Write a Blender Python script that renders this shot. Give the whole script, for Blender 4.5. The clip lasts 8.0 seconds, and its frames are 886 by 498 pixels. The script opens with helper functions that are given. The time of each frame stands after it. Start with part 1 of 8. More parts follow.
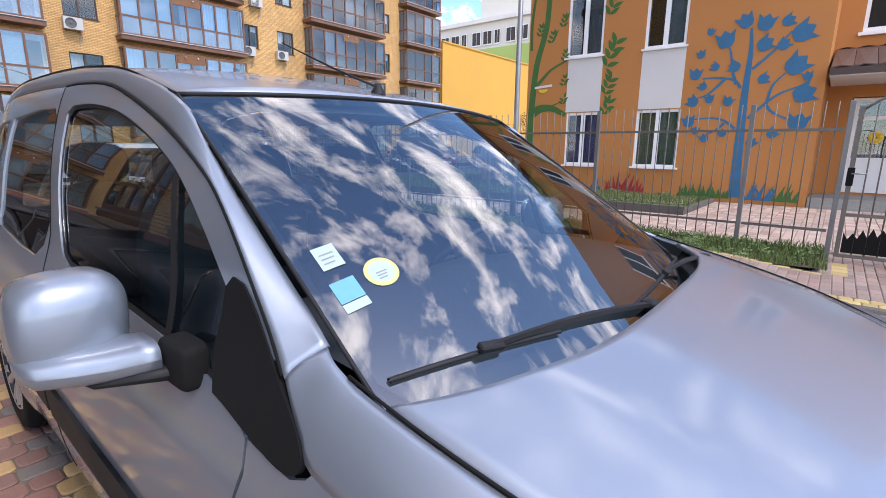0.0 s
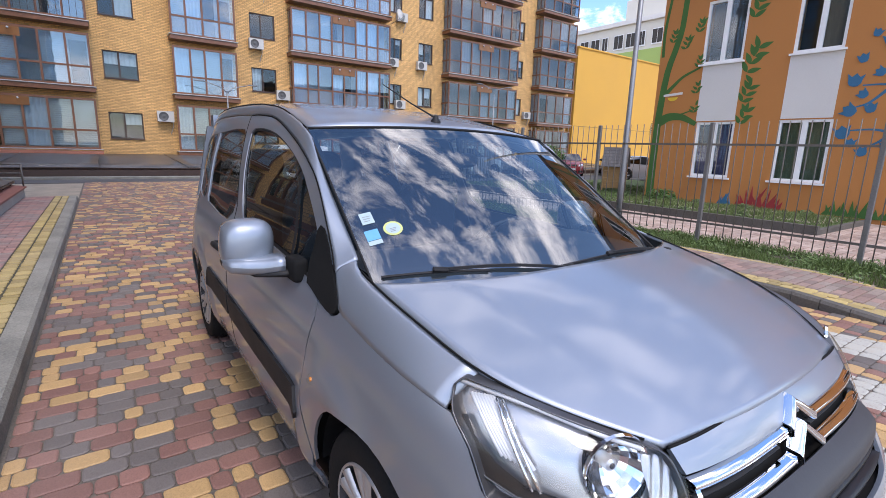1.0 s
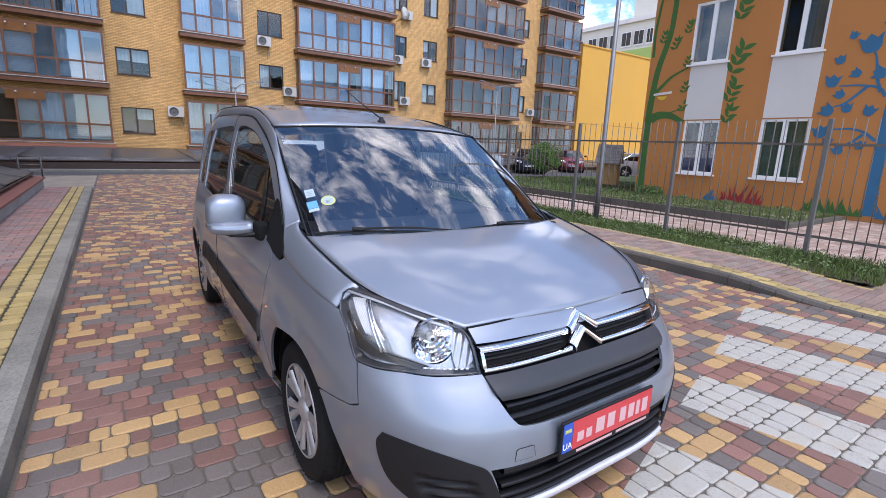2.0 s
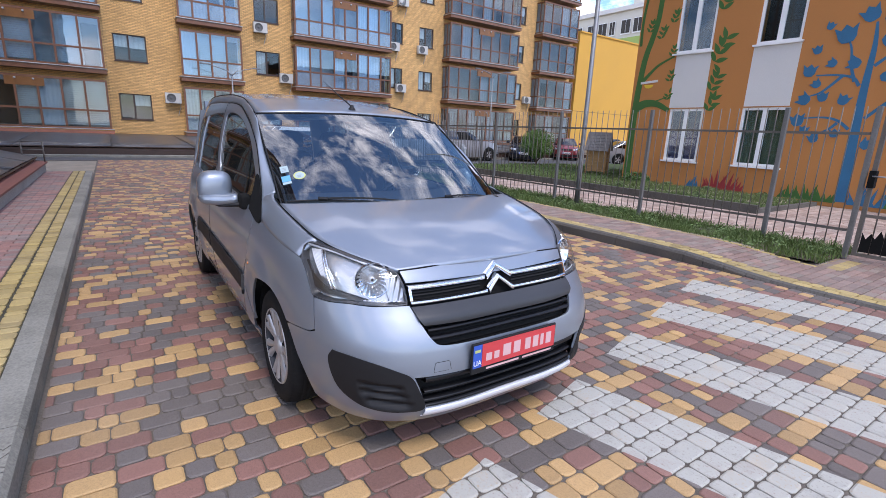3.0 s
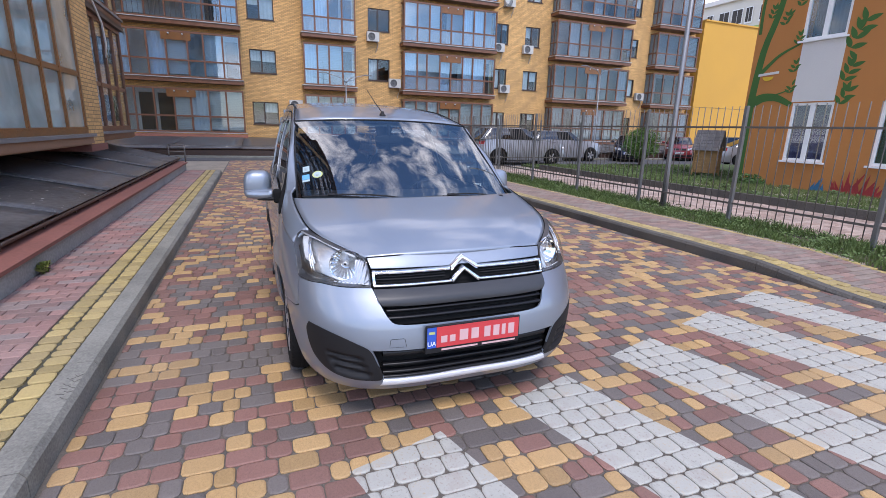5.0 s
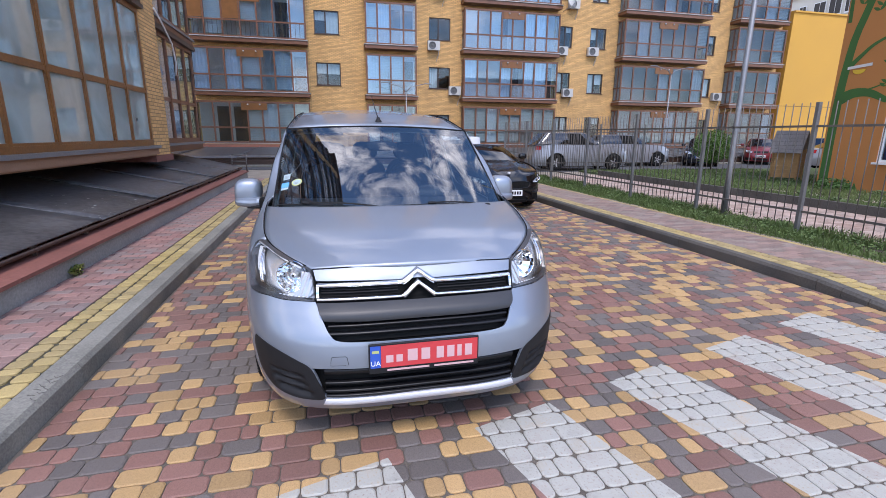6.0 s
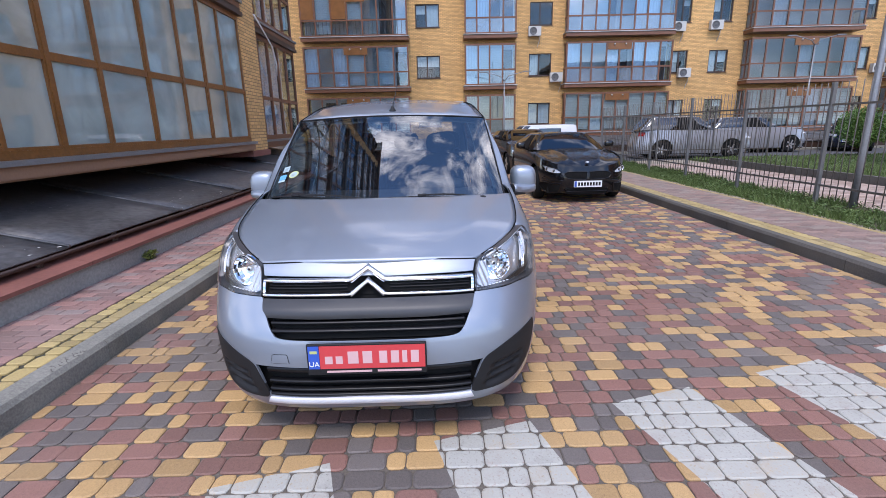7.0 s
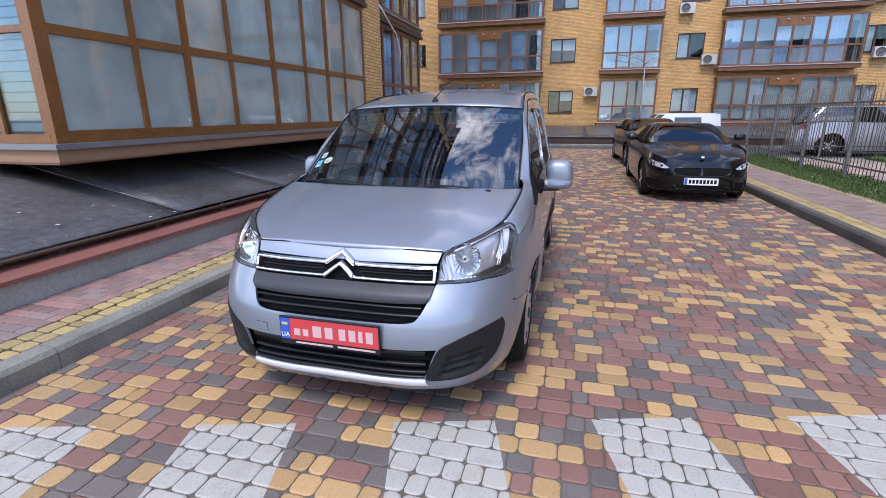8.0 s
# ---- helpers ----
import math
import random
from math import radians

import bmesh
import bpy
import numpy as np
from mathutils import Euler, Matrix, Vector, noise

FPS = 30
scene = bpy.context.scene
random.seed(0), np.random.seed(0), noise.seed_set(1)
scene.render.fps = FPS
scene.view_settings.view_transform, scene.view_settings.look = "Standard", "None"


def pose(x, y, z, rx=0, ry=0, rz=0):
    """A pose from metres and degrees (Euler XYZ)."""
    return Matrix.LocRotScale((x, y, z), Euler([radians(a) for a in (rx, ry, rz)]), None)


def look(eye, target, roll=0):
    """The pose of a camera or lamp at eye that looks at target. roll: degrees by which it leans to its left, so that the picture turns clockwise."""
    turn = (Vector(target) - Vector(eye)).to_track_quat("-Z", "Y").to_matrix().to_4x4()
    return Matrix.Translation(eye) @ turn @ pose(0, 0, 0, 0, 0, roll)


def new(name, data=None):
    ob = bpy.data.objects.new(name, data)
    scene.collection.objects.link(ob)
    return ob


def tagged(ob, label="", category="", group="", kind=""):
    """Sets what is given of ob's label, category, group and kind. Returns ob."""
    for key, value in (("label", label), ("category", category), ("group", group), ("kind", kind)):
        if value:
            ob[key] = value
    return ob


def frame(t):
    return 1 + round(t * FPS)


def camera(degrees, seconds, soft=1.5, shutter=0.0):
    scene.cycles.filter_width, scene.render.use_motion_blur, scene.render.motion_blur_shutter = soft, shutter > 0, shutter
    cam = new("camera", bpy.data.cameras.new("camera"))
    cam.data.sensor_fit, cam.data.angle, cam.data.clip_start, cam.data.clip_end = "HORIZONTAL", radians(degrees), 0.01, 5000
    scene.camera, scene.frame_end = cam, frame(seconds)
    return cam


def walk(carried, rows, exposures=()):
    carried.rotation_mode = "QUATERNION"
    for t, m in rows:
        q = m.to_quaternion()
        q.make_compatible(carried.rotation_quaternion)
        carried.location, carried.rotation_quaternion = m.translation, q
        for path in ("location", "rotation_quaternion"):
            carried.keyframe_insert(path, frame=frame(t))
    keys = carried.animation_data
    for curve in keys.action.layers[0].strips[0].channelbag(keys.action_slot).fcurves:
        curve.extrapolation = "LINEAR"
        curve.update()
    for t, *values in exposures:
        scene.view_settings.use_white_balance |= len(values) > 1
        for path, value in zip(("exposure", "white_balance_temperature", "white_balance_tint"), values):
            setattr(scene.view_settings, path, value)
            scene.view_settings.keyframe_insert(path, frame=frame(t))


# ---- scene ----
cam = camera(86.0, 8.0, soft=0.4)
PATH = [
    (0, (1.97, 0.272, 1.424), (0.735, 1.788, 1.005), 0.5),
    (0.5, (2.373, 0.15, 1.431), (0.842, 1.367, 1.013), 0.3),
    (1, (2.769, 0.055, 1.47), (1.179, 1.197, 1.06), 1.8),
    (1.5, (3.169, 0.054, 1.482), (1.558, 1.165, 1.068), 2.1),
    (2.8, (3.978, -0.017, 1.459), (2.387, 1.104, 0.999), 2.3),
    (3, (4.074, -0.015, 1.466), (2.48, 1.096, 0.992), 2.4),
    (3.5, (4.31, -0.07, 1.48), (2.694, 0.998, 0.982), 1.9),
    (4, (4.462, -0.036, 1.492), (2.768, 0.895, 0.978), 0.7),
    (4.5, (4.616, 0.193, 1.504), (2.844, 0.975, 1.005), 1.0),
    (5.8, (4.618, 0.937, 1.511), (2.756, 1.5, 1.047), 1.3),
    (6, (4.611, 1.067, 1.505), (2.72, 1.523, 1.039), 0.5),
    (6.5, (4.594, 1.445, 1.514), (2.67, 1.702, 1.033), -0.3),
    (7, (4.497, 1.807, 1.48), (2.56, 1.823, 0.981), -1.3),
    (7.5, (4.452, 2.186, 1.498), (2.544, 1.884, 0.98), -0.8),
    (8, (4.437, 2.56, 1.511), (2.583, 2.05, 0.963), -0.4),
]
walk(cam, [(t, look(eye, target, roll)) for t, eye, target, roll in PATH], [(0.0, 1.28, 6600, 18), (0.5, 1.15, 6550, 18), (1.5, 1.0, 6420, 18), (3.0, 0.92, 6280, 18), (4.5, 0.90, 6280, 18), (6.0, 0.96, 6200, 18)])

# ---------------------------------------------------------------- light
SUN_EL, SUN_AZ = 57.0, 96.0          # degrees; azimuth counted from +y towards +x
world = bpy.data.worlds.new("sky")
scene.world = world
world.use_nodes = True
wn, wl = world.node_tree.nodes, world.node_tree.links
wn.clear()
w_out = wn.new("ShaderNodeOutputWorld")
w_bg = wn.new("ShaderNodeBackground")
w_sky = wn.new("ShaderNodeTexSky")
w_sky.sky_type = "NISHITA"
w_sky.sun_disc = False
w_sky.ozone_density, w_sky.dust_density = 3.0, 0.5
w_sky.sun_elevation, w_sky.sun_rotation = radians(SUN_EL), radians(SUN_AZ)
w_tc = wn.new("ShaderNodeTexCoord")
w_map = wn.new("ShaderNodeMapping")
w_map.inputs["Scale"].default_value = (1.0, 1.0, 2.2)
w_map.inputs["Rotation"].default_value = (0.0, 0.0, 1.7)
w_noise = wn.new("ShaderNodeTexNoise")
w_noise.inputs["Scale"].default_value = 4.2
w_noise.inputs["Detail"].default_value = 9.0
w_noise.inputs["Roughness"].default_value = 0.62
w_noise.inputs["Distortion"].default_value = 0.35
w_ramp = wn.new("ShaderNodeValToRGB")
w_ramp.color_ramp.elements[0].position, w_ramp.color_ramp.elements[1].position = 0.475, 0.64
w_mix = wn.new("ShaderNodeMix")
w_mix.data_type = "RGBA"
CLOUD = 11.5
w_mix.inputs["B"].default_value = (CLOUD, CLOUD * 1.0, CLOUD * 1.03, 1)
wl.new(w_tc.outputs["Generated"], w_map.inputs["Vector"])
wl.new(w_map.outputs["Vector"], w_noise.inputs["Vector"])
wl.new(w_noise.outputs["Fac"], w_ramp.inputs["Fac"])
wl.new(w_ramp.outputs["Color"], w_mix.inputs["Factor"])
w_blue = wn.new("ShaderNodeHueSaturation")
w_blue.inputs["Saturation"].default_value, w_blue.inputs["Value"].default_value = 1.14, 1.04
wl.new(w_sky.outputs["Color"], w_blue.inputs["Color"])
wl.new(w_blue.outputs["Color"], w_mix.inputs["A"])
wl.new(w_mix.outputs["Result"], w_bg.inputs["Color"])
w_bg.inputs["Strength"].default_value = 0.15
wl.new(w_bg.outputs["Background"], w_out.inputs["Surface"])

sun = new("sun", bpy.data.lights.new("sun", "SUN"))
sun.data.energy, sun.data.angle, sun.data.color = 1.2, radians(15), (1.0, 0.95, 0.88)
_sd = Vector((math.sin(radians(SUN_AZ)) * math.cos(radians(SUN_EL)), math.cos(radians(SUN_AZ)) * math.cos(radians(SUN_EL)), math.sin(radians(SUN_EL))))
sun.matrix_world = look(_sd * 60, (0, 0, 0))


# ---------------------------------------------------------------- materials
def nodes_of(name):
    m = bpy.data.materials.new(name)
    m.use_nodes = True
    nt = m.node_tree
    return m, nt.nodes, nt.links, nt.nodes["Principled BSDF"]


def shade(c, k):
    return tuple(min(1.0, v * k) for v in c[:3]) + (1,)


def surface(name, base, rough=0.7, metal=0.0, grain=60.0, stain=1.5, vary=0.18, bump=0.25, depth=0.004, coat=0.0, spec=0.5, per_object=0.0, per_island=0.0):
    """A painted, mineral or plastic surface with grain and stains at two scales, laid out by object coordinates in metres."""
    m, n, l, b = nodes_of(name)
    tc = n.new("ShaderNodeTexCoord")
    fine, broad = n.new("ShaderNodeTexNoise"), n.new("ShaderNodeTexNoise")
    fine.inputs["Scale"].default_value, fine.inputs["Detail"].default_value = grain, 6
    broad.inputs["Scale"].default_value, broad.inputs["Detail"].default_value = stain, 5
    for t in (fine, broad):
        l.new(tc.outputs["Object"], t.inputs["Vector"])
    add = n.new("ShaderNodeMath")
    add.operation = "ADD"
    l.new(fine.outputs["Fac"], add.inputs[0])
    l.new(broad.outputs["Fac"], add.inputs[1])
    last = add
    for on, src, out in ((per_object, "ShaderNodeObjectInfo", "Random"), (per_island, "ShaderNodeNewGeometry", "Random Per Island")):
        if on:
            o = n.new(src)
            ma = n.new("ShaderNodeMath")
            ma.operation, ma.inputs[1].default_value = "MULTIPLY_ADD", on
            l.new(o.outputs[out], ma.inputs[0])
            l.new(last.outputs[0], ma.inputs[2])
            last = ma
    mr = n.new("ShaderNodeMapRange")
    mr.inputs["From Min"].default_value, mr.inputs["From Max"].default_value = 0.6, 1.4 + per_object + per_island
    l.new(last.outputs[0], mr.inputs["Value"])
    mix = n.new("ShaderNodeMix")
    mix.data_type = "RGBA"
    mix.inputs["A"].default_value, mix.inputs["B"].default_value = shade(base, 1 - vary), shade(base, 1 + vary)
    l.new(mr.outputs["Result"], mix.inputs["Factor"])
    l.new(mix.outputs["Result"], b.inputs["Base Color"])
    b.inputs["Metallic"].default_value = metal
    b.inputs["Coat Weight"].default_value = coat
    b.inputs["Coat Roughness"].default_value = 0.04
    b.inputs["Specular IOR Level"].default_value = spec
    rr = n.new("ShaderNodeMapRange")
    rr.inputs["To Min"].default_value, rr.inputs["To Max"].default_value = max(0.02, rough * 0.85), min(1.0, rough * 1.15)
    l.new(broad.outputs["Fac"], rr.inputs["Value"])
    l.new(rr.outputs["Result"], b.inputs["Roughness"])
    if bump:
        bp = n.new("ShaderNodeBump")
        bp.inputs["Strength"].default_value, bp.inputs["Distance"].default_value = bump, depth
        l.new(fine.outputs["Fac"], bp.inputs["Height"])
        l.new(bp.outputs["Normal"], b.inputs["Normal"])
    return m


def glass(name, tint=(0.8, 0.85, 0.86), rough=0.0, ior=1.5, wave=0.0, haze=0.0, film=(0.62, 0.66, 0.68)):
    """Sheet glass: seen through, with a Fresnel reflection. haze: share of a pale diffuse film."""
    m = bpy.data.materials.new(name)
    m.use_nodes = True
    n, l = m.node_tree.nodes, m.node_tree.links
    n.clear()
    out, mix, tr, gl, fr = (n.new(k) for k in ("ShaderNodeOutputMaterial", "ShaderNodeMixShader", "ShaderNodeBsdfTransparent", "ShaderNodeBsdfGlossy", "ShaderNodeLayerWeight"))
    tr.inputs["Color"].default_value = (*tint, 1)
    gl.inputs["Roughness"].default_value = rough
    fr.inputs["Blend"].default_value = 0.5
    f0 = ((ior - 1) / (ior + 1)) ** 2
    steep, gain = n.new("ShaderNodeMath"), n.new("ShaderNodeMath")
    steep.operation, steep.inputs[1].default_value = "POWER", 5.0
    gain.operation, gain.inputs[1].default_value, gain.inputs[2].default_value = "MULTIPLY_ADD", 1 - f0, f0
    l.new(fr.outputs["Facing"], steep.inputs[0])
    l.new(steep.outputs[0], gain.inputs[0])
    if wave:
        tc, no, bp = n.new("ShaderNodeTexCoord"), n.new("ShaderNodeTexNoise"), n.new("ShaderNodeBump")
        no.inputs["Scale"].default_value, no.inputs["Detail"].default_value = 1.3, 1
        bp.inputs["Strength"].default_value, bp.inputs["Distance"].default_value = wave, 0.02
        l.new(tc.outputs["Object"], no.inputs["Vector"])
        l.new(no.outputs["Fac"], bp.inputs["Height"])
        l.new(bp.outputs["Normal"], gl.inputs["Normal"])
    see = tr
    if haze:
        df, mh = n.new("ShaderNodeBsdfDiffuse"), n.new("ShaderNodeMixShader")
        df.inputs["Color"].default_value = (*film, 1)
        co, cl, mr = n.new("ShaderNodeTexCoord"), n.new("ShaderNodeTexNoise"), n.new("ShaderNodeMapRange")
        cl.inputs["Scale"].default_value, cl.inputs["Detail"].default_value, cl.inputs["Distortion"].default_value = 0.9, 5, 0.8
        mr.inputs["From Min"].default_value, mr.inputs["From Max"].default_value = 0.3, 0.7
        mr.inputs["To Min"].default_value, mr.inputs["To Max"].default_value = haze * 0.65, haze * 1.3
        l.new(co.outputs["Object"], cl.inputs["Vector"])
        l.new(cl.outputs["Fac"], mr.inputs["Value"])
        l.new(mr.outputs["Result"], mh.inputs["Fac"])
        l.new(tr.outputs[0], mh.inputs[1])
        l.new(df.outputs[0], mh.inputs[2])
        see = mh
    l.new(gain.outputs[0], mix.inputs["Fac"])
    l.new(see.outputs[0], mix.inputs[1])
    l.new(gl.outputs[0], mix.inputs[2])
    l.new(mix.outputs[0], out.inputs["Surface"])
    return m


def brickwork(name, base, joint, length=0.25, height=0.077, vary=0.25, axis="x"):
    """Facing brick on an upright wall; axis names the wall's normal."""
    m, n, l, b = nodes_of(name)
    geo, sep, com = n.new("ShaderNodeNewGeometry"), n.new("ShaderNodeSeparateXYZ"), n.new("ShaderNodeCombineXYZ")
    l.new(geo.outputs["Position"], sep.inputs[0])
    add = n.new("ShaderNodeMath")
    l.new(sep.outputs["X"], add.inputs[0])
    l.new(sep.outputs["Y"], add.inputs[1])
    l.new(add.outputs[0], com.inputs["X"])
    l.new(sep.outputs["Z"], com.inputs["Y"])
    br = n.new("ShaderNodeTexBrick")
    br.inputs["Scale"].default_value = 1.0
    br.inputs["Brick Width"].default_value, br.inputs["Row Height"].default_value, br.inputs["Mortar Size"].default_value = length, height, 0.009
    br.inputs["Mortar Smooth"].default_value = 0.2
    br.inputs["Color1"].default_value, br.inputs["Color2"].default_value, br.inputs["Mortar"].default_value = shade(base, 1 - vary), shade(base, 1 + vary), (*joint, 1)
    l.new(com.outputs[0], br.inputs["Vector"])
    no = n.new("ShaderNodeTexNoise")
    no.inputs["Scale"].default_value, no.inputs["Detail"].default_value = 0.35, 6
    l.new(geo.outputs["Position"], no.inputs["Vector"])
    hs = n.new("ShaderNodeHueSaturation")
    mr = n.new("ShaderNodeMapRange")
    mr.inputs["From Min"].default_value, mr.inputs["From Max"].default_value = 0.3, 0.7
    mr.inputs["To Min"].default_value, mr.inputs["To Max"].default_value = 0.9, 1.1
    l.new(no.outputs["Fac"], mr.inputs["Value"])
    l.new(mr.outputs["Result"], hs.inputs["Value"])
    l.new(br.outputs["Color"], hs.inputs["Color"])
    l.new(hs.outputs["Color"], b.inputs["Base Color"])
    b.inputs["Roughness"].default_value = 0.85
    bp = n.new("ShaderNodeBump")
    bp.invert = True
    bp.inputs["Strength"].default_value, bp.inputs["Distance"].default_value = 0.7, 0.006
    l.new(br.outputs["Fac"], bp.inputs["Height"])
    l.new(bp.outputs["Normal"], b.inputs["Normal"])
    return m


ZEBRA = (0.961, 0.277, 2.88, 1.01, 0.515)   # stripe direction, where the stripes begin, their pitch and width


def paver(name, colours, source, zebra=False, grime=0.2):
    """Tumbled concrete pavers in a few colours picked per stone; with white zebra paint laid over where the crossing is."""
    m, n, l, b = nodes_of(name)
    if source == "object":
        rnd = n.new("ShaderNodeObjectInfo").outputs["Random"]
    else:
        rnd = n.new("ShaderNodeNewGeometry").outputs["Random Per Island"]
    ramp = n.new("ShaderNodeValToRGB")
    ramp.color_ramp.interpolation = "CONSTANT"
    at = 0.0
    els = ramp.color_ramp.elements
    for i, (share, c) in enumerate(colours):
        e = els[i] if i < 2 else els.new(at)
        e.position, e.color = at, (*c, 1)
        at += share
    l.new(rnd, ramp.inputs["Fac"])
    geo = n.new("ShaderNodeNewGeometry")
    fine, broad = n.new("ShaderNodeTexNoise"), n.new("ShaderNodeTexNoise")
    fine.inputs["Scale"].default_value, fine.inputs["Detail"].default_value = 75, 9
    broad.inputs["Scale"].default_value, broad.inputs["Detail"].default_value = 1.1, 6
    for t in (fine, broad):
        l.new(geo.outputs["Position"], t.inputs["Vector"])
    # tone of each stone, speckle and broad dusty patches
    wn2 = n.new("ShaderNodeTexWhiteNoise")
    wn2.noise_dimensions = "1D"
    l.new(rnd, wn2.inputs["W"])
    tone = n.new("ShaderNodeMath")
    tone.operation, tone.inputs[1].default_value = "MULTIPLY_ADD", 0.9
    l.new(wn2.outputs["Value"], tone.inputs[0])
    l.new(fine.outputs["Fac"], tone.inputs[2])
    mr = n.new("ShaderNodeMapRange")
    mr.inputs["From Min"].default_value, mr.inputs["From Max"].default_value = 0.2, 1.7
    mr.inputs["To Min"].default_value, mr.inputs["To Max"].default_value = 0.66, 1.32
    l.new(tone.outputs[0], mr.inputs["Value"])
    hs = n.new("ShaderNodeHueSaturation")
    l.new(mr.outputs["Result"], hs.inputs["Value"])
    l.new(ramp.outputs["Color"], hs.inputs["Color"])
    pit = n.new("ShaderNodeTexNoise")
    pit.inputs["Scale"].default_value, pit.inputs["Detail"].default_value = 210, 3
    l.new(geo.outputs["Position"], pit.inputs["Vector"])
    pr = n.new("ShaderNodeMapRange")
    pr.inputs["From Min"].default_value, pr.inputs["From Max"].default_value = 0.33, 0.50
    pr.inputs["To Min"].default_value, pr.inputs["To Max"].default_value = 0.76, 1.03
    l.new(pit.outputs["Fac"], pr.inputs["Value"])
    speck = n.new("ShaderNodeMath")
    speck.operation = "MULTIPLY"
    l.new(mr.outputs["Result"], speck.inputs[0])
    l.new(pr.outputs["Result"], speck.inputs[1])
    l.new(speck.outputs[0], hs.inputs["Value"])
    dust = n.new("ShaderNodeMix")
    dust.data_type = "RGBA"
    dust.inputs["B"].default_value = (0.27, 0.23, 0.2, 1)
    dr = n.new("ShaderNodeMapRange")
    dr.inputs["From Min"].default_value, dr.inputs["From Max"].default_value, dr.inputs["To Max"].default_value = 0.4, 0.75, grime
    l.new(broad.outputs["Fac"], dr.inputs["Value"])
    l.new(dr.outputs["Result"], dust.inputs["Factor"])
    l.new(hs.outputs["Color"], dust.inputs["A"])
    colour = dust.outputs["Result"]
    if zebra:
        def dot(vec):
            v = n.new("ShaderNodeVectorMath")
            v.operation, v.inputs[1].default_value = "DOT_PRODUCT", vec
            l.new(geo.outputs["Position"], v.inputs[0])
            return v.outputs["Value"]

        def mth(op, a, k):
            o = n.new("ShaderNodeMath")
            o.operation, o.inputs[1].default_value = op, k
            l.new(a, o.inputs[0])
            return o.outputs[0]
        ca, sa, s0, pitch, wide = ZEBRA
        s, v = dot((ca, sa, 0)), dot((-sa, ca, 0))
        along = mth("GREATER_THAN", s, s0)
        stop = mth("LESS_THAN", s, s0 + 4.0)
        across = mth("LESS_THAN", mth("FLOORED_MODULO", mth("SUBTRACT", v, 1.0), pitch), wide)
        last = mth("LESS_THAN", v, 4.8)
        inside = along
        for o in (stop, across, last):
            k = n.new("ShaderNodeMath")
            k.operation = "MULTIPLY"
            l.new(inside, k.inputs[0])
            l.new(o, k.inputs[1])
            inside = k.outputs[0]
        worn = n.new("ShaderNodeMapRange")
        worn.inputs["From Min"].default_value, worn.inputs["From Max"].default_value = 0.26, 0.44
        worn.inputs["To Min"].default_value = 0.45
        l.new(fine.outputs["Fac"], worn.inputs["Value"])
        k = n.new("ShaderNodeMath")
        k.operation = "MULTIPLY"
        scuff = n.new("ShaderNodeTexNoise")
        scuff.inputs["Scale"].default_value, scuff.inputs["Detail"].default_value, scuff.inputs["Roughness"].default_value = 7.0, 8, 0.7
        l.new(geo.outputs["Position"], scuff.inputs["Vector"])
        sr = n.new("ShaderNodeMapRange")
        sr.inputs["From Min"].default_value, sr.inputs["From Max"].default_value = 0.30, 0.50
        sr.inputs["To Min"].default_value = 0.72
        l.new(scuff.outputs["Fac"], sr.inputs["Value"])
        thin = n.new("ShaderNodeMath")
        thin.operation = "MULTIPLY"
        l.new(worn.outputs["Result"], thin.inputs[0])
        l.new(sr.outputs["Result"], thin.inputs[1])
        l.new(inside, k.inputs[0])
        l.new(thin.outputs[0], k.inputs[1])
        paint = n.new("ShaderNodeMix")
        paint.data_type = "RGBA"
        paint.inputs["B"].default_value = (0.405, 0.395, 0.345, 1)
        l.new(k.outputs[0], paint.inputs["Factor"])
        l.new(colour, paint.inputs["A"])
        colour = paint.outputs["Result"]
    l.new(colour, b.inputs["Base Color"])
    b.inputs["Roughness"].default_value = 0.72
    bp = n.new("ShaderNodeBump")
    bp.inputs["Strength"].default_value, bp.inputs["Distance"].default_value = 0.6, 0.004
    l.new(fine.outputs["Fac"], bp.inputs["Height"])
    l.new(bp.outputs["Normal"], b.inputs["Normal"])
    return m


def car_paint(name, base, metal=0.75, rough=0.32, flake=0.06, spec=0.5, coat=1.0, gloss=1.5):
    m, n, l, b = nodes_of(name)
    tc, no = n.new("ShaderNodeTexCoord"), n.new("ShaderNodeTexNoise")
    no.inputs["Scale"].default_value, no.inputs["Detail"].default_value = 900, 1
    l.new(tc.outputs["Object"], no.inputs["Vector"])
    mix = n.new("ShaderNodeMix")
    mix.data_type = "RGBA"
    mix.inputs["A"].default_value, mix.inputs["B"].default_value = shade(base, 1 - flake), shade(base, 1 + flake)
    l.new(no.outputs["Fac"], mix.inputs["Factor"])
    l.new(mix.outputs["Result"], b.inputs["Base Color"])
    b.inputs["Metallic"].default_value, b.inputs["Roughness"].default_value = metal, rough
    b.inputs["Specular IOR Level"].default_value = spec
    b.inputs["Coat Weight"].default_value, b.inputs["Coat Roughness"].default_value, b.inputs["Coat IOR"].default_value = coat, 0.10, gloss
    return m


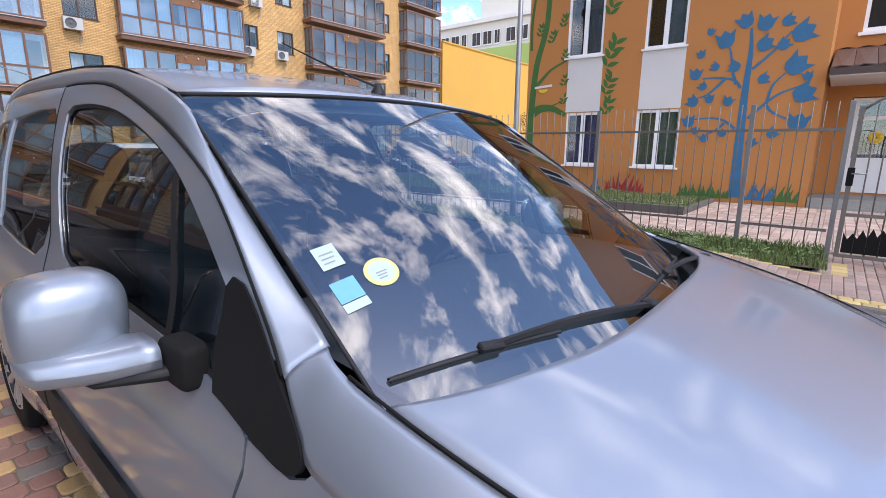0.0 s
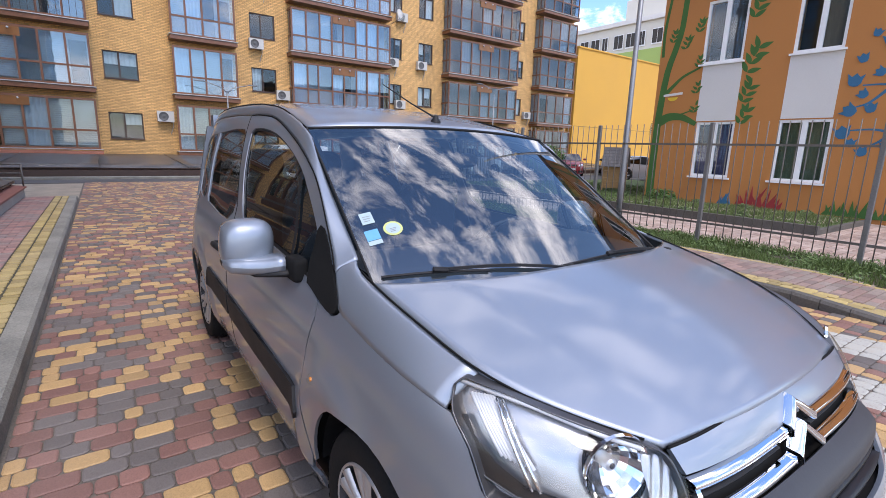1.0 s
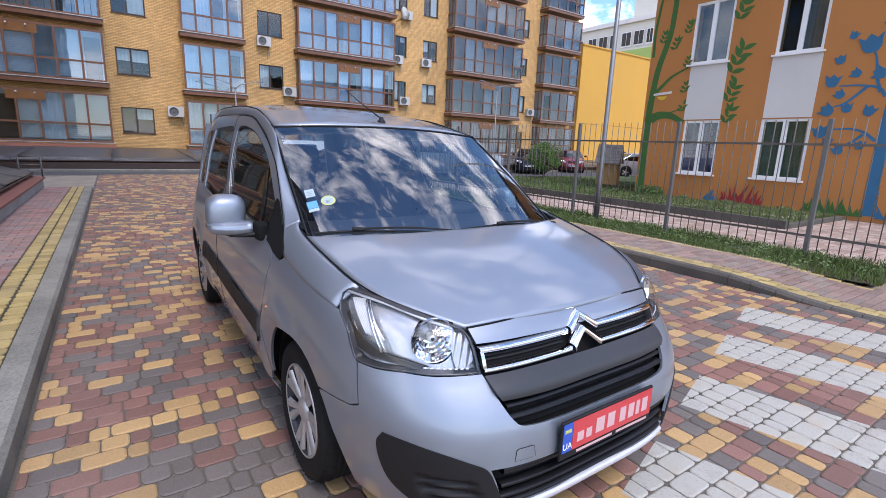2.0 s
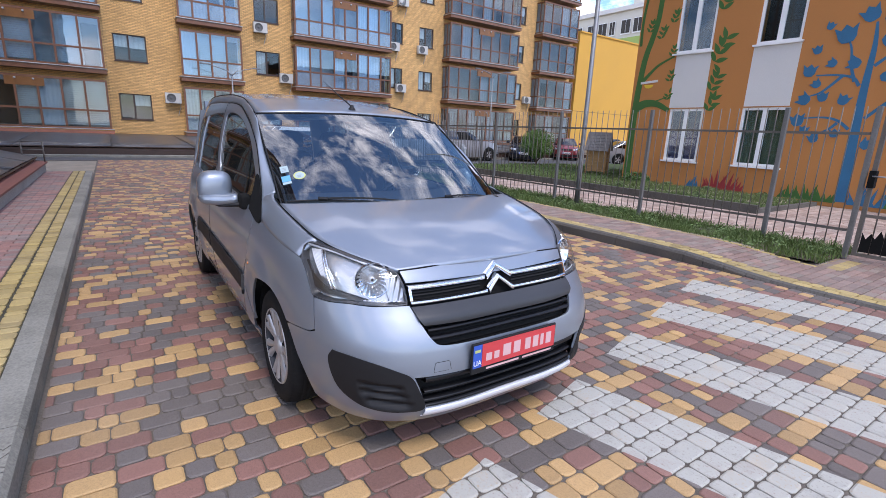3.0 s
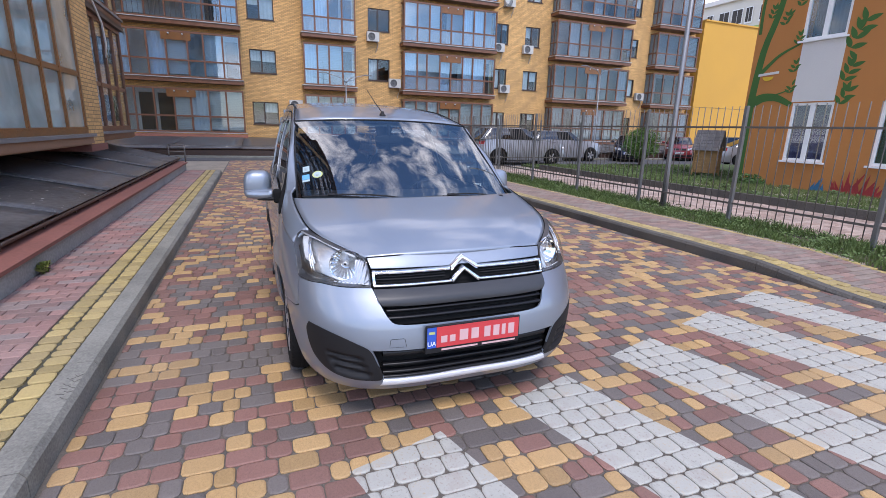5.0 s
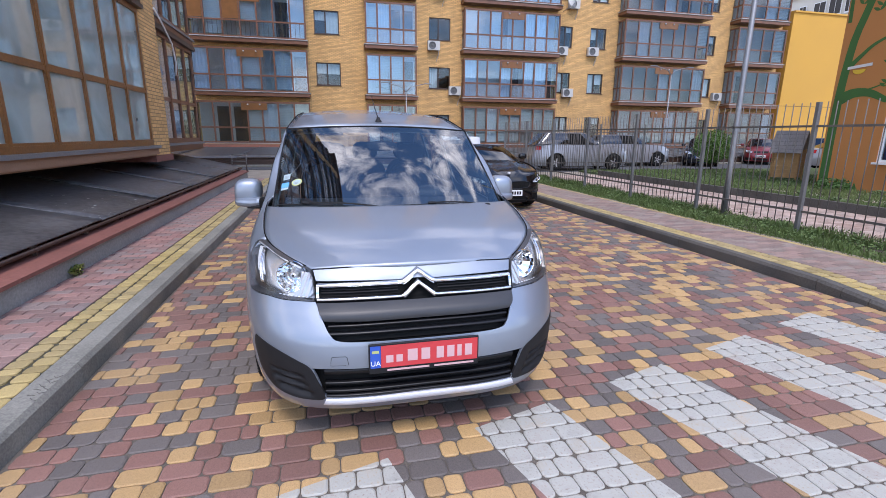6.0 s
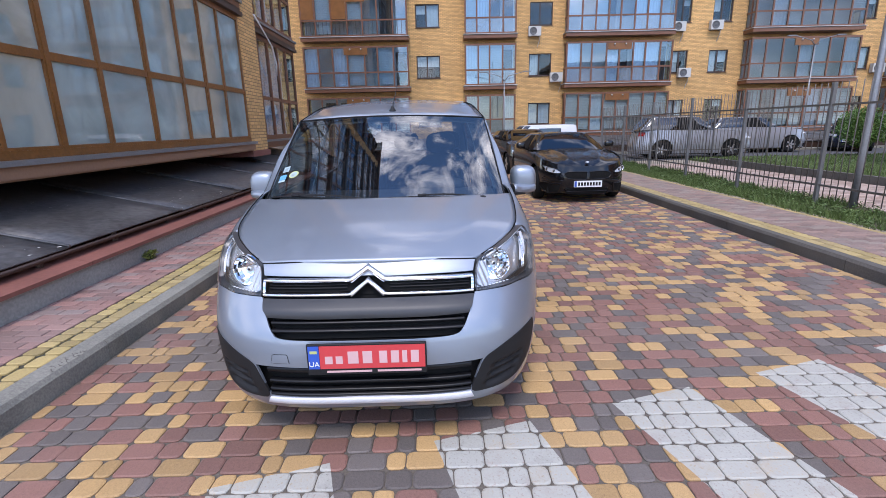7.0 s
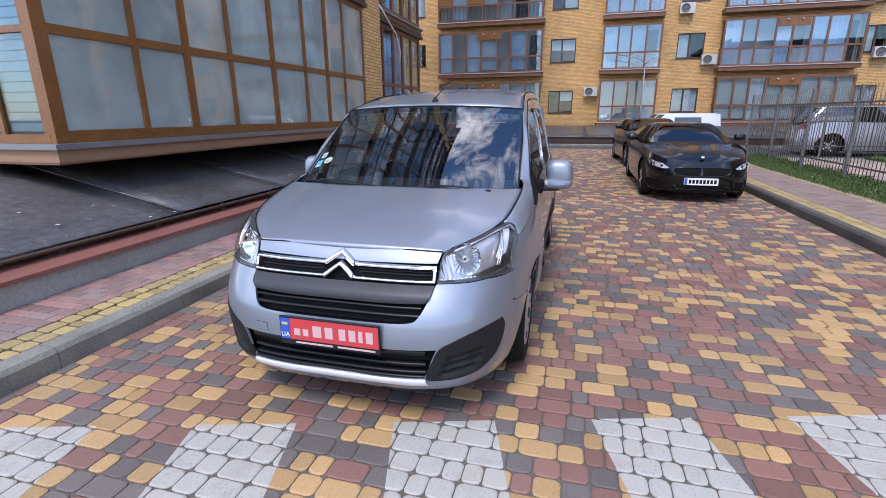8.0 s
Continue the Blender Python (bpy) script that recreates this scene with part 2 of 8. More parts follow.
YELLOW, RED, GREY = (0.435, 0.275, 0.115), (0.222, 0.112, 0.086), (0.132, 0.113, 0.100)
MIXED = ((0.30, YELLOW), (0.38, RED), (0.32, GREY))
M = {
    "paver_piece": paver("tumbled_paver", MIXED, "object", zebra=True),
    "paver_joined": paver("tumbled_paver_far", MIXED, "island", zebra=True),
    "walk_paver": paver("red_walk_paver", ((0.40, (0.31, 0.168, 0.142)), (0.3, (0.24, 0.138, 0.12)), (0.30, (0.235, 0.175, 0.158))), "island", grime=0.45),
    "walk_piece": paver("red_walk_paver_piece", ((0.40, (0.31, 0.168, 0.142)), (0.3, (0.24, 0.138, 0.12)), (0.30, (0.235, 0.175, 0.158))), "object", grime=0.45),
    "brown_walk": paver("brown_walk_paver", ((0.4, (0.27, 0.178, 0.145)), (0.3, (0.22, 0.15, 0.125)), (0.3, (0.255, 0.20, 0.165))), "island", grime=0.5),
    "yellow_paver": paver("yellow_edge_paver", ((0.6, (0.41, 0.31, 0.12)), (0.4, (0.35, 0.265, 0.10))), "island", grime=0.25),
    "yellow_piece": paver("yellow_edge_paver_piece", ((0.6, (0.41, 0.31, 0.12)), (0.4, (0.35, 0.265, 0.10))), "object", grime=0.25),
    "yard_paver": paver("yard_paver", ((0.6, (0.43, 0.325, 0.265)), (0.4, (0.34, 0.24, 0.19))), "island", grime=0.5),
    "joint": surface("sandy_joint", (0.27, 0.23, 0.175), 0.95, grain=90, stain=2, vary=0.4, bump=0.6),
    "road_joint": surface("dark_sandy_joint", (0.115, 0.098, 0.078), 0.95, grain=90, stain=1.2, vary=0.5, bump=0.6),
    "moss_joint": surface("mossy_dark_joint", (0.06, 0.056, 0.036), 0.95, grain=90, stain=2.5, vary=0.6, bump=0.6),
    "kerb": surface("cast_kerb_concrete", (0.21, 0.202, 0.17), 0.85, grain=80, stain=2.6, vary=0.45, bump=0.4),
    "kerb_dirty": surface("weathered_dark_kerb", (0.095, 0.087, 0.076), 0.9, grain=60, stain=1.6, vary=0.45, bump=0.5),
    "concrete": surface("bare_concrete", (0.30, 0.29, 0.26), 0.9, grain=40, stain=1.4, vary=0.3, bump=0.5),
    "asphalt": surface("asphalt", (0.07, 0.07, 0.072), 0.9, grain=120, stain=0.6, vary=0.3, bump=0.6),
    "soil": surface("soil", (0.07, 0.055, 0.035), 0.95, grain=30, stain=2, vary=0.4, bump=0.8, depth=0.02),
    "pale_soil": surface("pale_dry_soil", (0.33, 0.285, 0.22), 0.95, grain=25, stain=2.0, vary=0.35, bump=0.7, depth=0.02),
    "lawn": surface("lawn_turf", (0.075, 0.11, 0.03), 0.95, grain=40, stain=1.0, vary=0.45, bump=1.0, depth=0.03),
    "brick": brickwork("ochre_facing_brick", (0.65, 0.382, 0.142), (0.26, 0.165, 0.08), vary=0.15),
    "yellow_wall": surface("yellow_render", (0.60, 0.325, 0.055), 0.85, grain=50, stain=0.25, vary=0.07, bump=0.2),
    "orange_wall": surface("orange_render", (0.45, 0.185, 0.05), 0.85, grain=70, stain=0.4, vary=0.08, bump=0.35),
    "white_render": surface("white_render", (0.62, 0.60, 0.57), 0.85, grain=70, stain=0.7, vary=0.06, bump=0.25),
    "pale_wall": surface("pale_render", (0.6, 0.57, 0.5), 0.85, grain=30, stain=0.2, vary=0.08, bump=0.1),
    "green_wall": surface("lime_green_render", (0.32, 0.42, 0.12), 0.85, grain=30, stain=0.2, vary=0.08, bump=0.1),
    "brown_frame": surface("brown_foiled_profile", (0.17, 0.07, 0.034), 0.42, grain=25, stain=3, vary=0.25, bump=0.1),
    "oak_frame": surface("golden_oak_foiled_profile", (0.20, 0.08, 0.019), 0.38, grain=35, stain=3, vary=0.3, bump=0.1),
    "dark_frame": surface("dark_brown_profile", (0.05, 0.028, 0.02), 0.45, grain=25, stain=3, vary=0.2, bump=0.1),
    "white_pvc": surface("white_pvc", (0.78, 0.78, 0.77), 0.4, grain=20, stain=2, vary=0.03, bump=0.03),
    "sheet_metal": surface("black_roof_sheet", (0.092, 0.088, 0.086), 0.36, metal=0.15, grain=14, stain=0.9, vary=0.7, bump=0.35, depth=0.01),
    "terracotta": surface("terracotta_ledge", (0.36, 0.14, 0.085), 0.75, grain=30, stain=1.0, vary=0.2, bump=0.2),
    "red_cap": surface("terracotta_painted_cap", (0.215, 0.082, 0.06), 0.7, grain=30, stain=2, vary=0.2, bump=0.25),
    "fence": surface("grey_painted_steel", (0.135, 0.122, 0.108), 0.5, metal=0.3, grain=60, stain=4, vary=0.2, bump=0.15),
    "fence_post": surface("grey_steel_post", (0.17, 0.17, 0.165), 0.45, metal=0.4, grain=60, stain=3, vary=0.2, bump=0.12),
    "galv": surface("grey_lamp_post_steel", (0.24, 0.245, 0.25), 0.45, metal=0.5, grain=40, stain=3, vary=0.15, bump=0.1),
    # near-black: the shade of unlit interiors is put into this colour
    "room_gloom": surface("painted_room_gloom", (0.05, 0.045, 0.04), 0.9, bump=0),
    "plaster_room": surface("plastered_loggia", (0.46, 0.42, 0.38), 0.9, grain=20, stain=0.7, vary=0.15, bump=0),
    "curtain": surface("white_curtain", (0.66, 0.66, 0.68), 0.9, grain=30, stain=6, vary=0.12, bump=0),
    "blind": surface("slatted_blind", (0.58, 0.57, 0.54), 0.7, grain=10, stain=2, vary=0.08, bump=0),
    "grey_blind": surface("grey_green_slatted_blind", (0.36, 0.36, 0.28), 0.75, grain=10, stain=2, vary=0.1, bump=0),
    "pane": glass("window_pane", (0.76, 0.87, 0.95), ior=2.0, wave=0.08),
    "pane_dim": glass("dim_window_pane", (0.66, 0.72, 0.76), ior=1.62, wave=0.08),
    "pane_hazy": glass("window_pane_with_film", (0.50, 0.60, 0.62), ior=2.1, wave=0.10, haze=0.52, film=(0.60, 0.69, 0.645)),
    "pane_low": glass("frosted_lower_pane", (0.66, 0.76, 0.84), ior=2.0, wave=0.08, haze=0.25, film=(0.5, 0.6, 0.68)),
    "pane_school": glass("school_window_pane", (0.80, 0.86, 0.88), ior=1.6, wave=0.05),
    "black_plastic": surface("black_grained_plastic", (0.011, 0.011, 0.012), 0.6, grain=260, stain=5, vary=0.15, bump=0.25, depth=0.001, spec=0.3),
    "ac_white": surface("air_conditioner_casing", (0.50, 0.49, 0.46), 0.5, grain=20, stain=3, vary=0.06, bump=0),
    "black": surface("matt_black", (0.008, 0.008, 0.008), 0.8, bump=0, spec=0.15),
}


# ---------------------------------------------------------------- building helpers
def mesh_of(name, bm):
    me = bpy.data.meshes.new(name)
    bm.normal_update()
    bm.to_mesh(me)
    bm.free()
    return me


def raw_mesh(name, verts, faces):
    me = bpy.data.meshes.new(name)
    me.from_pydata([tuple(v) for v in verts], [], [tuple(f) for f in faces])
    me.update()
    return me


def smooth(me, on=True):
    for p in me.polygons:
        p.use_smooth = on
    return me


def thing(name, label, category, at=(0, 0, 0), turn=0.0, group="", kind=""):
    ob = new(name)
    ob.empty_display_size = 0.1
    ob.matrix_basis = pose(*at, 0, 0, turn)
    return tagged(ob, label, category, group, kind)


def part(name, data, material, parent=None, label="", at=None):
    me = mesh_of(name, data) if isinstance(data, bmesh.types.BMesh) else data
    if material and not me.materials:
        me.materials.append(material)
    ob = new(name, me)
    if parent:
        ob.parent = parent
    if at is not None:
        ob.matrix_basis = at if isinstance(at, Matrix) else Matrix.Translation(at)
    if label:
        ob["label"] = label
    return ob


def solid(name, data, material, label, category="", kind="", group=""):
    """A top-level thing that is one mesh."""
    return tagged(part(name, data, material), label, category, group, kind)


def box(bm, x0, x1, y0, y1, z0, z1, bevel=0.0):
    vs = [bm.verts.new((x, y, z)) for z in (z0, z1) for y in (y0, y1) for x in (x0, x1)]
    fs = [bm.faces.new([vs[i] for i in f]) for f in ((0, 2, 3, 1), (4, 5, 7, 6), (0, 1, 5, 4), (2, 6, 7, 3), (0, 4, 6, 2), (1, 3, 7, 5))]
    if bevel:
        bmesh.ops.bevel(bm, geom=list({e for f in fs for e in f.edges}), offset=bevel, segments=1, affect="EDGES")
    return bm


def boxes(*rows, bevel=0.0):
    bm = bmesh.new()
    for r in rows:
        box(bm, *r, bevel=bevel)
    return bm


def extrude_outline(pts, direction, bm=None):
    """A prism: a closed outline of 3D points pushed along a direction."""
    bm = bm or bmesh.new()
    d = Vector(direction)
    a = [bm.verts.new(p) for p in pts]
    b = [bm.verts.new(Vector(p) + d) for p in pts]
    k = len(pts)
    bm.faces.new(a[::-1])
    bm.faces.new(b)
    for i in range(k):
        j = (i + 1) % k
        bm.faces.new((a[i], a[j], b[j], b[i]))
    return bm


def tube(bm, pts, radius, sides=8, cap=True):
    """A round bar along a path; radius: one number or one per point."""
    pts = [Vector(p) for p in pts]
    rings = []
    for i, p in enumerate(pts):
        d = (pts[min(i + 1, len(pts) - 1)] - pts[max(i - 1, 0)]).normalized()
        q = d.to_track_quat("Z", "Y")
        r = radius[i] if isinstance(radius, (list, tuple)) else radius
        rings.append([bm.verts.new(p + q @ Vector((r * math.cos(2 * math.pi * k / sides), r * math.sin(2 * math.pi * k / sides), 0))) for k in range(sides)])
    for a, b in zip(rings, rings[1:]):
        for k in range(sides):
            f = bm.faces.new((a[k], a[(k + 1) % sides], b[(k + 1) % sides], b[k]))
            f.smooth = True
    if cap:
        bm.faces.new(rings[0][::-1])
        bm.faces.new(rings[-1])
    return bm


def lathe(bm, profile, sides=32, axis="y", centre=(0, 0, 0)):
    """Turns (radius, along) pairs round an axis."""
    rings = []
    for r, h in profile:
        ring = []
        for k in range(sides):
            c, s = math.cos(2 * math.pi * k / sides), math.sin(2 * math.pi * k / sides)
            v = {"y": (r * c, h, r * s), "z": (r * c, r * s, h), "x": (h, r * c, r * s)}[axis]
            ring.append(bm.verts.new(Vector(v) + Vector(centre)))
        rings.append(ring)
    for a, b in zip(rings, rings[1:]):
        for k in range(sides):
            f = bm.faces.new((a[k], a[(k + 1) % sides], b[(k + 1) % sides], b[k]))
            f.smooth = True
    return bm


def grid_surface(name, rows):
    """A smooth sheet through rows of points."""
    m, k = len(rows), len(rows[0])
    verts = [p for r in rows for p in r]
    faces = [(i * k + j, i * k + j + 1, (i + 1) * k + j + 1, (i + 1) * k + j) for i in range(m - 1) for j in range(k - 1)]
    return smooth(raw_mesh(name, verts, faces))


def spline(pts, t):
    """Catmull-Rom through points at t from 0 to 1."""
    pts = [Vector(p) for p in pts]
    s = t * (len(pts) - 1)
    i = min(int(s), len(pts) - 2)
    f = s - i
    p1, p2 = pts[i], pts[i + 1]
    p0 = pts[i - 1] if i > 0 else p1 * 2 - p2
    p3 = pts[i + 2] if i + 2 < len(pts) else p2 * 2 - p1
    return 0.5 * (2 * p1 + (p2 - p0) * f + (2 * p0 - 5 * p1 + 4 * p2 - p3) * f * f + (3 * p1 - p0 - 3 * p2 + p3) * f ** 3)


def rand(seed):
    return random.Random(seed)


# ---------------------------------------------------------------- the silver van
from mathutils.geometry import delaunay_2d_cdt

AXX = 1.2                      # where the nose's rounded plan begins
QUARTER = 90 * 0.0215


def table(rows, blur=0.03):
    xs, ys = zip(*sorted(rows))

    def f(v):
        return float(np.mean([np.interp(v + d, xs, ys) for d in (-blur, -blur / 2, 0, blur / 2, blur)]))
    return f


half_width = table(((0.10, 0.78), (0.22, 0.845), (0.30, 0.868), (0.40, 0.885), (0.55, 0.897), (0.72, 0.903), (0.85, 0.893), (0.96, 0.866), (1.04, 0.838), (1.10, 0.815), (1.2, 0.795), (1.3, 0.775), (1.42, 0.742), (1.54, 0.70), (1.60, 0.675), (1.65, 0.648), (1.70, 0.612), (1.76, 0.55)))
nose = table(((0.12, 2.42), (0.20, 2.50), (0.26, 2.545), (0.35, 2.555), (0.50, 2.555), (0.58, 2.54), (0.66, 2.49), (0.74, 2.43), (0.82, 2.395), (0.88, 2.355), (0.92, 2.30), (0.96, 2.215), (1.0, 2.10), (1.05, 1.95), (1.1, 1.8), (1.3, 1.5), (1.8, 1.4)))


def skin(u, z, out=0.0):
    """The van's outer skin: u runs in metres from the middle of the nose round the corner and back along the flank."""
    side = -1 if u < 0 else 1
    u = abs(u)
    for cx in (1.63, -1.10):
        if z < 0.95:
            du = u - (QUARTER + AXX - cx) - (0.10 if cx > 1 else 0.0)
            d = math.hypot(du, z - 0.312)
            out += 0.022 * math.exp(-((d - 0.40) / 0.075) ** 2) * (1 if z > 0.3 else max(0.0, 1 - (0.3 - z) / 0.12))
    w = half_width(z)
    if u <= QUARTER:
        a = radians(u / 0.0215)
        big = nose(z) - AXX
        r = ((math.cos(a) / big) ** 4 + (math.sin(a) / w) ** 4) ** -0.25
        x, y = AXX + r * math.cos(a), r * math.sin(a)
        nx, ny = (math.cos(a) ** 3) / big ** 4, (math.sin(a) ** 3) / w ** 4
        k = math.hypot(nx, ny)
        x, y = x + out * nx / k, y + out * ny / k
    else:
        x = AXX - (u - QUARTER)
        back = max(0.0, -1.2 - x)
        y = w * (1 - 0.012 * (AXX - x) ** 2 / 4 - 0.25 * back ** 2) + out
    return Vector((x, side * y, z))


def by_x(x, z):
    if x <= AXX:
        return (QUARTER + AXX - x, z)
    big, w = nose(z) - AXX, half_width(z)
    y = w * max(0.0, 1 - min(1.0, (x - AXX) / big) ** 4) ** 0.25
    return (math.degrees(math.atan2(y, x - AXX)) * 0.0215, z)


def by_y(y, z):
    big, w = nose(z) - AXX, half_width(z)
    x = big * max(0.0, 1 - (abs(y) / w) ** 4) ** 0.25
    return (math.degrees(math.atan2(y, x)) * 0.0215, z)


def inside(p, poly):
    hit = False
    for (x0, y0), (x1, y1) in zip(poly, poly[1:] + poly[:1]):
        if (y0 > p[1]) != (y1 > p[1]) and p[0] < (x1 - x0) * (p[1] - y0) / (y1 - y0) + x0:
            hit = not hit
    return hit


def dense(poly, step, closed=True):
    out = []
    for a, b in zip(poly, poly[1:] + (poly[:1] if closed else [])):
        k = max(1, int(math.dist(a, b) / step))
        out += [(a[0] + (b[0] - a[0]) * i / k, a[1] + (b[1] - a[1]) * i / k) for i in range(k)]
    return out if closed else out + [poly[-1]]


def curved(poly, n=6):
    """An open line of 2D points, rounded."""
    v = [(*p, 0) for p in poly]
    k = (len(poly) - 1) * n
    return [tuple(spline(v, i / k)[:2]) for i in range(k + 1)]


EXACT = {}                     # normals kept for the sheets that carry their own


def set_normals(me, ns):
    me.normals_split_custom_set_from_vertices([tuple(n) for n in ns])
    EXACT[me.name] = ns


def panel(name, outline, surf, holes=(), step=0.035, flip=False, depth=0.012, centre=(0.3, 0, 0.9)):
    """A sheet with a clean outline and cut-outs, laid on a curved surface, with a folded rim of that depth."""
    outline = dense(list(outline), step)
    holes = [dense(list(h), step) for h in holes]
    pts, edges = [], []
    for loop in [outline] + holes:
        s = len(pts)
        pts += loop
        edges += [(s + i, s + (i + 1) % len(loop)) for i in range(len(loop))]
    x0, x1 = min(p[0] for p in outline), max(p[0] for p in outline)
    y0, y1 = min(p[1] for p in outline), max(p[1] for p in outline)
    fixed = np.array(pts)
    for i in range(int((x1 - x0) / step) + 1):
        for j in range(int((y1 - y0) / step) + 1):
            p = (x0 + (i + 0.5 * (j % 2)) * step, y0 + (j + 0.4) * step)
            if inside(p, outline) and not any(inside(p, h) for h in holes) and np.min(np.hypot(fixed[:, 0] - p[0], fixed[:, 1] - p[1])) > step * 0.55:
                pts.append(p)
    vs, _, fs, *_ = delaunay_2d_cdt([Vector(p) for p in pts], edges, [], 0, 1e-6)
    keep = []
    for f in fs:
        c = (sum(vs[i][0] for i in f) / 3, sum(vs[i][1] for i in f) / 3)
        if inside(c, outline) and not any(inside(c, h) for h in holes):
            keep.append(tuple(f))
    place = [surf(*v) for v in vs]
    e = 0.004
    ns = []
    for v in vs:
        n = (surf(v[0] + e, v[1]) - surf(v[0] - e, v[1])).cross(surf(v[0], v[1] + e) - surf(v[0], v[1] - e))
        ns.append(n.normalized() if n.length > 1e-12 else Vector((1, 0, 0)))
    c = Vector(centre)
    if sum(1 if n.dot(p - c) > 0 else -1 for n, p in zip(ns, place)) < 0:
        ns = [-n for n in ns]
    good = []
    for f in keep:
        n = (place[f[1]] - place[f[0]]).cross(place[f[2]] - place[f[0]])
        good.append(f if n.dot(ns[f[0]]) > 0 else f[::-1])
    if depth:
        used = {(f[i], f[(i + 1) % 3]) for f in good for i in range(3)}
        for a, b2 in sorted(used):
            if (b2, a) not in used:
                s = len(place)
                rim = (place[b2] - place[a]).cross(ns[a]).normalized()
                place += [place[a], place[b2], place[b2] - ns[b2] * depth, place[a] - ns[a] * depth]
                ns += [rim] * 4
                good.append((s + 1, s, s + 3, s + 2))
    me = smooth(raw_mesh(name, place, good))
    set_normals(me, ns)
    return me


def mirrored(me):
    out = bpy.data.meshes.new(me.name)
    out.from_pydata([(v.co.x, -v.co.y, v.co.z) for v in me.vertices], [], [tuple(p.vertices)[::-1] for p in me.polygons])
    out.update()
    for m in me.materials:
        out.materials.append(m)
    smooth(out, me.polygons[0].use_smooth)
    if me.name in EXACT:
        set_normals(out, [Vector((n.x, -n.y, n.z)) for n in EXACT[me.name]])
    return out


def outward(me, centre=(0.3, 0, 0.9)):
    """Turns a sheet's faces to look away from the car's middle."""
    c = Vector(centre)
    if me.name in EXACT:
        return me
    if sum(1 if p.normal.dot(p.center - c) > 0 else -1 for p in me.polygons) < 0:
        me.flip_normals()
    return me


def thick(ob, amount, bevel=0.0):
    if ob.data.name in EXACT:
        return ob
    outward(ob.data)
    m = ob.modifiers.new("thickness", "SOLIDIFY")
    m.thickness, m.offset = amount, -1
    return ob


def superform(name, c, r, e, lean=0.0):
    """A rounded box: superellipsoid of exponent e."""
    n, m = 28, 18
    vs, fs = [], []

    def pw(v, k):
        return math.copysign(abs(v) ** k, v)
    for i in range(m + 1):
        v = -math.pi / 2 + math.pi * i / m
        for j in range(n):
            u = 2 * math.pi * j / n
            x, y, z = r[0] * pw(math.cos(v), 2 / e) * pw(math.cos(u), 2 / e), r[1] * pw(math.cos(v), 2 / e) * pw(math.sin(u), 2 / e), r[2] * pw(math.sin(v), 2 / e)
            vs.append((c[0] + x, c[1] + y + lean * (-z) * 0.5, c[2] + z))
    for i in range(m):
        for j in range(n):
            fs.append((i * n + j, i * n + (j + 1) % n, (i + 1) * n + (j + 1) % n, (i + 1) * n + j))
    return smooth(raw_mesh(name, vs, fs))


M["silver"] = car_paint("silver_metallic_paint", (0.268, 0.302, 0.350), 0.70, 0.47, coat=1.0, gloss=1.46)
M["chrome"] = surface("chrome", (0.86, 0.86, 0.87), 0.06, metal=1.0, vary=0.01, bump=0)
M["grille_black"] = surface("gloss_black_grille", (0.005, 0.005, 0.006), 0.35, vary=0.1, bump=0, spec=0.35)
M["guard"] = surface("bright_silver_guard", (0.66, 0.66, 0.69), 0.38, metal=0.35, grain=200, vary=0.04, bump=0.03)
M["satin"] = surface("satin_silver_plastic", (0.55, 0.55, 0.56), 0.35, metal=0.7, vary=0.04, bump=0)
M["lamp_bright"] = surface("bright_lamp_housing", (0.50, 0.50, 0.505), 0.26, metal=0.7, vary=0.08, bump=0)
M["tyre"] = surface("tyre_rubber", (0.011, 0.011, 0.011), 0.85, grain=80, stain=6, vary=0.3, bump=0.3, spec=0.2)
M["windscreen"] = glass("tinted_car_glass", (0.72, 0.80, 0.82), ior=2.78)
M["side_glass"] = glass("tinted_side_glass", (0.60, 0.68, 0.67), ior=2.0)
M["privacy"] = glass("dark_rear_glass", (0.30, 0.32, 0.32), ior=1.9)
M["tail_pane"] = glass("rear_window_glass", (0.84, 0.87, 0.87), ior=1.5)
M["lens"] = glass("clear_lamp_lens", (0.98, 0.99, 0.99), ior=1.4)
M["seat"] = surface("dark_seat_cloth", (0.03, 0.032, 0.038), 0.9, grain=200, vary=0.3, bump=0.3)
M["dash"] = surface("dark_dashboard", (0.028, 0.03, 0.034), 0.6, grain=150, vary=0.15, bump=0.2)
M["dark_plastic_panel"] = surface("satin_charcoal_panel", (0.030, 0.031, 0.034), 0.45, grain=120, vary=0.08, bump=0.05)
M["plate_red"] = surface("red_plate_film", (0.54, 0.05, 0.055), 0.35, vary=0.04, bump=0)
M["plate_pale"] = surface("pale_plate_print", (0.60, 0.38, 0.38), 0.4, vary=0.03, bump=0)
M["plate_white"] = surface("white_plate_film", (0.78, 0.78, 0.78), 0.4, vary=0.03, bump=0)
M["plate_blue"] = surface("blue_plate_band", (0.03, 0.09, 0.42), 0.4, vary=0.03, bump=0)
M["amber"] = surface("amber_bulb", (0.55, 0.2, 0.03), 0.3, vary=0.05, bump=0)
M["bone"] = surface("pale_headlining", (0.42, 0.41, 0.38), 0.9, vary=0.06, bump=0)
M["lime"] = surface("lime_yellow_sticker", (0.44, 0.47, 0.17), 0.6, vary=0.03, bump=0)
M["paper"] = surface("pale_paper_sticker", (0.33, 0.42, 0.43), 0.6, vary=0.05, bump=0)
M["cyan"] = surface("sky_blue_sticker", (0.10, 0.31, 0.50), 0.6, vary=0.05, bump=0)

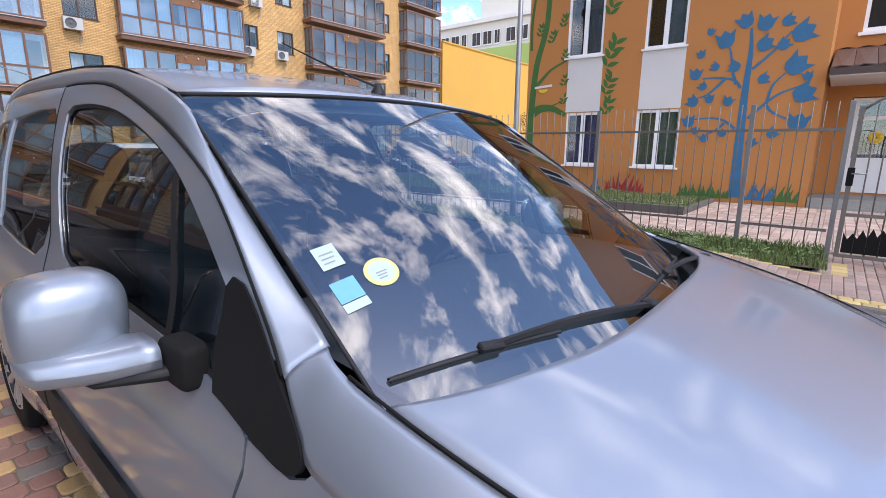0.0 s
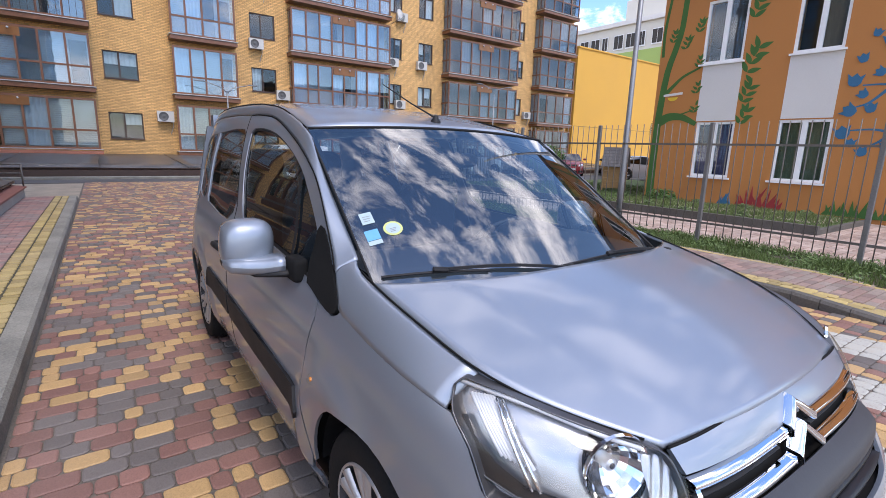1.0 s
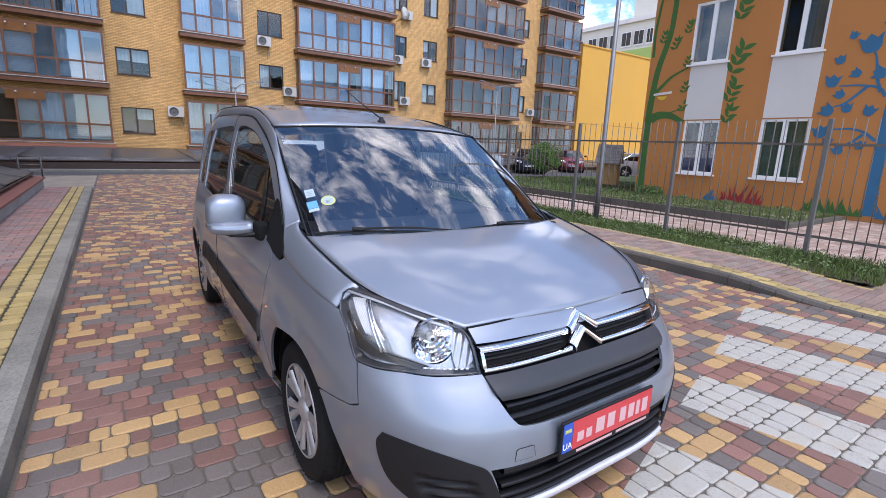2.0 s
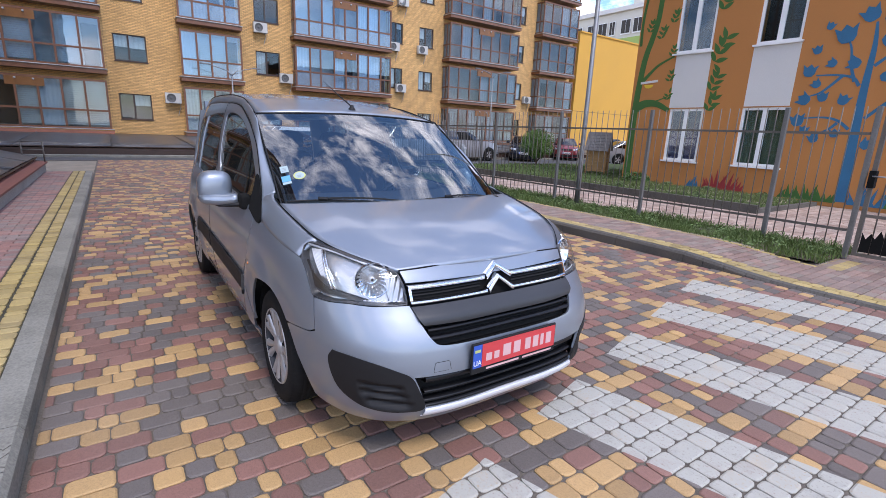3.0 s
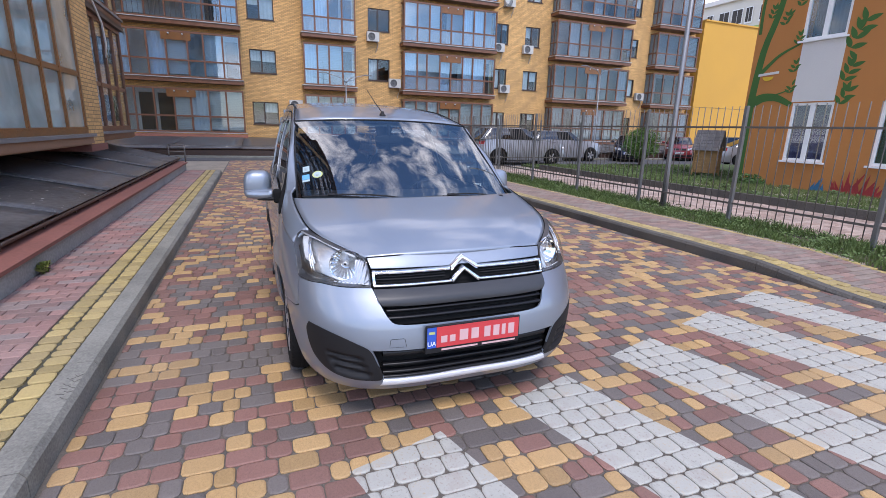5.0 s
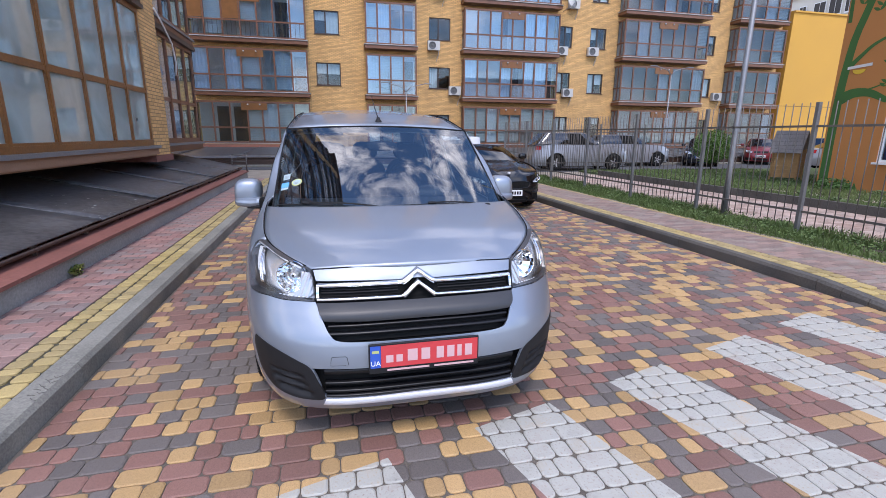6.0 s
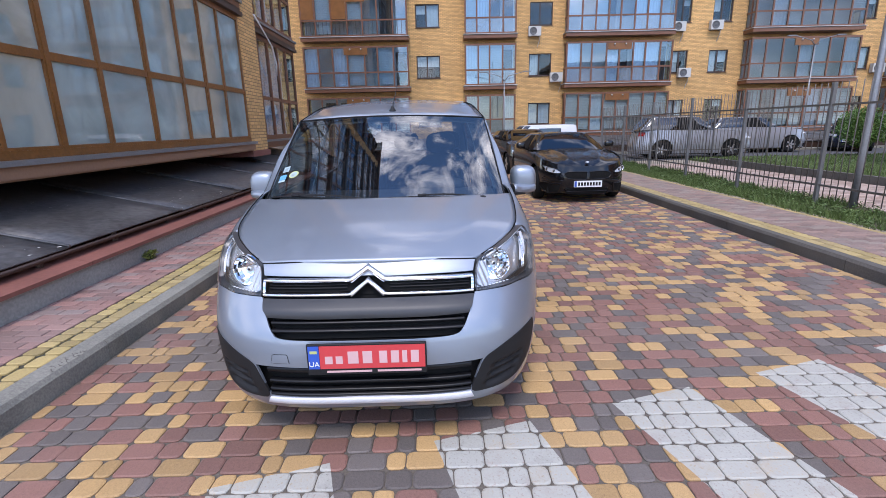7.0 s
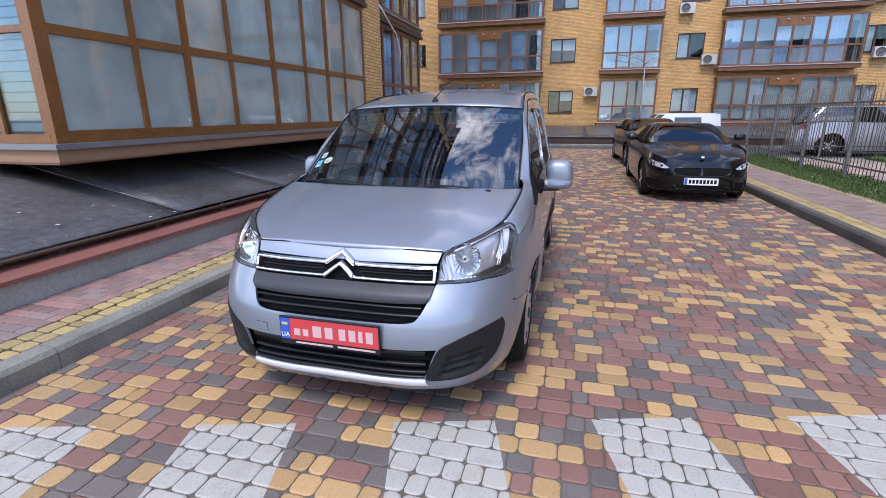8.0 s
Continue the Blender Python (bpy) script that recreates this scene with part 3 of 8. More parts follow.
VAN_Y = 1.475
van = thing("passenger_van", "silver metallic compact passenger van parked on block paving", "car", (0, VAN_Y, 0))
FW, RW, HUB, ARCH = 1.63, -1.10, 0.312, 0.378      # axles, hub height, arch radius


def arc(cx, a0, a1, n=16, r=ARCH):
    return [(cx + r * math.cos(radians(a0 + (a1 - a0) * i / n)), HUB + r * math.sin(radians(a0 + (a1 - a0) * i / n))) for i in range(n + 1)]


def q(pts):
    return [by_x(x, z) for x, z in pts]


def both(name, me, mat, parent=van, label="", depth=0.012):
    """A part of the right flank and its twin on the left."""
    if depth:
        outward(me)
    a = part(name, me, mat, parent, label)
    b = part(name, mirrored(me), mat, parent, label)
    if depth:
        thick(a, depth)
        thick(b, depth)
    return a, b


def flank(u, z):
    return skin(-u, z)


def flank_out(d):
    return lambda u, z: skin(-u, z, d)


# hood line, shared by hood, wing and headlamp
HOOD_EDGE = [(2.318, 0.505, 0.872), (2.22, 0.60, 0.902), (2.10, 0.69, 0.935), (1.965, 0.748, 0.972), (1.80, 0.772, 1.012), (1.60, 0.785, 1.055), (1.385, 0.782, 1.102)]
DOOR_A = curved([(1.335, 1.065), (1.237, 1.159), (1.078, 1.303), (0.923, 1.39), (0.649, 1.49), (0.253, 1.592), (-0.10, 1.625), (-0.30, 1.63)], 4)

# wing
wing = [(1.292, 0.90), (1.288, 0.956), (1.36, 0.948), (1.41, 0.943), (1.445, 0.957), (1.455, 0.968)]
wing += [(1.60, 0.945), (1.80, 0.915), (1.915, 0.899), (1.972, 0.891)]
wing += [(1.992, 0.888), (2.056, 0.834), (2.104, 0.760), (2.126, 0.743), (2.142, 0.68), (2.160, 0.602), (2.121, 0.585), (1.945, 0.568)]
wing += arc(FW, 42, 176) + [(1.238, 0.33), (1.222, 0.45), (1.225, 0.62), (1.25, 0.78)]
me_wing = panel("wing", q(wing), flank)
both("wing", me_wing, M["silver"])
# strip that carries the wing over to the hood
SHOULDER_LOW = curved([(1.975, 0.892), (1.80, 0.915), (1.60, 0.945), (1.455, 0.968), (1.418, 1.0), (1.38, 1.033), (1.349, 1.064)], 4)
SHOULDER_TOP = [(1.985, 0.744, 0.962), (1.80, 0.775, 1.010), (1.60, 0.788, 1.053), (1.49, 0.787, 1.075), (1.43, 0.783, 1.092), (1.40, 0.775, 1.10), (1.376, 0.764, 1.107)]


def shoulder(i, t):
    k = i / (len(SHOULDER_LOW) - 1)
    x, z = SHOULDER_LOW[i]
    u = by_x(x, z)[0]
    a = skin(-u, z)
    e = spline(SHOULDER_TOP, k)
    e = Vector((e.x, -e.y - 0.001, e.z))
    d = (e - a).length
    d *= min(1.0, 0.35 + 6 * k)
    ta = (skin(-u, z + 0.01) - skin(-u, z - 0.01)).normalized() * d
    tb = Vector((0.0, 1.0, 0.22)).normalized() * d * 0.8
    return a * (2 * t ** 3 - 3 * t ** 2 + 1) + ta * (t ** 3 - 2 * t ** 2 + t) + e * (3 * t ** 2 - 2 * t ** 3) + tb * (t ** 3 - t ** 2)


both("wing_shoulder", grid_surface("wing_shoulder", [[shoulder(i, j / 8) for i in range(len(SHOULDER_LOW))] for j in range(9)]), M["silver"])

# doors and flank
DOOR_R = [(-0.30, 1.628), (-0.245, 1.48), (-0.17, 1.30), (-0.10, 1.12), (-0.06, 0.90), (-0.05, 0.60), (-0.05, 0.262)]
door_glass = curved([(1.15, 1.148), (1.10, 1.190), (1.01, 1.264), (0.912, 1.333), (0.80, 1.392), (0.62, 1.456), (0.36, 1.52), (0.10, 1.55), (-0.10, 1.553)], 4) + curved([(-0.145, 1.53), (-0.10, 1.38), (-0.02, 1.18), (0.06, 1.085), (0.16, 1.055)], 3) + [(0.6, 1.04), (0.95, 1.022), (1.17, 1.0)]
door = [(1.280, 0.955), (1.284, 0.905), (1.243, 0.78), (1.218, 0.62), (1.214, 0.45), (1.226, 0.34), (1.20, 0.275), (1.1, 0.262)] + [(-0.05, 0.262)][::1] + DOOR_R[::-1][1:] + DOOR_A[::-1][1:-1] + [(1.30, 1.075), (1.245, 0.99), (1.25, 0.972)]
me_door = panel("front_door", q(door), flank, [q(door_glass)])
doors = both("front_door", me_door, M["silver"])
glass_me = panel("door_glass", q(door_glass), flank_out(-0.012), step=0.06, depth=0)
for d, me in zip(doors, (glass_me, mirrored(glass_me))):
    part("door_glass", me, M["side_glass"], d, "tinted side glass")
seal_in = [(p[0] * 0.965 + 0.5 * 0.035, p[1] * 0.95 + 1.28 * 0.05) for p in door_glass]
seal_me = panel("window_seal", q([(0.5 + (x - 0.5) * 1.012, 1.28 + (z - 1.28) * 1.02) for x, z in door_glass]), flank_out(-0.006), [q(seal_in)], depth=0)
for d, me in zip(doors, (seal_me, mirrored(seal_me))):
    part("window_seal", me, M["black_plastic"], d, "black rubber window seal")
bar_me = panel("quarter_bar", q([(0.935, 1.03), (0.905, 1.03), (0.825, 1.35), (0.84, 1.37), (0.855, 1.355)]), flank_out(-0.004), depth=0)
for d, me in zip(doors, (bar_me, mirrored(bar_me))):
    part("quarter_bar", me, M["black_plastic"], d, "black quarter light bar")
# black sail at the foot of the pillar
sail = [(1.158, 0.990), (1.27, 0.968)] + curved([(1.31, 0.960), (1.37, 0.950), (1.412, 0.951), (1.431, 0.966), (1.425, 0.990), (1.392, 1.022), (1.338, 1.060)], 4) + [(1.30, 1.092), (1.24, 1.146), (1.19, 1.185), (1.152, 1.192), (1.130, 1.170), (1.128, 1.12), (1.125, 1.06)]
both("mirror_sail", panel("mirror_sail", q(sail), flank_out(0.004)), M["black"], van, "black plastic sail at the pillar's foot")

rear_a = [(-0.27, 1.52), (-0.20, 1.35), (-0.13, 1.16), (-0.16, 1.075), (-0.25, 1.025), (-0.55, 1.03), (-0.98, 1.06), (-1.03, 1.09), (-1.06, 1.54), (-0.6, 1.56), (-0.33, 1.555)]
rear_b = [(-1.13, 1.535), (-1.10, 1.09), (-1.15, 1.065), (-1.5, 1.10), (-1.66, 1.15), (-1.66, 1.25), (-1.58, 1.44), (-1.5, 1.50), (-1.35, 1.525)]
rail_low = curved([(-0.30, 1.632), (-0.7, 1.645), (-1.2, 1.645), (-1.6, 1.61), (-1.74, 1.54)], 4)
quarter = [(-0.056, 0.262), (-0.056, 0.60), (-0.066, 0.90), (-0.106, 1.12), (-0.176, 1.30), (-0.251, 1.48)] + rail_low + [(-1.79, 1.3), (-1.82, 1.0), (-1.84, 0.6), (-1.80, 0.34), (-1.50, 0.29)] + arc(RW, -4, 184)[::1] + [(-0.70, 0.262)]
me_q = panel("rear_quarter", q(quarter), flank, [q(rear_a), q(rear_b)], step=0.05)
quarters = both("rear_quarter", me_q, M["silver"], label="silver sliding door and rear quarter")
for shape in (rear_a, rear_b):
    gm = panel("rear_side_glass", q([(x - 0.0, z) for x, z in shape]), flank_out(-0.008), step=0.08, depth=0)
    for d, me in zip(quarters, (gm, mirrored(gm))):
        part("rear_side_glass", me, M["privacy"], d, "dark privacy glass")
# sill, side mouldings, handles, repeaters
both("sill", panel("sill", q([(1.20, 0.258), (1.1, 0.256), (-0.70, 0.256), (-0.74, 0.19), (1.24, 0.19), (1.25, 0.26)]), flank), M["silver"])
both("side_moulding", panel("side_moulding", q([(1.15, 0.468), (1.165, 0.50), (1.12, 0.585), (-0.03, 0.632), (-0.03, 0.498), (0.5, 0.482)]), flank_out(0.012)), M["black_plastic"], van, "black plastic door moulding", 0.014)
both("side_moulding", panel("side_moulding", q([(-0.07, 0.632), (-0.66, 0.65), (-0.70, 0.60), (-0.70, 0.52), (-0.07, 0.50)]), flank_out(0.012)), M["black_plastic"], van, "black plastic door moulding", 0.014)
rep = bmesh.new()
p0 = skin(-by_x(1.35, 0.715)[0], 0.715)
lathe(rep, [(0.0, -0.012), (0.008, -0.011), (0.016, -0.006), (0.02, 0.0), (0.021, 0.004)], 14, "y", p0)
both("side_repeater", mesh_of("side_repeater", rep), M["lens"], van, "small clear side repeater lamp", 0)
rep = bmesh.new()
lathe(rep, [(0.0, -0.004), (0.007, -0.004), (0.008, 0.004)], 10, "y", p0)
both("repeater_bulb", mesh_of("repeater_bulb", rep), M["amber"], van, "", 0)
hd = bmesh.new()
p0 = skin(-by_x(-0.18, 0.88)[0], 0.88)
tube(hd, [p0 + Vector((0.09, 0.0, -0.01)), p0 + Vector((0.07, -0.03, 0)), p0 + Vector((-0.09, -0.035, 0.0)), p0 + Vector((-0.12, 0.0, 0.0))], [0.016, 0.02, 0.02, 0.014], 8)
both("door_handle", mesh_of("door_handle", hd), M["black_plastic"], van, "black door handle", 0)

# pillar and roof rail, from the wing up to the tail
OUTER = [skin(-by_x(x, z)[0], z) for x, z in curved([(1.345, 1.066), (1.292, 1.118), (1.243, 1.165), (1.084, 1.309), (0.929, 1.396), (0.655, 1.496), (0.253, 1.599), (-0.10, 1.632), (-0.30, 1.637), (-0.7, 1.652), (-1.2, 1.652), (-1.6, 1.617), (-1.75, 1.545)], 3)]
INNER = [(1.372, -0.760, 1.109), (1.31, -0.748, 1.146), (1.24, -0.742, 1.192), (1.075, -0.732, 1.315), (0.93, -0.718, 1.42), (0.75, -0.70, 1.54), (0.30, -0.655, 1.642), (-0.05, -0.632, 1.682), (-0.30, -0.622, 1.70), (-0.7, -0.615, 1.712), (-1.2, -0.61, 1.712), (-1.58, -0.60, 1.675), (-1.75, -0.59, 1.60)]
rows = []
for j in range(7):
    t = j / 6
    row = []
    for i in range(49):
        a, b = spline(OUTER, i / 48), spline(INNER, i / 48)
        d = (b - a)
        bulge = Vector((0.25, -0.6, 0.75)).normalized() * (0.08 * d.length * math.sin(math.pi * t) * min(1.0, i / 10))
        row.append(a.lerp(b, t) + bulge)
    rows.append(row)
both("roof_rail", grid_surface("roof_rail", rows), M["silver"], label="silver windscreen pillar and roof rail")

def seam(name, pts, r=0.0032):
    t = bmesh.new()
    tube(t, pts, r, 5)
    both(name, mesh_of(name, t), M["black"], van, "", 0)


seam("door_gap", [skin(-by_x(x, z)[0], z, -0.001) for x, z in [(a + 0.003, b + 0.003) for a, b in DOOR_A]], 0.0042)
seam("door_gap", [skin(-by_x(x - 0.003, z)[0], z, -0.001) for x, z in dense(DOOR_R, 0.05, False)])
seam("hood_seam", [Vector((p.x, -p.y - 0.0015, p.z + 0.001)) for p in (spline(HOOD_EDGE, k / 40) for k in range(2, 39))], 0.0029)
seam("roof_ditch", [spline(INNER[5:], k / 30) + Vector((0, 0.003, 0.001)) for k in range(31)], 0.0045)

roof_mid = table(((-1.85, 1.66), (-1.7, 1.70), (-1.4, 1.735), (-1.0, 1.752), (-0.5, 1.748), (0.0, 1.713), (0.3, 1.682), (0.6, 1.628), (0.75, 1.592), (0.84, 1.563)), 0.06)
rim_x = [p[0] for p in INNER[5:]][::-1]
rim_y = [-p[1] for p in INNER[5:]][::-1]
rim_z = [p[2] for p in INNER[5:]][::-1]
rows = []
for i in range(41):
    x = 0.75 - 2.5 * i / 40
    w, ze = float(np.interp(x, rim_x, rim_y)) - 0.006, float(np.interp(x, rim_x, rim_z)) - 0.002
    lead = 0.085 * max(0.0, 1 - i / 5)
    row = []
    for j in range(-14, 15):
        t = j / 14
        row.append(Vector((x + lead * (1 - t * t), w * t, ze + (roof_mid(x + lead * (1 - t * t)) - ze) * (1 - abs(t) ** 2.6))))
    rows.append(row)
thick(part("roof", grid_surface("roof", rows), M["silver"], van), 0.015)
lin = [[Vector((v.x, v.y * 0.97, v.z - 0.05)) for v in r] for r in rows]
part("headlining", grid_surface("headlining", lin), M["bone"], van, "pale cloth headlining")

# windscreen with its black border
def screen(t, s, d=0.0):
    """t: -1 to 1 across, s: 0 at the foot to 1 at the top."""
    foot = Vector((1.58 + 0.07 * (1 - t * t), 0.765 * t, 1.058 - 0.085 * abs(t) ** 2.5))
    head = Vector((0.752 + 0.085 * (1 - t * t), 0.694 * t, 1.538 + 0.027 * (1 - t * t)))
    n = Vector((0.56, 0.12 * t, 0.82))
    return foot.lerp(head, s) + n * (0.022 * math.sin(math.pi * max(0.0, min(1.0, s))) * (1 - 0.6 * t ** 4) + d)


COWL = [(1.53, 0.786), (1.557, 0.735), (1.594, 0.677), (1.629, 0.610), (1.664, 0.49), (1.684, 0.35), (1.698, 0.16), (1.70, 0.0)]


def foot_s(t):
    """How far down the glass runs before it dips under the hood's rear edge."""
    lo, hi = -0.3, 0.6
    for _ in range(30):
        m = (lo + hi) / 2
        p = screen(t, m)
        if p.x > float(np.interp(abs(p.y), [c[1] for c in COWL[::-1]], [c[0] for c in COWL[::-1]])) - 0.022:
            lo = m
        else:
            hi = m
    return lo


def pane_at(t, v, d=0.0):
    f = foot_s(t)
    return screen(t, f + (1 - f) * v, d)


part("windscreen", grid_surface("windscreen", [[pane_at(t / 24, s / 16) for t in range(-24, 25)] for s in range(17)]), M["windscreen"], van, "tinted windscreen with stickers")
def frit(outer_hole, d):
    out = [(-1, 0), (1, 0), (1, 1), (-1, 1)]
    return panel("screen_border", out, lambda t, s: pane_at(t, s, d), [outer_hole], step=0.04, depth=0)
part("screen_border", frit([(-0.975, 0.02), (0.975, 0.02), (0.968, 0.975), (-0.968, 0.975)], -0.009), M["black"], van, "black enamel border of the windscreen")
trim = bmesh.new()
tube(trim, [pane_at(-1.003, s / 20, 0.003) for s in range(21)], 0.0045, 6)
both("screen_trim", mesh_of("screen_trim", trim), M["black_plastic"], van, "black windscreen side trim", 0)
tube(trim := bmesh.new(), [screen(t / 20, 1.004, 0.001) for t in range(-20, 21)], 0.006, 6)
part("top_trim", trim, M["black_plastic"], van)


def sticker(name, t0, t1, s0, s1, mat, label, round_=False, d=0.0015):
    me = grid_surface(name, [[screen(t0 + (t1 - t0) * i / 4, s0 + (s1 - s0) * j / 4, d) for i in range(5)] for j in range(5)]) if not round_ else None
    if round_:
        ring = [(0.5 + 0.5 * math.cos(2 * math.pi * k / 24), 0.5 + 0.5 * math.sin(2 * math.pi * k / 24)) for k in range(24)]
        vs = [screen(t0 + (t1 - t0) * 0.5, s0 + (s1 - s0) * 0.5, d)] + [screen(t0 + (t1 - t0) * a, s0 + (s1 - s0) * b, d) for a, b in ring]
        me = raw_mesh(name, vs, [(0, 1 + k, 1 + (k + 1) % 24) for k in range(24)])
    return part(name, me, mat, van, label)


sticker("sticker", -0.953, -0.890, 0.298, 0.346, M["cyan"], "blue square sticker on the windscreen")
sticker("sticker", -0.953, -0.890, 0.277, 0.296, M["paper"], "pale strip of a sticker")
sticker("sticker", -0.944, -0.886, 0.376, 0.432, M["paper"], "pale square sticker on the windscreen")
sticker("sticker", -0.866, -0.776, 0.296, 0.364, M["lime"], "round yellow sticker on the windscreen", True)
sticker("sticker_middle", -0.855, -0.787, 0.304, 0.356, M["paper"], "", True, 0.002)
for k in range(3):
    sticker("sticker_print", -0.838, -0.815 + 0.004 * k, 0.314 + 0.007 * k, 0.317 + 0.007 * k, M["galv"], "", d=0.0025)
for k in range(3):
    sticker("sticker_print", -0.934, -0.905 + 0.004 * k, 0.388 + 0.011 * k, 0.391 + 0.011 * k, M["galv"], "", d=0.0025)

# hood
def hood_z(x, y):
    w = float(np.interp(x, [p[0] for p in HOOD_EDGE[::-1]], [p[1] for p in HOOD_EDGE[::-1]]))
    ze = float(np.interp(x, [p[0] for p in HOOD_EDGE[::-1]], [p[2] for p in HOOD_EDGE[::-1]]))
    if x > HOOD_EDGE[0][0]:
        w, ze = 0.505 , 0.872 - (x - 2.318) * 0.75
    mid = hood_mid(x)
    t = min(1.0, abs(y) / w)
    crease = 0.008 * math.exp(-((abs(y) - (0.36 + 0.12 * (2.3 - x))) / 0.05) ** 2)
    return ze + (mid - ze) * (1 - t ** 2.4) + crease * (1 - t)


hood_mid = table(((2.42, 0.85), (2.365, 0.884), (2.30, 0.918), (2.2, 0.958), (2.05, 1.004), (1.9, 1.042), (1.75, 1.072), (1.6, 1.098), (1.4, 1.125), (1.2, 1.15)), 0.04)
cowl = COWL
HOOD_REAR = [p for p in HOOD_EDGE[:-1]] + [(1.53, 0.786, 1.069)]
rows = []
for i in range(37):
    s = i / 36
    e = spline(HOOD_REAR, s)
    xc = 2.366 - (2.366 - 1.70) * s
    row = []
    for j in range(-24, 25):
        t = j / 24
        a = abs(t)
        x = e.x + (xc - e.x) * (1 - a ** (2.1 + 1.2 * s * s))
        z = e.z + (hood_mid(xc) - e.z) * (1 - a ** 2.5) + 0.004 * math.exp(-((a - 0.70) / 0.11) ** 2) * (0.25 + 0.75 * s)
        row.append(Vector((x, (e.y - 0.001) * t, z)))
    rows.append(row)
hood = part("hood", grid_surface("hood", rows), M["silver"], van)
thick(hood, 0.02)
# cowl with wiper arms
rows = []
for t in range(-20, 21):
    tt = t / 20
    f = pane_at(tt, -0.005, -0.004)
    ytgt = 0.780 * tt
    xc = float(np.interp(abs(ytgt), [p[1] for p in cowl[::-1]], [p[0] for p in cowl[::-1]])) + 0.02
    h = Vector((xc, ytgt, hood_z(xc, ytgt) - 0.028))
    rows.append([f, f.lerp(h, 0.5) - Vector((0, 0, 0.012)), h, h - Vector((-0.02, 0, 0.06))])
part("cowl", grid_surface("cowl", rows), M["black_plastic"], van, "black plastic cowl below the windscreen")


def wiper(a, b, clip, pivot):
    """A wiper: its blade lies on the glass from a to b (places on the glass), held at clip; the arm comes from pivot on the cowl."""
    def on(k, d):
        return screen(a[0] + (b[0] - a[0]) * k, a[1] + (b[1] - a[1]) * k, d)
    foot = Vector(pivot)
    c = on(clip, 0.017)
    arm = bmesh.new()
    for k in range(9):
        f0, f1 = k / 9, (k + 1) / 9
        for f in ((f0,) if k < 8 else (f0, f1)):
            p = foot.lerp(c, f) + Vector((0.0, 0, 0.012 * math.sin(math.pi * f)))
            w = 0.010 - 0.005 * f
            ring = [arm.verts.new(p + Vector((dx * w, 0, dz))) for dx, dz in ((-1, -0.004), (-0.8, 0.005), (0.8, 0.005), (1, -0.004))]
            if f > 0:
                for m in range(4):
                    arm.faces.new((prev[m], prev[(m + 1) % 4], ring[(m + 1) % 4], ring[m]))
            prev = ring
    w = part("wiper", arm, M["black_plastic"], van, "black wiper at rest on the glass")
    n = 16
    rows = []
    for ds, dd in ((-0.002, 0.001), (-0.002, 0.004), (-0.006, 0.005), (-0.006, 0.008), (0.0, 0.011), (0.004, 0.008), (0.002, 0.004), (0.002, 0.001)):
        rows.append([on(k / n, dd) + Vector((-ds * 0.86, 0, ds * 0.5)) for k in range(n + 1)])
    part("wiper_blade", grid_surface("wiper_blade", rows), M["black_plastic"], w)
    along = (on(clip + 0.05, 0) - on(clip - 0.05, 0)).normalized()
    up = Vector((0.52, 0, 0.85))
    m = Matrix((along, up.cross(along), up)).transposed().to_4x4()
    part("blade_clip", boxes((-0.026, 0.026, -0.010, 0.010, -0.006, 0.009), bevel=0.003), M["black_plastic"], w, "", Matrix.Translation(on(clip, 0.014)) @ m)
    part("arm_cap", superform("arm_cap", tuple(foot), (0.022, 0.022, 0.014), 2.5), M["black_plastic"], w)
    return w


wiper((-0.962, 0.14), (-0.504, 0.05), 0.52, (1.672, -0.05, 1.062))
wiper((-0.16, 0.004), (0.74, 0.045), 0.52, (1.660, 0.60, 1.062))

# nose: lip under the hood, grille, chrome bars, bumper
def fy(pts):
    return [by_y(y, z) for y, z in pts]


def full(half):
    """Mirrors an outline given for u >= 0 from the middle back to the middle."""
    return half + [(-u, z) for u, z in half[::-1] if u > 1e-6]


lip = fy([(0.0, 0.822), (0.10, 0.818), (0.30, 0.822), (0.488, 0.824)]) + fy([(0.50, 0.869)]) + fy([(0.40, 0.8745), (0.2, 0.8795), (0.0, 0.881)])
thick(part("nose_lip", panel("nose_lip", full(lip), skin, step=0.03), M["silver"], van), 0.015)
gap = bmesh.new()
tube(gap, [skin(by_y(0.5 * k / 20, 0.88)[0], 0.8825 - 0.012 * (k / 20) ** 2, -0.002) for k in range(-20, 21)], 0.0042, 5)
part("hood_gap", gap, M["black"], van)
hollow = fy([(0.0, 0.56), (0.42, 0.56), (0.47, 0.64), (0.50, 0.73), (0.50, 0.83), (0.0, 0.83)])
part("grille_backing", panel("grille_backing", full(hollow), lambda u, z: skin(u, z, -0.04), step=0.05, depth=0), M["black"], van)
shelf = [[skin(by_y(0.46, 0.556)[0] * k / 16, z, o) for k in range(-16, 17)] for z, o in ((0.560, -0.004), (0.552, -0.05), (0.552, -0.12))]
part("grille_floor", grid_surface("grille_floor", shelf), M["black"], van)
dark = fy([(0.0, 0.652), (0.25, 0.652), (0.455, 0.660), (0.472, 0.69), (0.487, 0.730), (0.3, 0.730), (0.0, 0.728)])
dp = part("grille_panel", panel("grille_panel", full(dark), lambda u, z: skin(u, z, 0.004 + 0.02 * math.sin(math.pi * (z - 0.65) / 0.08)), step=0.02), M["dark_plastic_panel"], van, "satin charcoal panel across the grille")
thick(dp, 0.02)
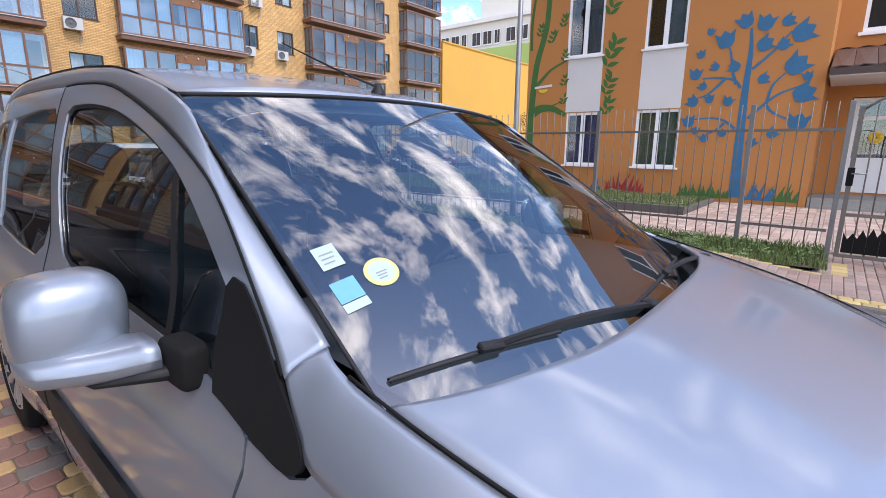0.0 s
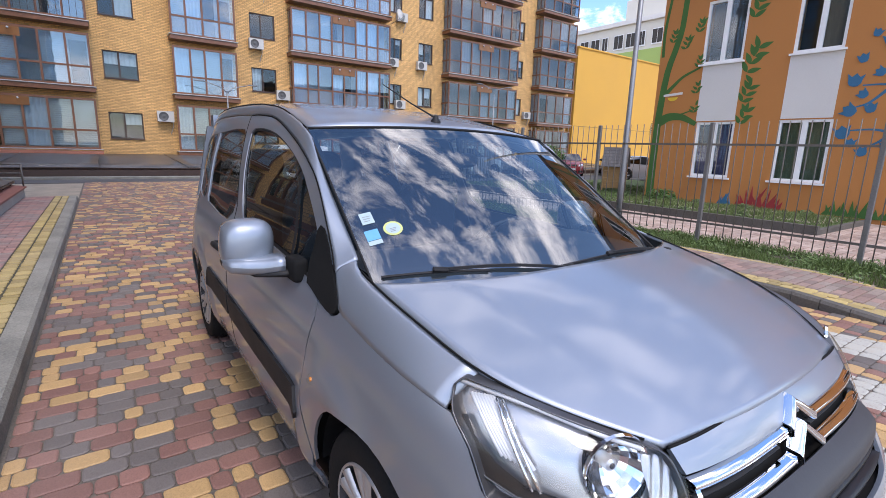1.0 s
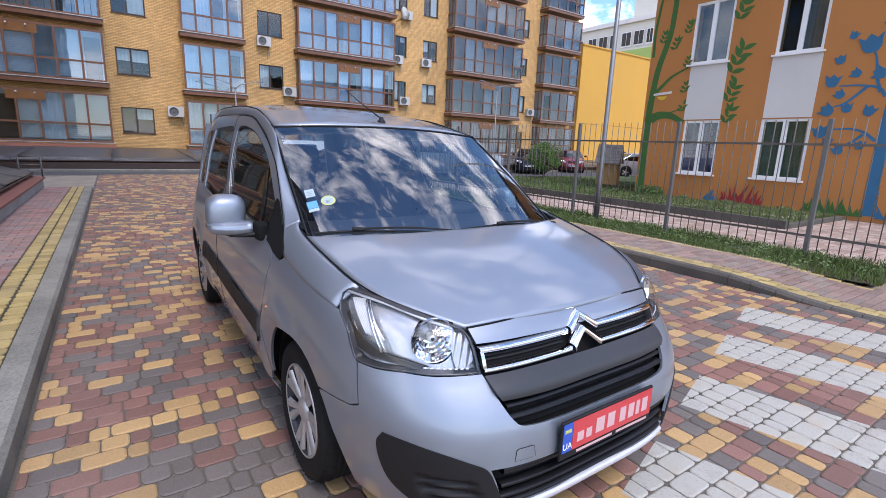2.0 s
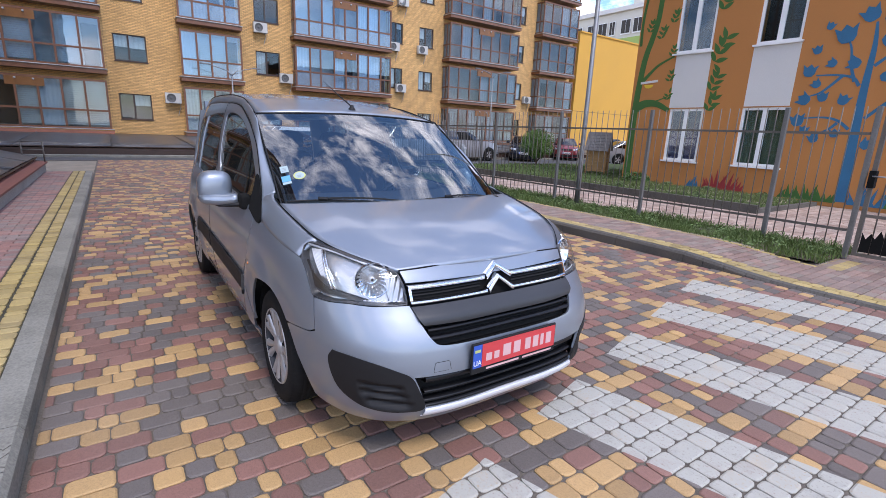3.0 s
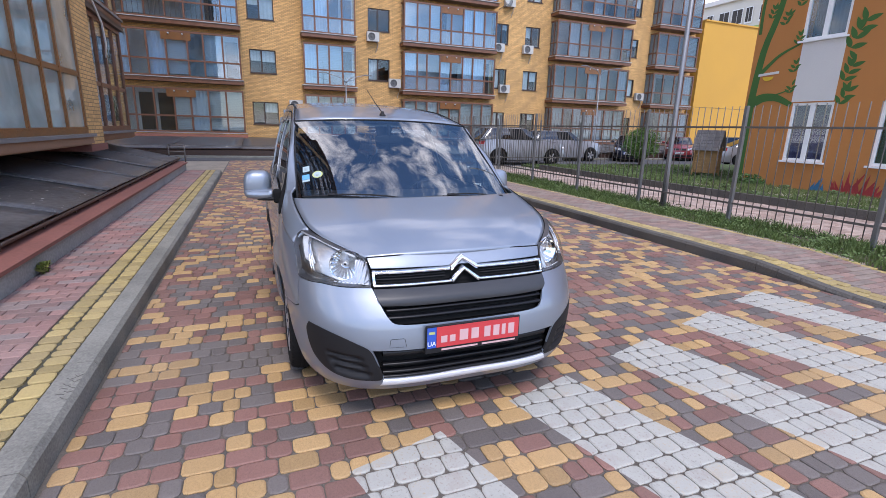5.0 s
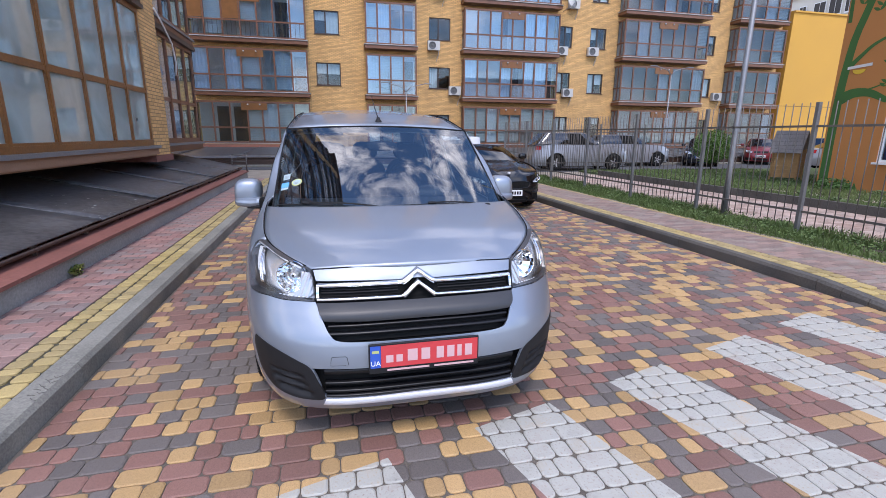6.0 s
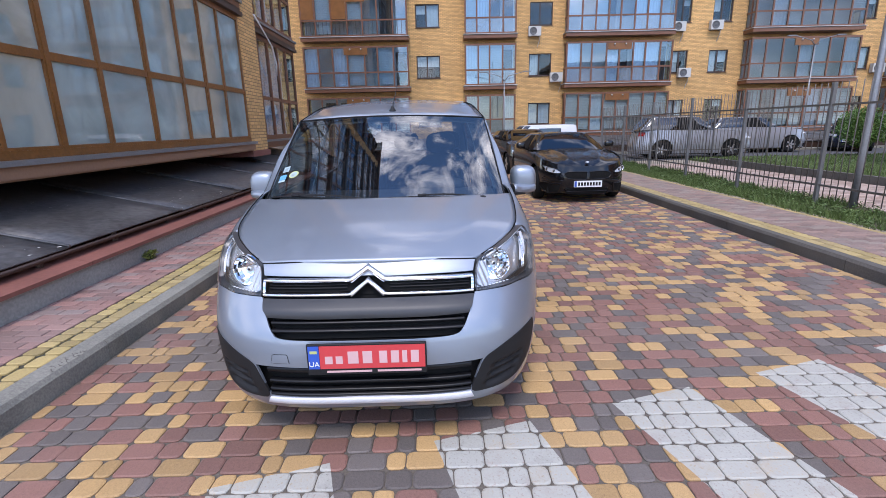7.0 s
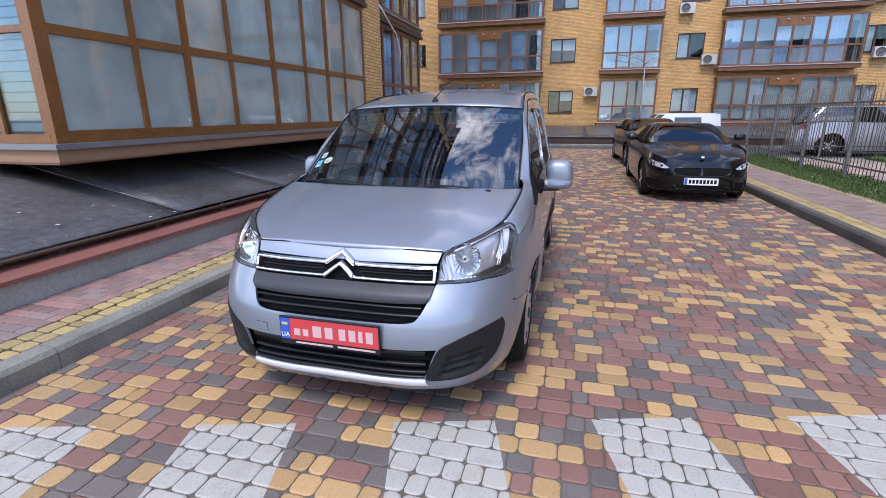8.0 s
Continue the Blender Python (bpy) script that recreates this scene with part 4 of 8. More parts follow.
for zs in (0.632, 0.600):
    slat = [skin(u * by_y(0.44, zs)[0] / 20, zs, -0.006) for u in range(-20, 21)]
    rows = [[p + Vector((dx, 0, dz)) for p in slat] for dx, dz in ((-0.03, 0.006), (0.0, 0.006), (0.0, -0.005), (-0.03, -0.005))]
    part("grille_slat", grid_surface("grille_slat", rows), M["grille_black"], van)


def bar(lo, hi, y0, y1, out, n=24):
    """A rounded chrome bar between two heights given as functions of y."""
    rows = [[], [], [], [], [], []]
    for i in range(n + 1):
        y = y0 + (y1 - y0) * i / n
        a, b = lo(y), hi(y)
        for k, (f, o) in enumerate(((0.0, -0.012), (0.06, out * 0.35), (0.22, out * 0.95), (0.72, out * 1.25), (0.90, out * 0.95), (1.0, -0.012))):
            z = a + (b - a) * f
            rows[k].append(skin(by_y(y, z)[0], z, o))
    return grid_surface("bar", rows)


def chevron(base, rise, half):
    return lambda y: base + rise * max(0.0, 1 - abs(y) / half)


for zb, th, tip in ((0.796, 0.017, 0.050), (0.737, 0.015, 0.056)):
    lo, hi = chevron(zb, tip, 0.076), chevron(zb + th, tip - 0.002, 0.082)
    for s in (1, -1):
        me = bar(lo, hi, s * 0.074, s * 0.484, 0.010)
        if s < 0:
            for p in me.polygons:
                p.flip()
        part("chrome_bar", me, M["chrome"], van, "polished chrome bar of the grille")
    for s in (1, -1):
        me = bar(lambda y: chevron(zb - 0.006, tip + 0.002, 0.072)(y), lambda y: chevron(zb + th + 0.008, tip, 0.080)(y), 0.0, s * 0.076, 0.018, 8)
        if s < 0:
            for p in me.polygons:
                p.flip()
        part("badge_chevron", me, M["chrome"], van, "chrome chevron of the badge")
for s in (1, -1):
    me = bar(lambda y: 0.738, lambda y: 0.812, s * 0.474, s * 0.486, 0.010, 2)
    part("bar_end", me, M["chrome"], van)
part("grille_gap", panel("grille_gap", full(fy([(0.0, 0.735), (0.48, 0.738), (0.48, 0.81), (0.0, 0.81)])), lambda u, z: skin(u, z, -0.03), step=0.05, depth=0), M["black"], van)
for s in (1, -1):
    for zs in (0.766, 0.779):
        slot = [skin(by_y(s * (0.10 + 0.37 * k / 10), zs)[0], zs, -0.016) for k in range(11)]
        part("slot_rib", grid_surface("slot_rib", [[p + Vector((dx, 0, dz)) for p in slot] for dx, dz in ((-0.02, 0.002), (0.0, 0.002), (0.0, -0.002), (-0.02, -0.002))]), M["black_plastic"], van)

bump_half = [by_y(0.0, 0.564)] + fy(curved([(0.0, 0.564), (0.25, 0.566), (0.39, 0.574), (0.432, 0.60), (0.462, 0.655), (0.494, 0.734)], 4)[1:])
bump_half += [by_y(0.56, 0.735), by_y(0.64, 0.735), by_y(0.72, 0.741)] + q([(2.20, 0.736), (2.132, 0.740), (2.147, 0.68), (2.165, 0.597), (2.126, 0.581), (1.948, 0.564)]) + q([(x + 0.075 * ((40 - 5.75 * i) < 20) * ((20 - (40 - 5.75 * i)) / 26) ** 1.0, z) for i, (x, z) in enumerate(arc(FW, 40, -6, 8))]) + q([(2.085, 0.245)]) + q([(2.12, 0.232), (2.2, 0.222)]) + [by_y(0.72, 0.212), by_y(0.55, 0.208), by_y(0.3, 0.206), by_y(0.0, 0.205)]
intake = fy([(0.0, 0.44), (0.30, 0.442), (0.52, 0.447), (0.50, 0.40), (0.462, 0.292), (0.2, 0.286), (0.0, 0.284)])
insert = [by_x(2.268, 0.542)] + [by_y(0.74, 0.535), by_y(0.66, 0.512), by_y(0.58, 0.478), by_y(0.533, 0.45), by_y(0.505, 0.40), by_y(0.468, 0.292), by_y(0.55, 0.278), by_y(0.64, 0.284), by_y(0.71, 0.305)] + [by_x(2.29, 0.36), by_x(2.255, 0.43), by_x(2.245, 0.50)]
insert_hole = curved(insert + insert[:1], 4)[:-1]
bumper = part("front_bumper", panel("front_bumper", full(bump_half), skin, [full(intake), insert_hole, [(-u, z) for u, z in insert_hole]], step=0.03), M["silver"], van, "silver front bumper")
thick(bumper, 0.015)
part("intake_backing", panel("intake_backing", full(fy([(0.0, 0.46), (0.50, 0.46), (0.60, 0.53), (0.74, 0.545), (0.74, 0.27), (0.48, 0.25), (0.0, 0.25)])), lambda u, z: skin(u, z, -0.05), step=0.06, depth=0), M["black"], bumper)
for zs, dx in ((0.425, -0.012), (0.36, -0.02), (0.32, -0.014), (0.297, -0.006)):
    yy = 0.47
    slat = [skin(u * by_y(yy, zs)[0] / 20, zs, dx) for u in range(-20, 21)]
    h = 0.014 if zs > 0.4 else 0.007
    rows = [[p + Vector((ddx, 0, dz)) for p in slat] for ddx, dz in ((-0.04, h), (0.0, h), (0.004, 0), (0.0, -h), (-0.04, -h))]
    part("intake_slat", grid_surface("intake_slat", rows), M["grille_black"], bumper)
guard_rows = []
for dz, o in ((0.287, -0.016), (0.286, 0.004), (0.281, 0.010), (0.262, 0.013), (0.252, 0.012), (0.247, 0.006), (0.246, -0.008)):
    half = by_y(0.462 + 0.02 * (0.287 - dz) / 0.04, 0.27)[0]
    guard_rows.append([skin(half * k / 24, dz, o) for k in range(-24, 25)])
part("guard_strip", outward(grid_surface("guard_strip", guard_rows)), M["guard"], bumper, "bright silver guard strip below the intake")


def insert_surface(u, z):
    g = 0.0
    k = (u - INS_IN) / (INS_OUT - INS_IN)          # 0 at the inner end, 1 at the outer
    scoop = max(0.0, 1 - ((k - 0.42) / 0.36) ** 4) * max(0.0, 1 - ((z - 0.352) / 0.085) ** 4)
    for zc, k0, k1 in ((0.405, 0.20, 0.70), (0.366, 0.16, 0.68), (0.326, 0.10, 0.62)):
        w = max(0.0, min(1.0, (k - k0) / 0.08)) * max(0.0, min(1.0, (k1 - k) / 0.08))
        d = (z - zc - 0.045 * (k - 0.4)) / 0.016
        g += w * (math.exp(-(d * 1.7) ** 2) if d > 0 else math.exp(-(d * 0.75) ** 2))
    return skin(u, z, 0.003 - 0.026 * min(1.0, g) * scoop)


INS_IN, INS_OUT = min(u for u, z in insert), max(u for u, z in insert)
insert_round = curved(insert + insert[:1], 4)[:-1]
me = panel("bumper_insert", insert_round, insert_surface, step=0.013)
for m2 in (me, mirrored(me)):
    thick(part("bumper_insert", m2, M["black_plastic"], bumper, "black grained corner insert"), 0.03)
tow = fy([(0.355, 0.462), (0.362, 0.50), (0.368, 0.504), (0.425, 0.504), (0.432, 0.50), (0.437, 0.462)])
part("tow_cover", panel("tow_cover", [(-u, z) for u, z in tow], lambda u, z: skin(u, z, 0.0015), step=0.02, flip=True, depth=0), M["silver"], bumper, "tow eye cover")
line = bmesh.new()
tube(line, [skin(-u, z, 0.0005) for u, z in dense(tow, 0.01)], 0.0014, 4)
part("tow_cover_gap", line, M["black"], bumper)

# number plate with its frame: characters shown as plain bars
PX = nose(0.49) + 0.022
plate = part("number_plate", boxes((PX - 0.012, PX, -0.265, 0.265, 0.418, 0.566), bevel=0.003), M["black_plastic"], van, "black plate holder below the grille")
part("plate_face", boxes((PX, PX + 0.002, -0.208, 0.258, 0.448, 0.557)), M["plate_red"], plate, "red number plate with pale bars")
part("plate_band", boxes((PX, PX + 0.002, -0.258, -0.210, 0.448, 0.557)), M["plate_blue"], plate, "blue band of the plate")
part("band_flag", boxes((PX + 0.002, PX + 0.003, -0.250, -0.218, 0.522, 0.535)), M["lime"], plate)
txt = bpy.data.curves.new("band_letters", "FONT")
txt.body, txt.size, txt.extrude, txt.align_x = "UA", 0.034, 0.0006, "CENTER"
txt_ob = bpy.data.objects.new("band_letters", txt)
band_letters = bpy.data.meshes.new_from_object(txt_ob)
bpy.data.objects.remove(txt_ob)
band_letters.transform(Matrix.Translation((PX + 0.003, -0.234, 0.460)) @ Matrix(((0, 0, 1, 0), (1, 0, 0, 0), (0, 1, 0, 0), (0, 0, 0, 1))))
part("band_letters", band_letters, M["plate_white"], plate)
for y0, w in ((-0.188, 0.04), (-0.14, 0.036), (-0.088, 0.056), (-0.022, 0.05), (0.052, 0.042), (0.104, 0.042), (0.155, 0.026), (0.192, 0.042)):
    part("plate_mark", boxes((PX + 0.002, PX + 0.0035, y0 + w * 0.08, y0 + w * 0.92, 0.472, 0.530 if y0 > -0.1 else 0.508)), M["plate_pale"], plate, "")
part("holder_mark", boxes((PX, PX + 0.0015, -0.18, 0.02, 0.429, 0.438), (PX, PX + 0.0015, 0.045, 0.24, 0.429, 0.438)), M["plate_pale"], plate)

# headlamps
lamp = [by_x(1.968, 0.940)] + [by_x(1.976, 0.955), by_x(1.998, 0.955), by_y(0.722, 0.942), by_y(0.63, 0.908), by_y(0.55, 0.882), by_y(0.512, 0.862), by_y(0.500, 0.82), by_y(0.497, 0.745), by_y(0.51, 0.738), by_y(0.58, 0.738), by_y(0.66, 0.740), by_y(0.72, 0.745)] + [by_x(2.20, 0.740), by_x(2.130, 0.745), by_x(2.108, 0.762), by_x(2.060, 0.835), by_x(1.996, 0.890)]
lamp = curved(lamp + lamp[:1], 3)[:-1]

U = lambda x, z: by_x(x, z)[0]
V = lambda y, z: by_y(y, z)[0]


def headlamp(s):
    def sheet(name, outline, out, holes=(), step=0.02, depth=0.0):
        f = out if callable(out) else (lambda u, z: out)
        return panel(name, [(s * u, z) for u, z in outline], lambda u, z: skin(u, z, f(u, z)), [[(s * u, z) for u, z in h] for h in holes], step=step, depth=depth)

    def rod(pts, r, sides=6):
        return tube(bmesh.new(), [skin(s * u, z, o) for u, z, o in pts], r, sides)
    eye = [(V(0.622, 0.828) + 0.078 * math.cos(2 * math.pi * k / 28), 0.828 + 0.074 * math.sin(2 * math.pi * k / 28)) for k in range(28)]
    hl = part("headlamp", sheet("headlamp", lamp, lambda u, z: -0.045, [eye], step=0.012), M["lamp_bright"], van, "clear-lensed headlamp with chrome reflectors")
    loop = dense(lamp, 0.02)
    loop += loop[:1]
    part("lamp_rim", grid_surface("lamp_rim", [[skin(s * u, z, o) for u, z in loop] for o in (0.001, -0.014, -0.030, -0.046)]), M["rim_grey"], hl, "grey rim round the lamp")
    part("rim_bead", tube(bmesh.new(), [skin(s * (1.01 + (u - 1.01) * 0.99), 0.83 + (z - 0.83) * 0.985, -0.003) for u, z in loop], 0.0026, 5), M["rim_grey"], hl)
    part("lamp_lens", sheet("lamp_lens", lamp, lambda u, z: 0.002 + 0.006 * max(0.0, 1 - ((z - 0.82) / 0.13) ** 2), step=0.03), M["lens"], hl, "clear lamp lens")
    # dark recess behind the indicator and along the outer foot
    rec = [(U(2.008, 0.880), 0.880), (U(2.036, 0.840), 0.840), (U(2.076, 0.790), 0.790), (U(2.10, 0.776), 0.776), (U(2.17, 0.760), 0.760), (V(0.69, 0.748), 0.748), (V(0.655, 0.756), 0.756), (U(2.18, 0.785), 0.785), (U(2.115, 0.812), 0.812), (U(2.055, 0.850), 0.850), (U(2.022, 0.885), 0.885)]
    part("lamp_recess", sheet("lamp_recess", rec, -0.026), M["recess"], hl, "dark recess inside the lamp")
    part("recess_bezel", rod([(u, z, -0.022) for u, z in rec[:8]], 0.0025), M["rim_grey"], hl)
    # ribbed indicator: upright prisms side by side
    for k in range(8):
        f = k / 7
        b, t = (U(2.125, 0.828) - 0.068 * f, 0.828 - 0.010 * f), (U(2.01, 0.925) - 0.055 * f, 0.925 + 0.004 * f)
        part("indicator_rib", rod([(b[0] + (t[0] - b[0]) * g / 4, b[1] + (t[1] - b[1]) * g / 4, -0.028) for g in range(5)], 0.0052), M["clear_prism"], hl)
    for d in (0.076, 0.092):
        b, t = (U(2.125, 0.785) - d, 0.785), (U(2.01, 0.930) - d * 0.85, 0.930)
        part("lamp_spine", rod([(b[0] + (t[0] - b[0]) * g / 5, b[1] + (t[1] - b[1]) * g / 5, -0.016) for g in range(6)], 0.0045), M["chrome"], hl)
    # main reflector: one wide faceted bowl, cut straight along its foot, with the bulb cap before it
    u0, z0 = V(0.622, 0.828), 0.828
    c = skin(s * u0, z0, -0.036)
    rot = Vector((0.93, s * 0.30, 0.06)).normalized().to_track_quat("Z", "Y").to_matrix().to_4x4()
    bowl = bmesh.new()
    lathe(bowl, [(0.014, -0.060), (0.028, -0.056), (0.042, -0.047), (0.055, -0.034), (0.066, -0.019), (0.075, -0.002), (0.078, 0.0), (0.080, -0.008)], 22, "z")
    for f in bowl.faces:
        f.smooth = False
    part("reflector", bowl, M["bowl"], hl, "round chrome reflector", Matrix.Translation(c) @ rot)
    part("bulb_shield", lathe(bmesh.new(), [(0.0, -0.018), (0.011, -0.019), (0.015, -0.024), (0.015, -0.058)], 14, "z"), M["satin"], hl, "", Matrix.Translation(c) @ rot)
    part("bulb_tip", lathe(bmesh.new(), [(0.0, -0.015), (0.006, -0.016), (0.007, -0.020)], 10, "z"), M["recess"], hl, "", Matrix.Translation(c) @ rot)
    # fluted inner high beam that runs into the tip, and the row of small bright teeth along the foot
    flute = [(V(0.565, 0.855), 0.855), (V(0.512, 0.842), 0.842), (V(0.506, 0.765), 0.765), (V(0.57, 0.748), 0.748)]
    part("reflector", sheet("reflector", curved(flute + flute[:1], 3)[:-1], lambda u, z: -0.030 + 0.003 * math.sin(abs(u) * 240 + z * 60), step=0.006), M["lamp_bright"], hl, "fluted reflector")
    for k in range(8):
        f = k / 7
        y = 0.53 + 0.13 * f
        z = 0.750 + 0.006 * f
        part("lamp_tooth", rod([(V(y, z), z, -0.012), (V(y + 0.010, z - 0.001), z - 0.001, -0.012)], 0.003), M["clear_prism"], hl)
    brow = [(U(1.975, 0.945), 0.945, -0.014), (V(0.715, 0.930), 0.930, -0.012), (V(0.63, 0.897), 0.897, -0.012), (V(0.56, 0.872), 0.872, -0.012)]
    part("lamp_brow", rod(brow, 0.006), M["clear_prism"], hl)


M["bowl"] = surface("bright_reflector_bowl", (0.80, 0.80, 0.81), 0.07, metal=1.0, vary=0.02, bump=0)
M["rim_grey"] = surface("grey_lamp_rim", (0.10, 0.10, 0.105), 0.3, metal=0.6, vary=0.03, bump=0)
M["recess"] = surface("dark_lamp_recess", (0.03, 0.024, 0.02), 0.35, vary=0.1, bump=0)
M["clear_prism"] = surface("clear_ribbed_prism", (0.68, 0.69, 0.71), 0.15, metal=0.1, vary=0.03, bump=0)
headlamp(-1)
headlamp(1)

# mirrors
def mirror(s):
    base = part("door_mirror", superform("door_mirror", (0.845, s * 0.985, 1.088), (0.088, 0.097, 0.098), 3.0, lean=0.10 * s), M["silver"], van, "silver door mirror")
    part("mirror_glass", superform("mirror_glass", (0.772, s * 0.985, 1.088), (0.02, 0.084, 0.082), 4), M["chrome"], base, "mirror glass")
    def shell(name, spans, e=3.0, n=20):
        """A tapering rounded bar: per station x, y, z of the middle, half depth, half height."""
        rows = []
        for x, y, z, rx, rz in spans:
            rows.append([Vector((x + rx * math.copysign(abs(math.cos(a)) ** (2 / e), math.cos(a)), s * y, z + rz * math.copysign(abs(math.sin(a)) ** (2 / e), math.sin(a)))) for a in [2 * math.pi * k / n for k in range(n + 1)]])
        return grid_surface(name, rows)
    part("mirror_arm", shell("mirror_arm", [(0.852, 1.081, 1.024, 0.012, 0.010), (0.856, 1.076, 1.022, 0.055, 0.022), (0.862, 1.060, 1.019, 0.082, 0.031), (0.876, 1.01, 1.016, 0.092, 0.035), (0.905, 0.96, 1.016, 0.086, 0.035), (0.945, 0.92, 1.022, 0.070, 0.034), (0.982, 0.893, 1.030, 0.058, 0.034), (0.986, 0.889, 1.031, 0.01, 0.01)]), M["silver"], base)
    part("mirror_under", shell("mirror_under", [(0.90, 1.0, 0.983, 0.01, 0.004), (0.91, 0.985, 0.984, 0.055, 0.010), (0.95, 0.93, 0.990, 0.06, 0.014), (1.01, 0.88, 1.0, 0.05, 0.018), (1.03, 0.865, 1.0, 0.01, 0.01)]), M["black_plastic"], base)
    part("mirror_foot", superform("mirror_foot", (1.05, s * 0.858, 1.018), (0.060, 0.030, 0.046), 5.0), M["black"], base, "black mirror foot")


mirror(-1)
mirror(1)

# aerial
ant = part("aerial", lathe(bmesh.new(), [(0.0, 0.03), (0.012, 0.028), (0.016, 0.012), (0.026, 0.0), (0.028, -0.01)], 14, "z", (0.69, 0, roof_mid(0.69) + 0.004)), M["black_plastic"], van, "black roof aerial")
part("aerial_whip", tube(bmesh.new(), [(0.69, 0, roof_mid(0.69) + 0.02), (0.45, 0.0, roof_mid(0.69) + 0.105), (0.12, 0, roof_mid(0.69) + 0.235)], [0.005, 0.004, 0.0025], 6), M["black_plastic"], ant)


M["wheel_silver"] = surface("silver_wheel_trim", (0.46, 0.455, 0.45), 0.34, metal=0.6, vary=0.06, bump=0)


# wheels
def wheel(cx, s):
    w = part("wheel", lathe(bmesh.new(), [(0.205, -0.09), (0.225, -0.098), (0.262, -0.102), (0.292, -0.094), (0.306, -0.078), (0.3125, -0.055), (0.3135, 0), (0.3125, 0.055), (0.306, 0.078), (0.292, 0.094), (0.262, 0.102), (0.225, 0.098), (0.205, 0.09)], 48, "y"), M["tyre"], van, "road wheel with black tyre", Matrix.Translation((cx, s * 0.768, HUB)) @ (pose(0, 0, 0) if s < 0 else pose(0, 0, 0, 0, 0, 180)))
    rim = part("rim", lathe(bmesh.new(), [(0.207, -0.088), (0.204, -0.096), (0.196, -0.094), (0.188, -0.07), (0.185, -0.03), (0.0, -0.028)], 40, "y"), M["dash"], w, "dark wheel well behind the trim")
    for k in range(7):
        for d in (-9, 9):
            a0, a1 = radians(k * 360 / 7 + d * 0.5), radians(k * 360 / 7 + d * 1.05)
            sp = bmesh.new()
            pts = []
            for r, a, h, wd in ((0.05, a0, -0.080, 0.012), (0.12, (a0 + a1) / 2, -0.088, 0.016), (0.199, a1, -0.094, 0.026)):
                t = Vector((-math.sin(a), 0, math.cos(a)))
                c = Vector((r * math.cos(a), h, r * math.sin(a)))
                pts.append((c - t * wd + Vector((0, 0.012, 0)), c - t * wd * 0.6, c + t * wd * 0.6, c + t * wd + Vector((0, 0.012, 0))))
            vv = [[sp.verts.new(p) for p in r] for r in pts]
            for a_, b_ in zip(vv, vv[1:]):
                for i in range(3):
                    f = sp.faces.new((a_[i], a_[i + 1], b_[i + 1], b_[i]))
                    f.smooth = True
            part("spoke", sp, M["wheel_silver"], rim)
    part("trim_ring", lathe(bmesh.new(), [(0.195, -0.09), (0.198, -0.097), (0.204, -0.097), (0.207, -0.09)], 40, "y"), M["wheel_silver"], rim)
    part("hub_cap", lathe(bmesh.new(), [(0.0, -0.095), (0.03, -0.094), (0.05, -0.088), (0.058, -0.075)], 24, "y"), M["wheel_silver"], rim)
    tread = bmesh.new()
    for k in range(60):
        a = 2 * math.pi * k / 60
        for y0, y1 in ((-0.094, -0.05), (0.05, 0.094)):
            c, s_ = math.cos(a), math.sin(a)
            r0, r1 = (0.300, 0.3165) if abs(y0) > 0.06 else (0.3165, 0.300)
            ps = [(r0 * math.cos(a + e), y0, r0 * math.sin(a + e)) for e in (0, 0.05)] + [(r1 * math.cos(a + e), y1, r1 * math.sin(a + e)) for e in (0.05, 0)]
            tread.faces.new([tread.verts.new(p) for p in ps])
    for y0 in (-0.03, 0.0, 0.03):
        lathe(tread, [(0.3125, y0 - 0.011), (0.3165, y0 - 0.009), (0.3165, y0 + 0.009), (0.3125, y0 + 0.011)], 48, "y")
    part("tread", tread, M["tyre"], w)
    return w


for cx in (FW, RW):
    for s in (-1, 1):
        wheel(cx, s)
        liner = bmesh.new()
        y0, y1 = s * 0.50, s * 0.845
        prev = None
        for k in range(25):
            a = radians(2 + 176 * k / 24)
            r = 0.392
            cur = [liner.verts.new((cx + r * math.cos(a), y, HUB + r * math.sin(a))) for y in (y0, y1)]
            if prev:
                liner.faces.new((prev[0], prev[1], cur[1], cur[0]))
            prev = cur
        part("arch_liner", liner, M["black"], van)

# floor pan, bulkhead, tail
part("floor_pan", boxes((-1.75, 2.2, -0.60, 0.60, 0.17, 0.24), (1.38, 1.46, -0.74, 0.74, 0.24, 0.98), (1.9, 2.0, -0.52, 0.52, 0.24, 0.80), (-0.70, 1.23, -0.80, 0.80, 0.18, 0.26)), M["black"], van)
tail_pts = [(z, half_width(z) * 0.86) for z in (0.3, 0.6, 0.9, 1.05, 1.3, 1.5, 1.62)]
tl = bmesh.new()
lo = [tl.verts.new((-1.80, y * s, z)) for s, seq in ((1, tail_pts[:4]), (-1, tail_pts[:4][::-1])) for z, y in seq]
tl.faces.new(lo)
part("tailgate", tl, M["silver"], van)
for s in (-1, 1):
    part("tail_pillar", extrude_outline([(-1.80, s * 0.60, 1.02), (-1.80, s * 0.76, 1.02), (-1.72, s * 0.66, 1.6), (-1.72, s * 0.52, 1.6)], (-0.04, 0, 0)), M["silver"], van)
part("tail_header", boxes((-1.78, -1.68, -0.62, 0.62, 1.54, 1.69)), M["silver"], van)
part("tail_glass", grid_surface("tail_glass", [[Vector((-1.81 + 0.07 * k / 4, y / 4 * 0.68, 1.03 + 0.53 * k / 4)) for y in range(-4, 5)] for k in range(5)]), M["tail_pane"], van)

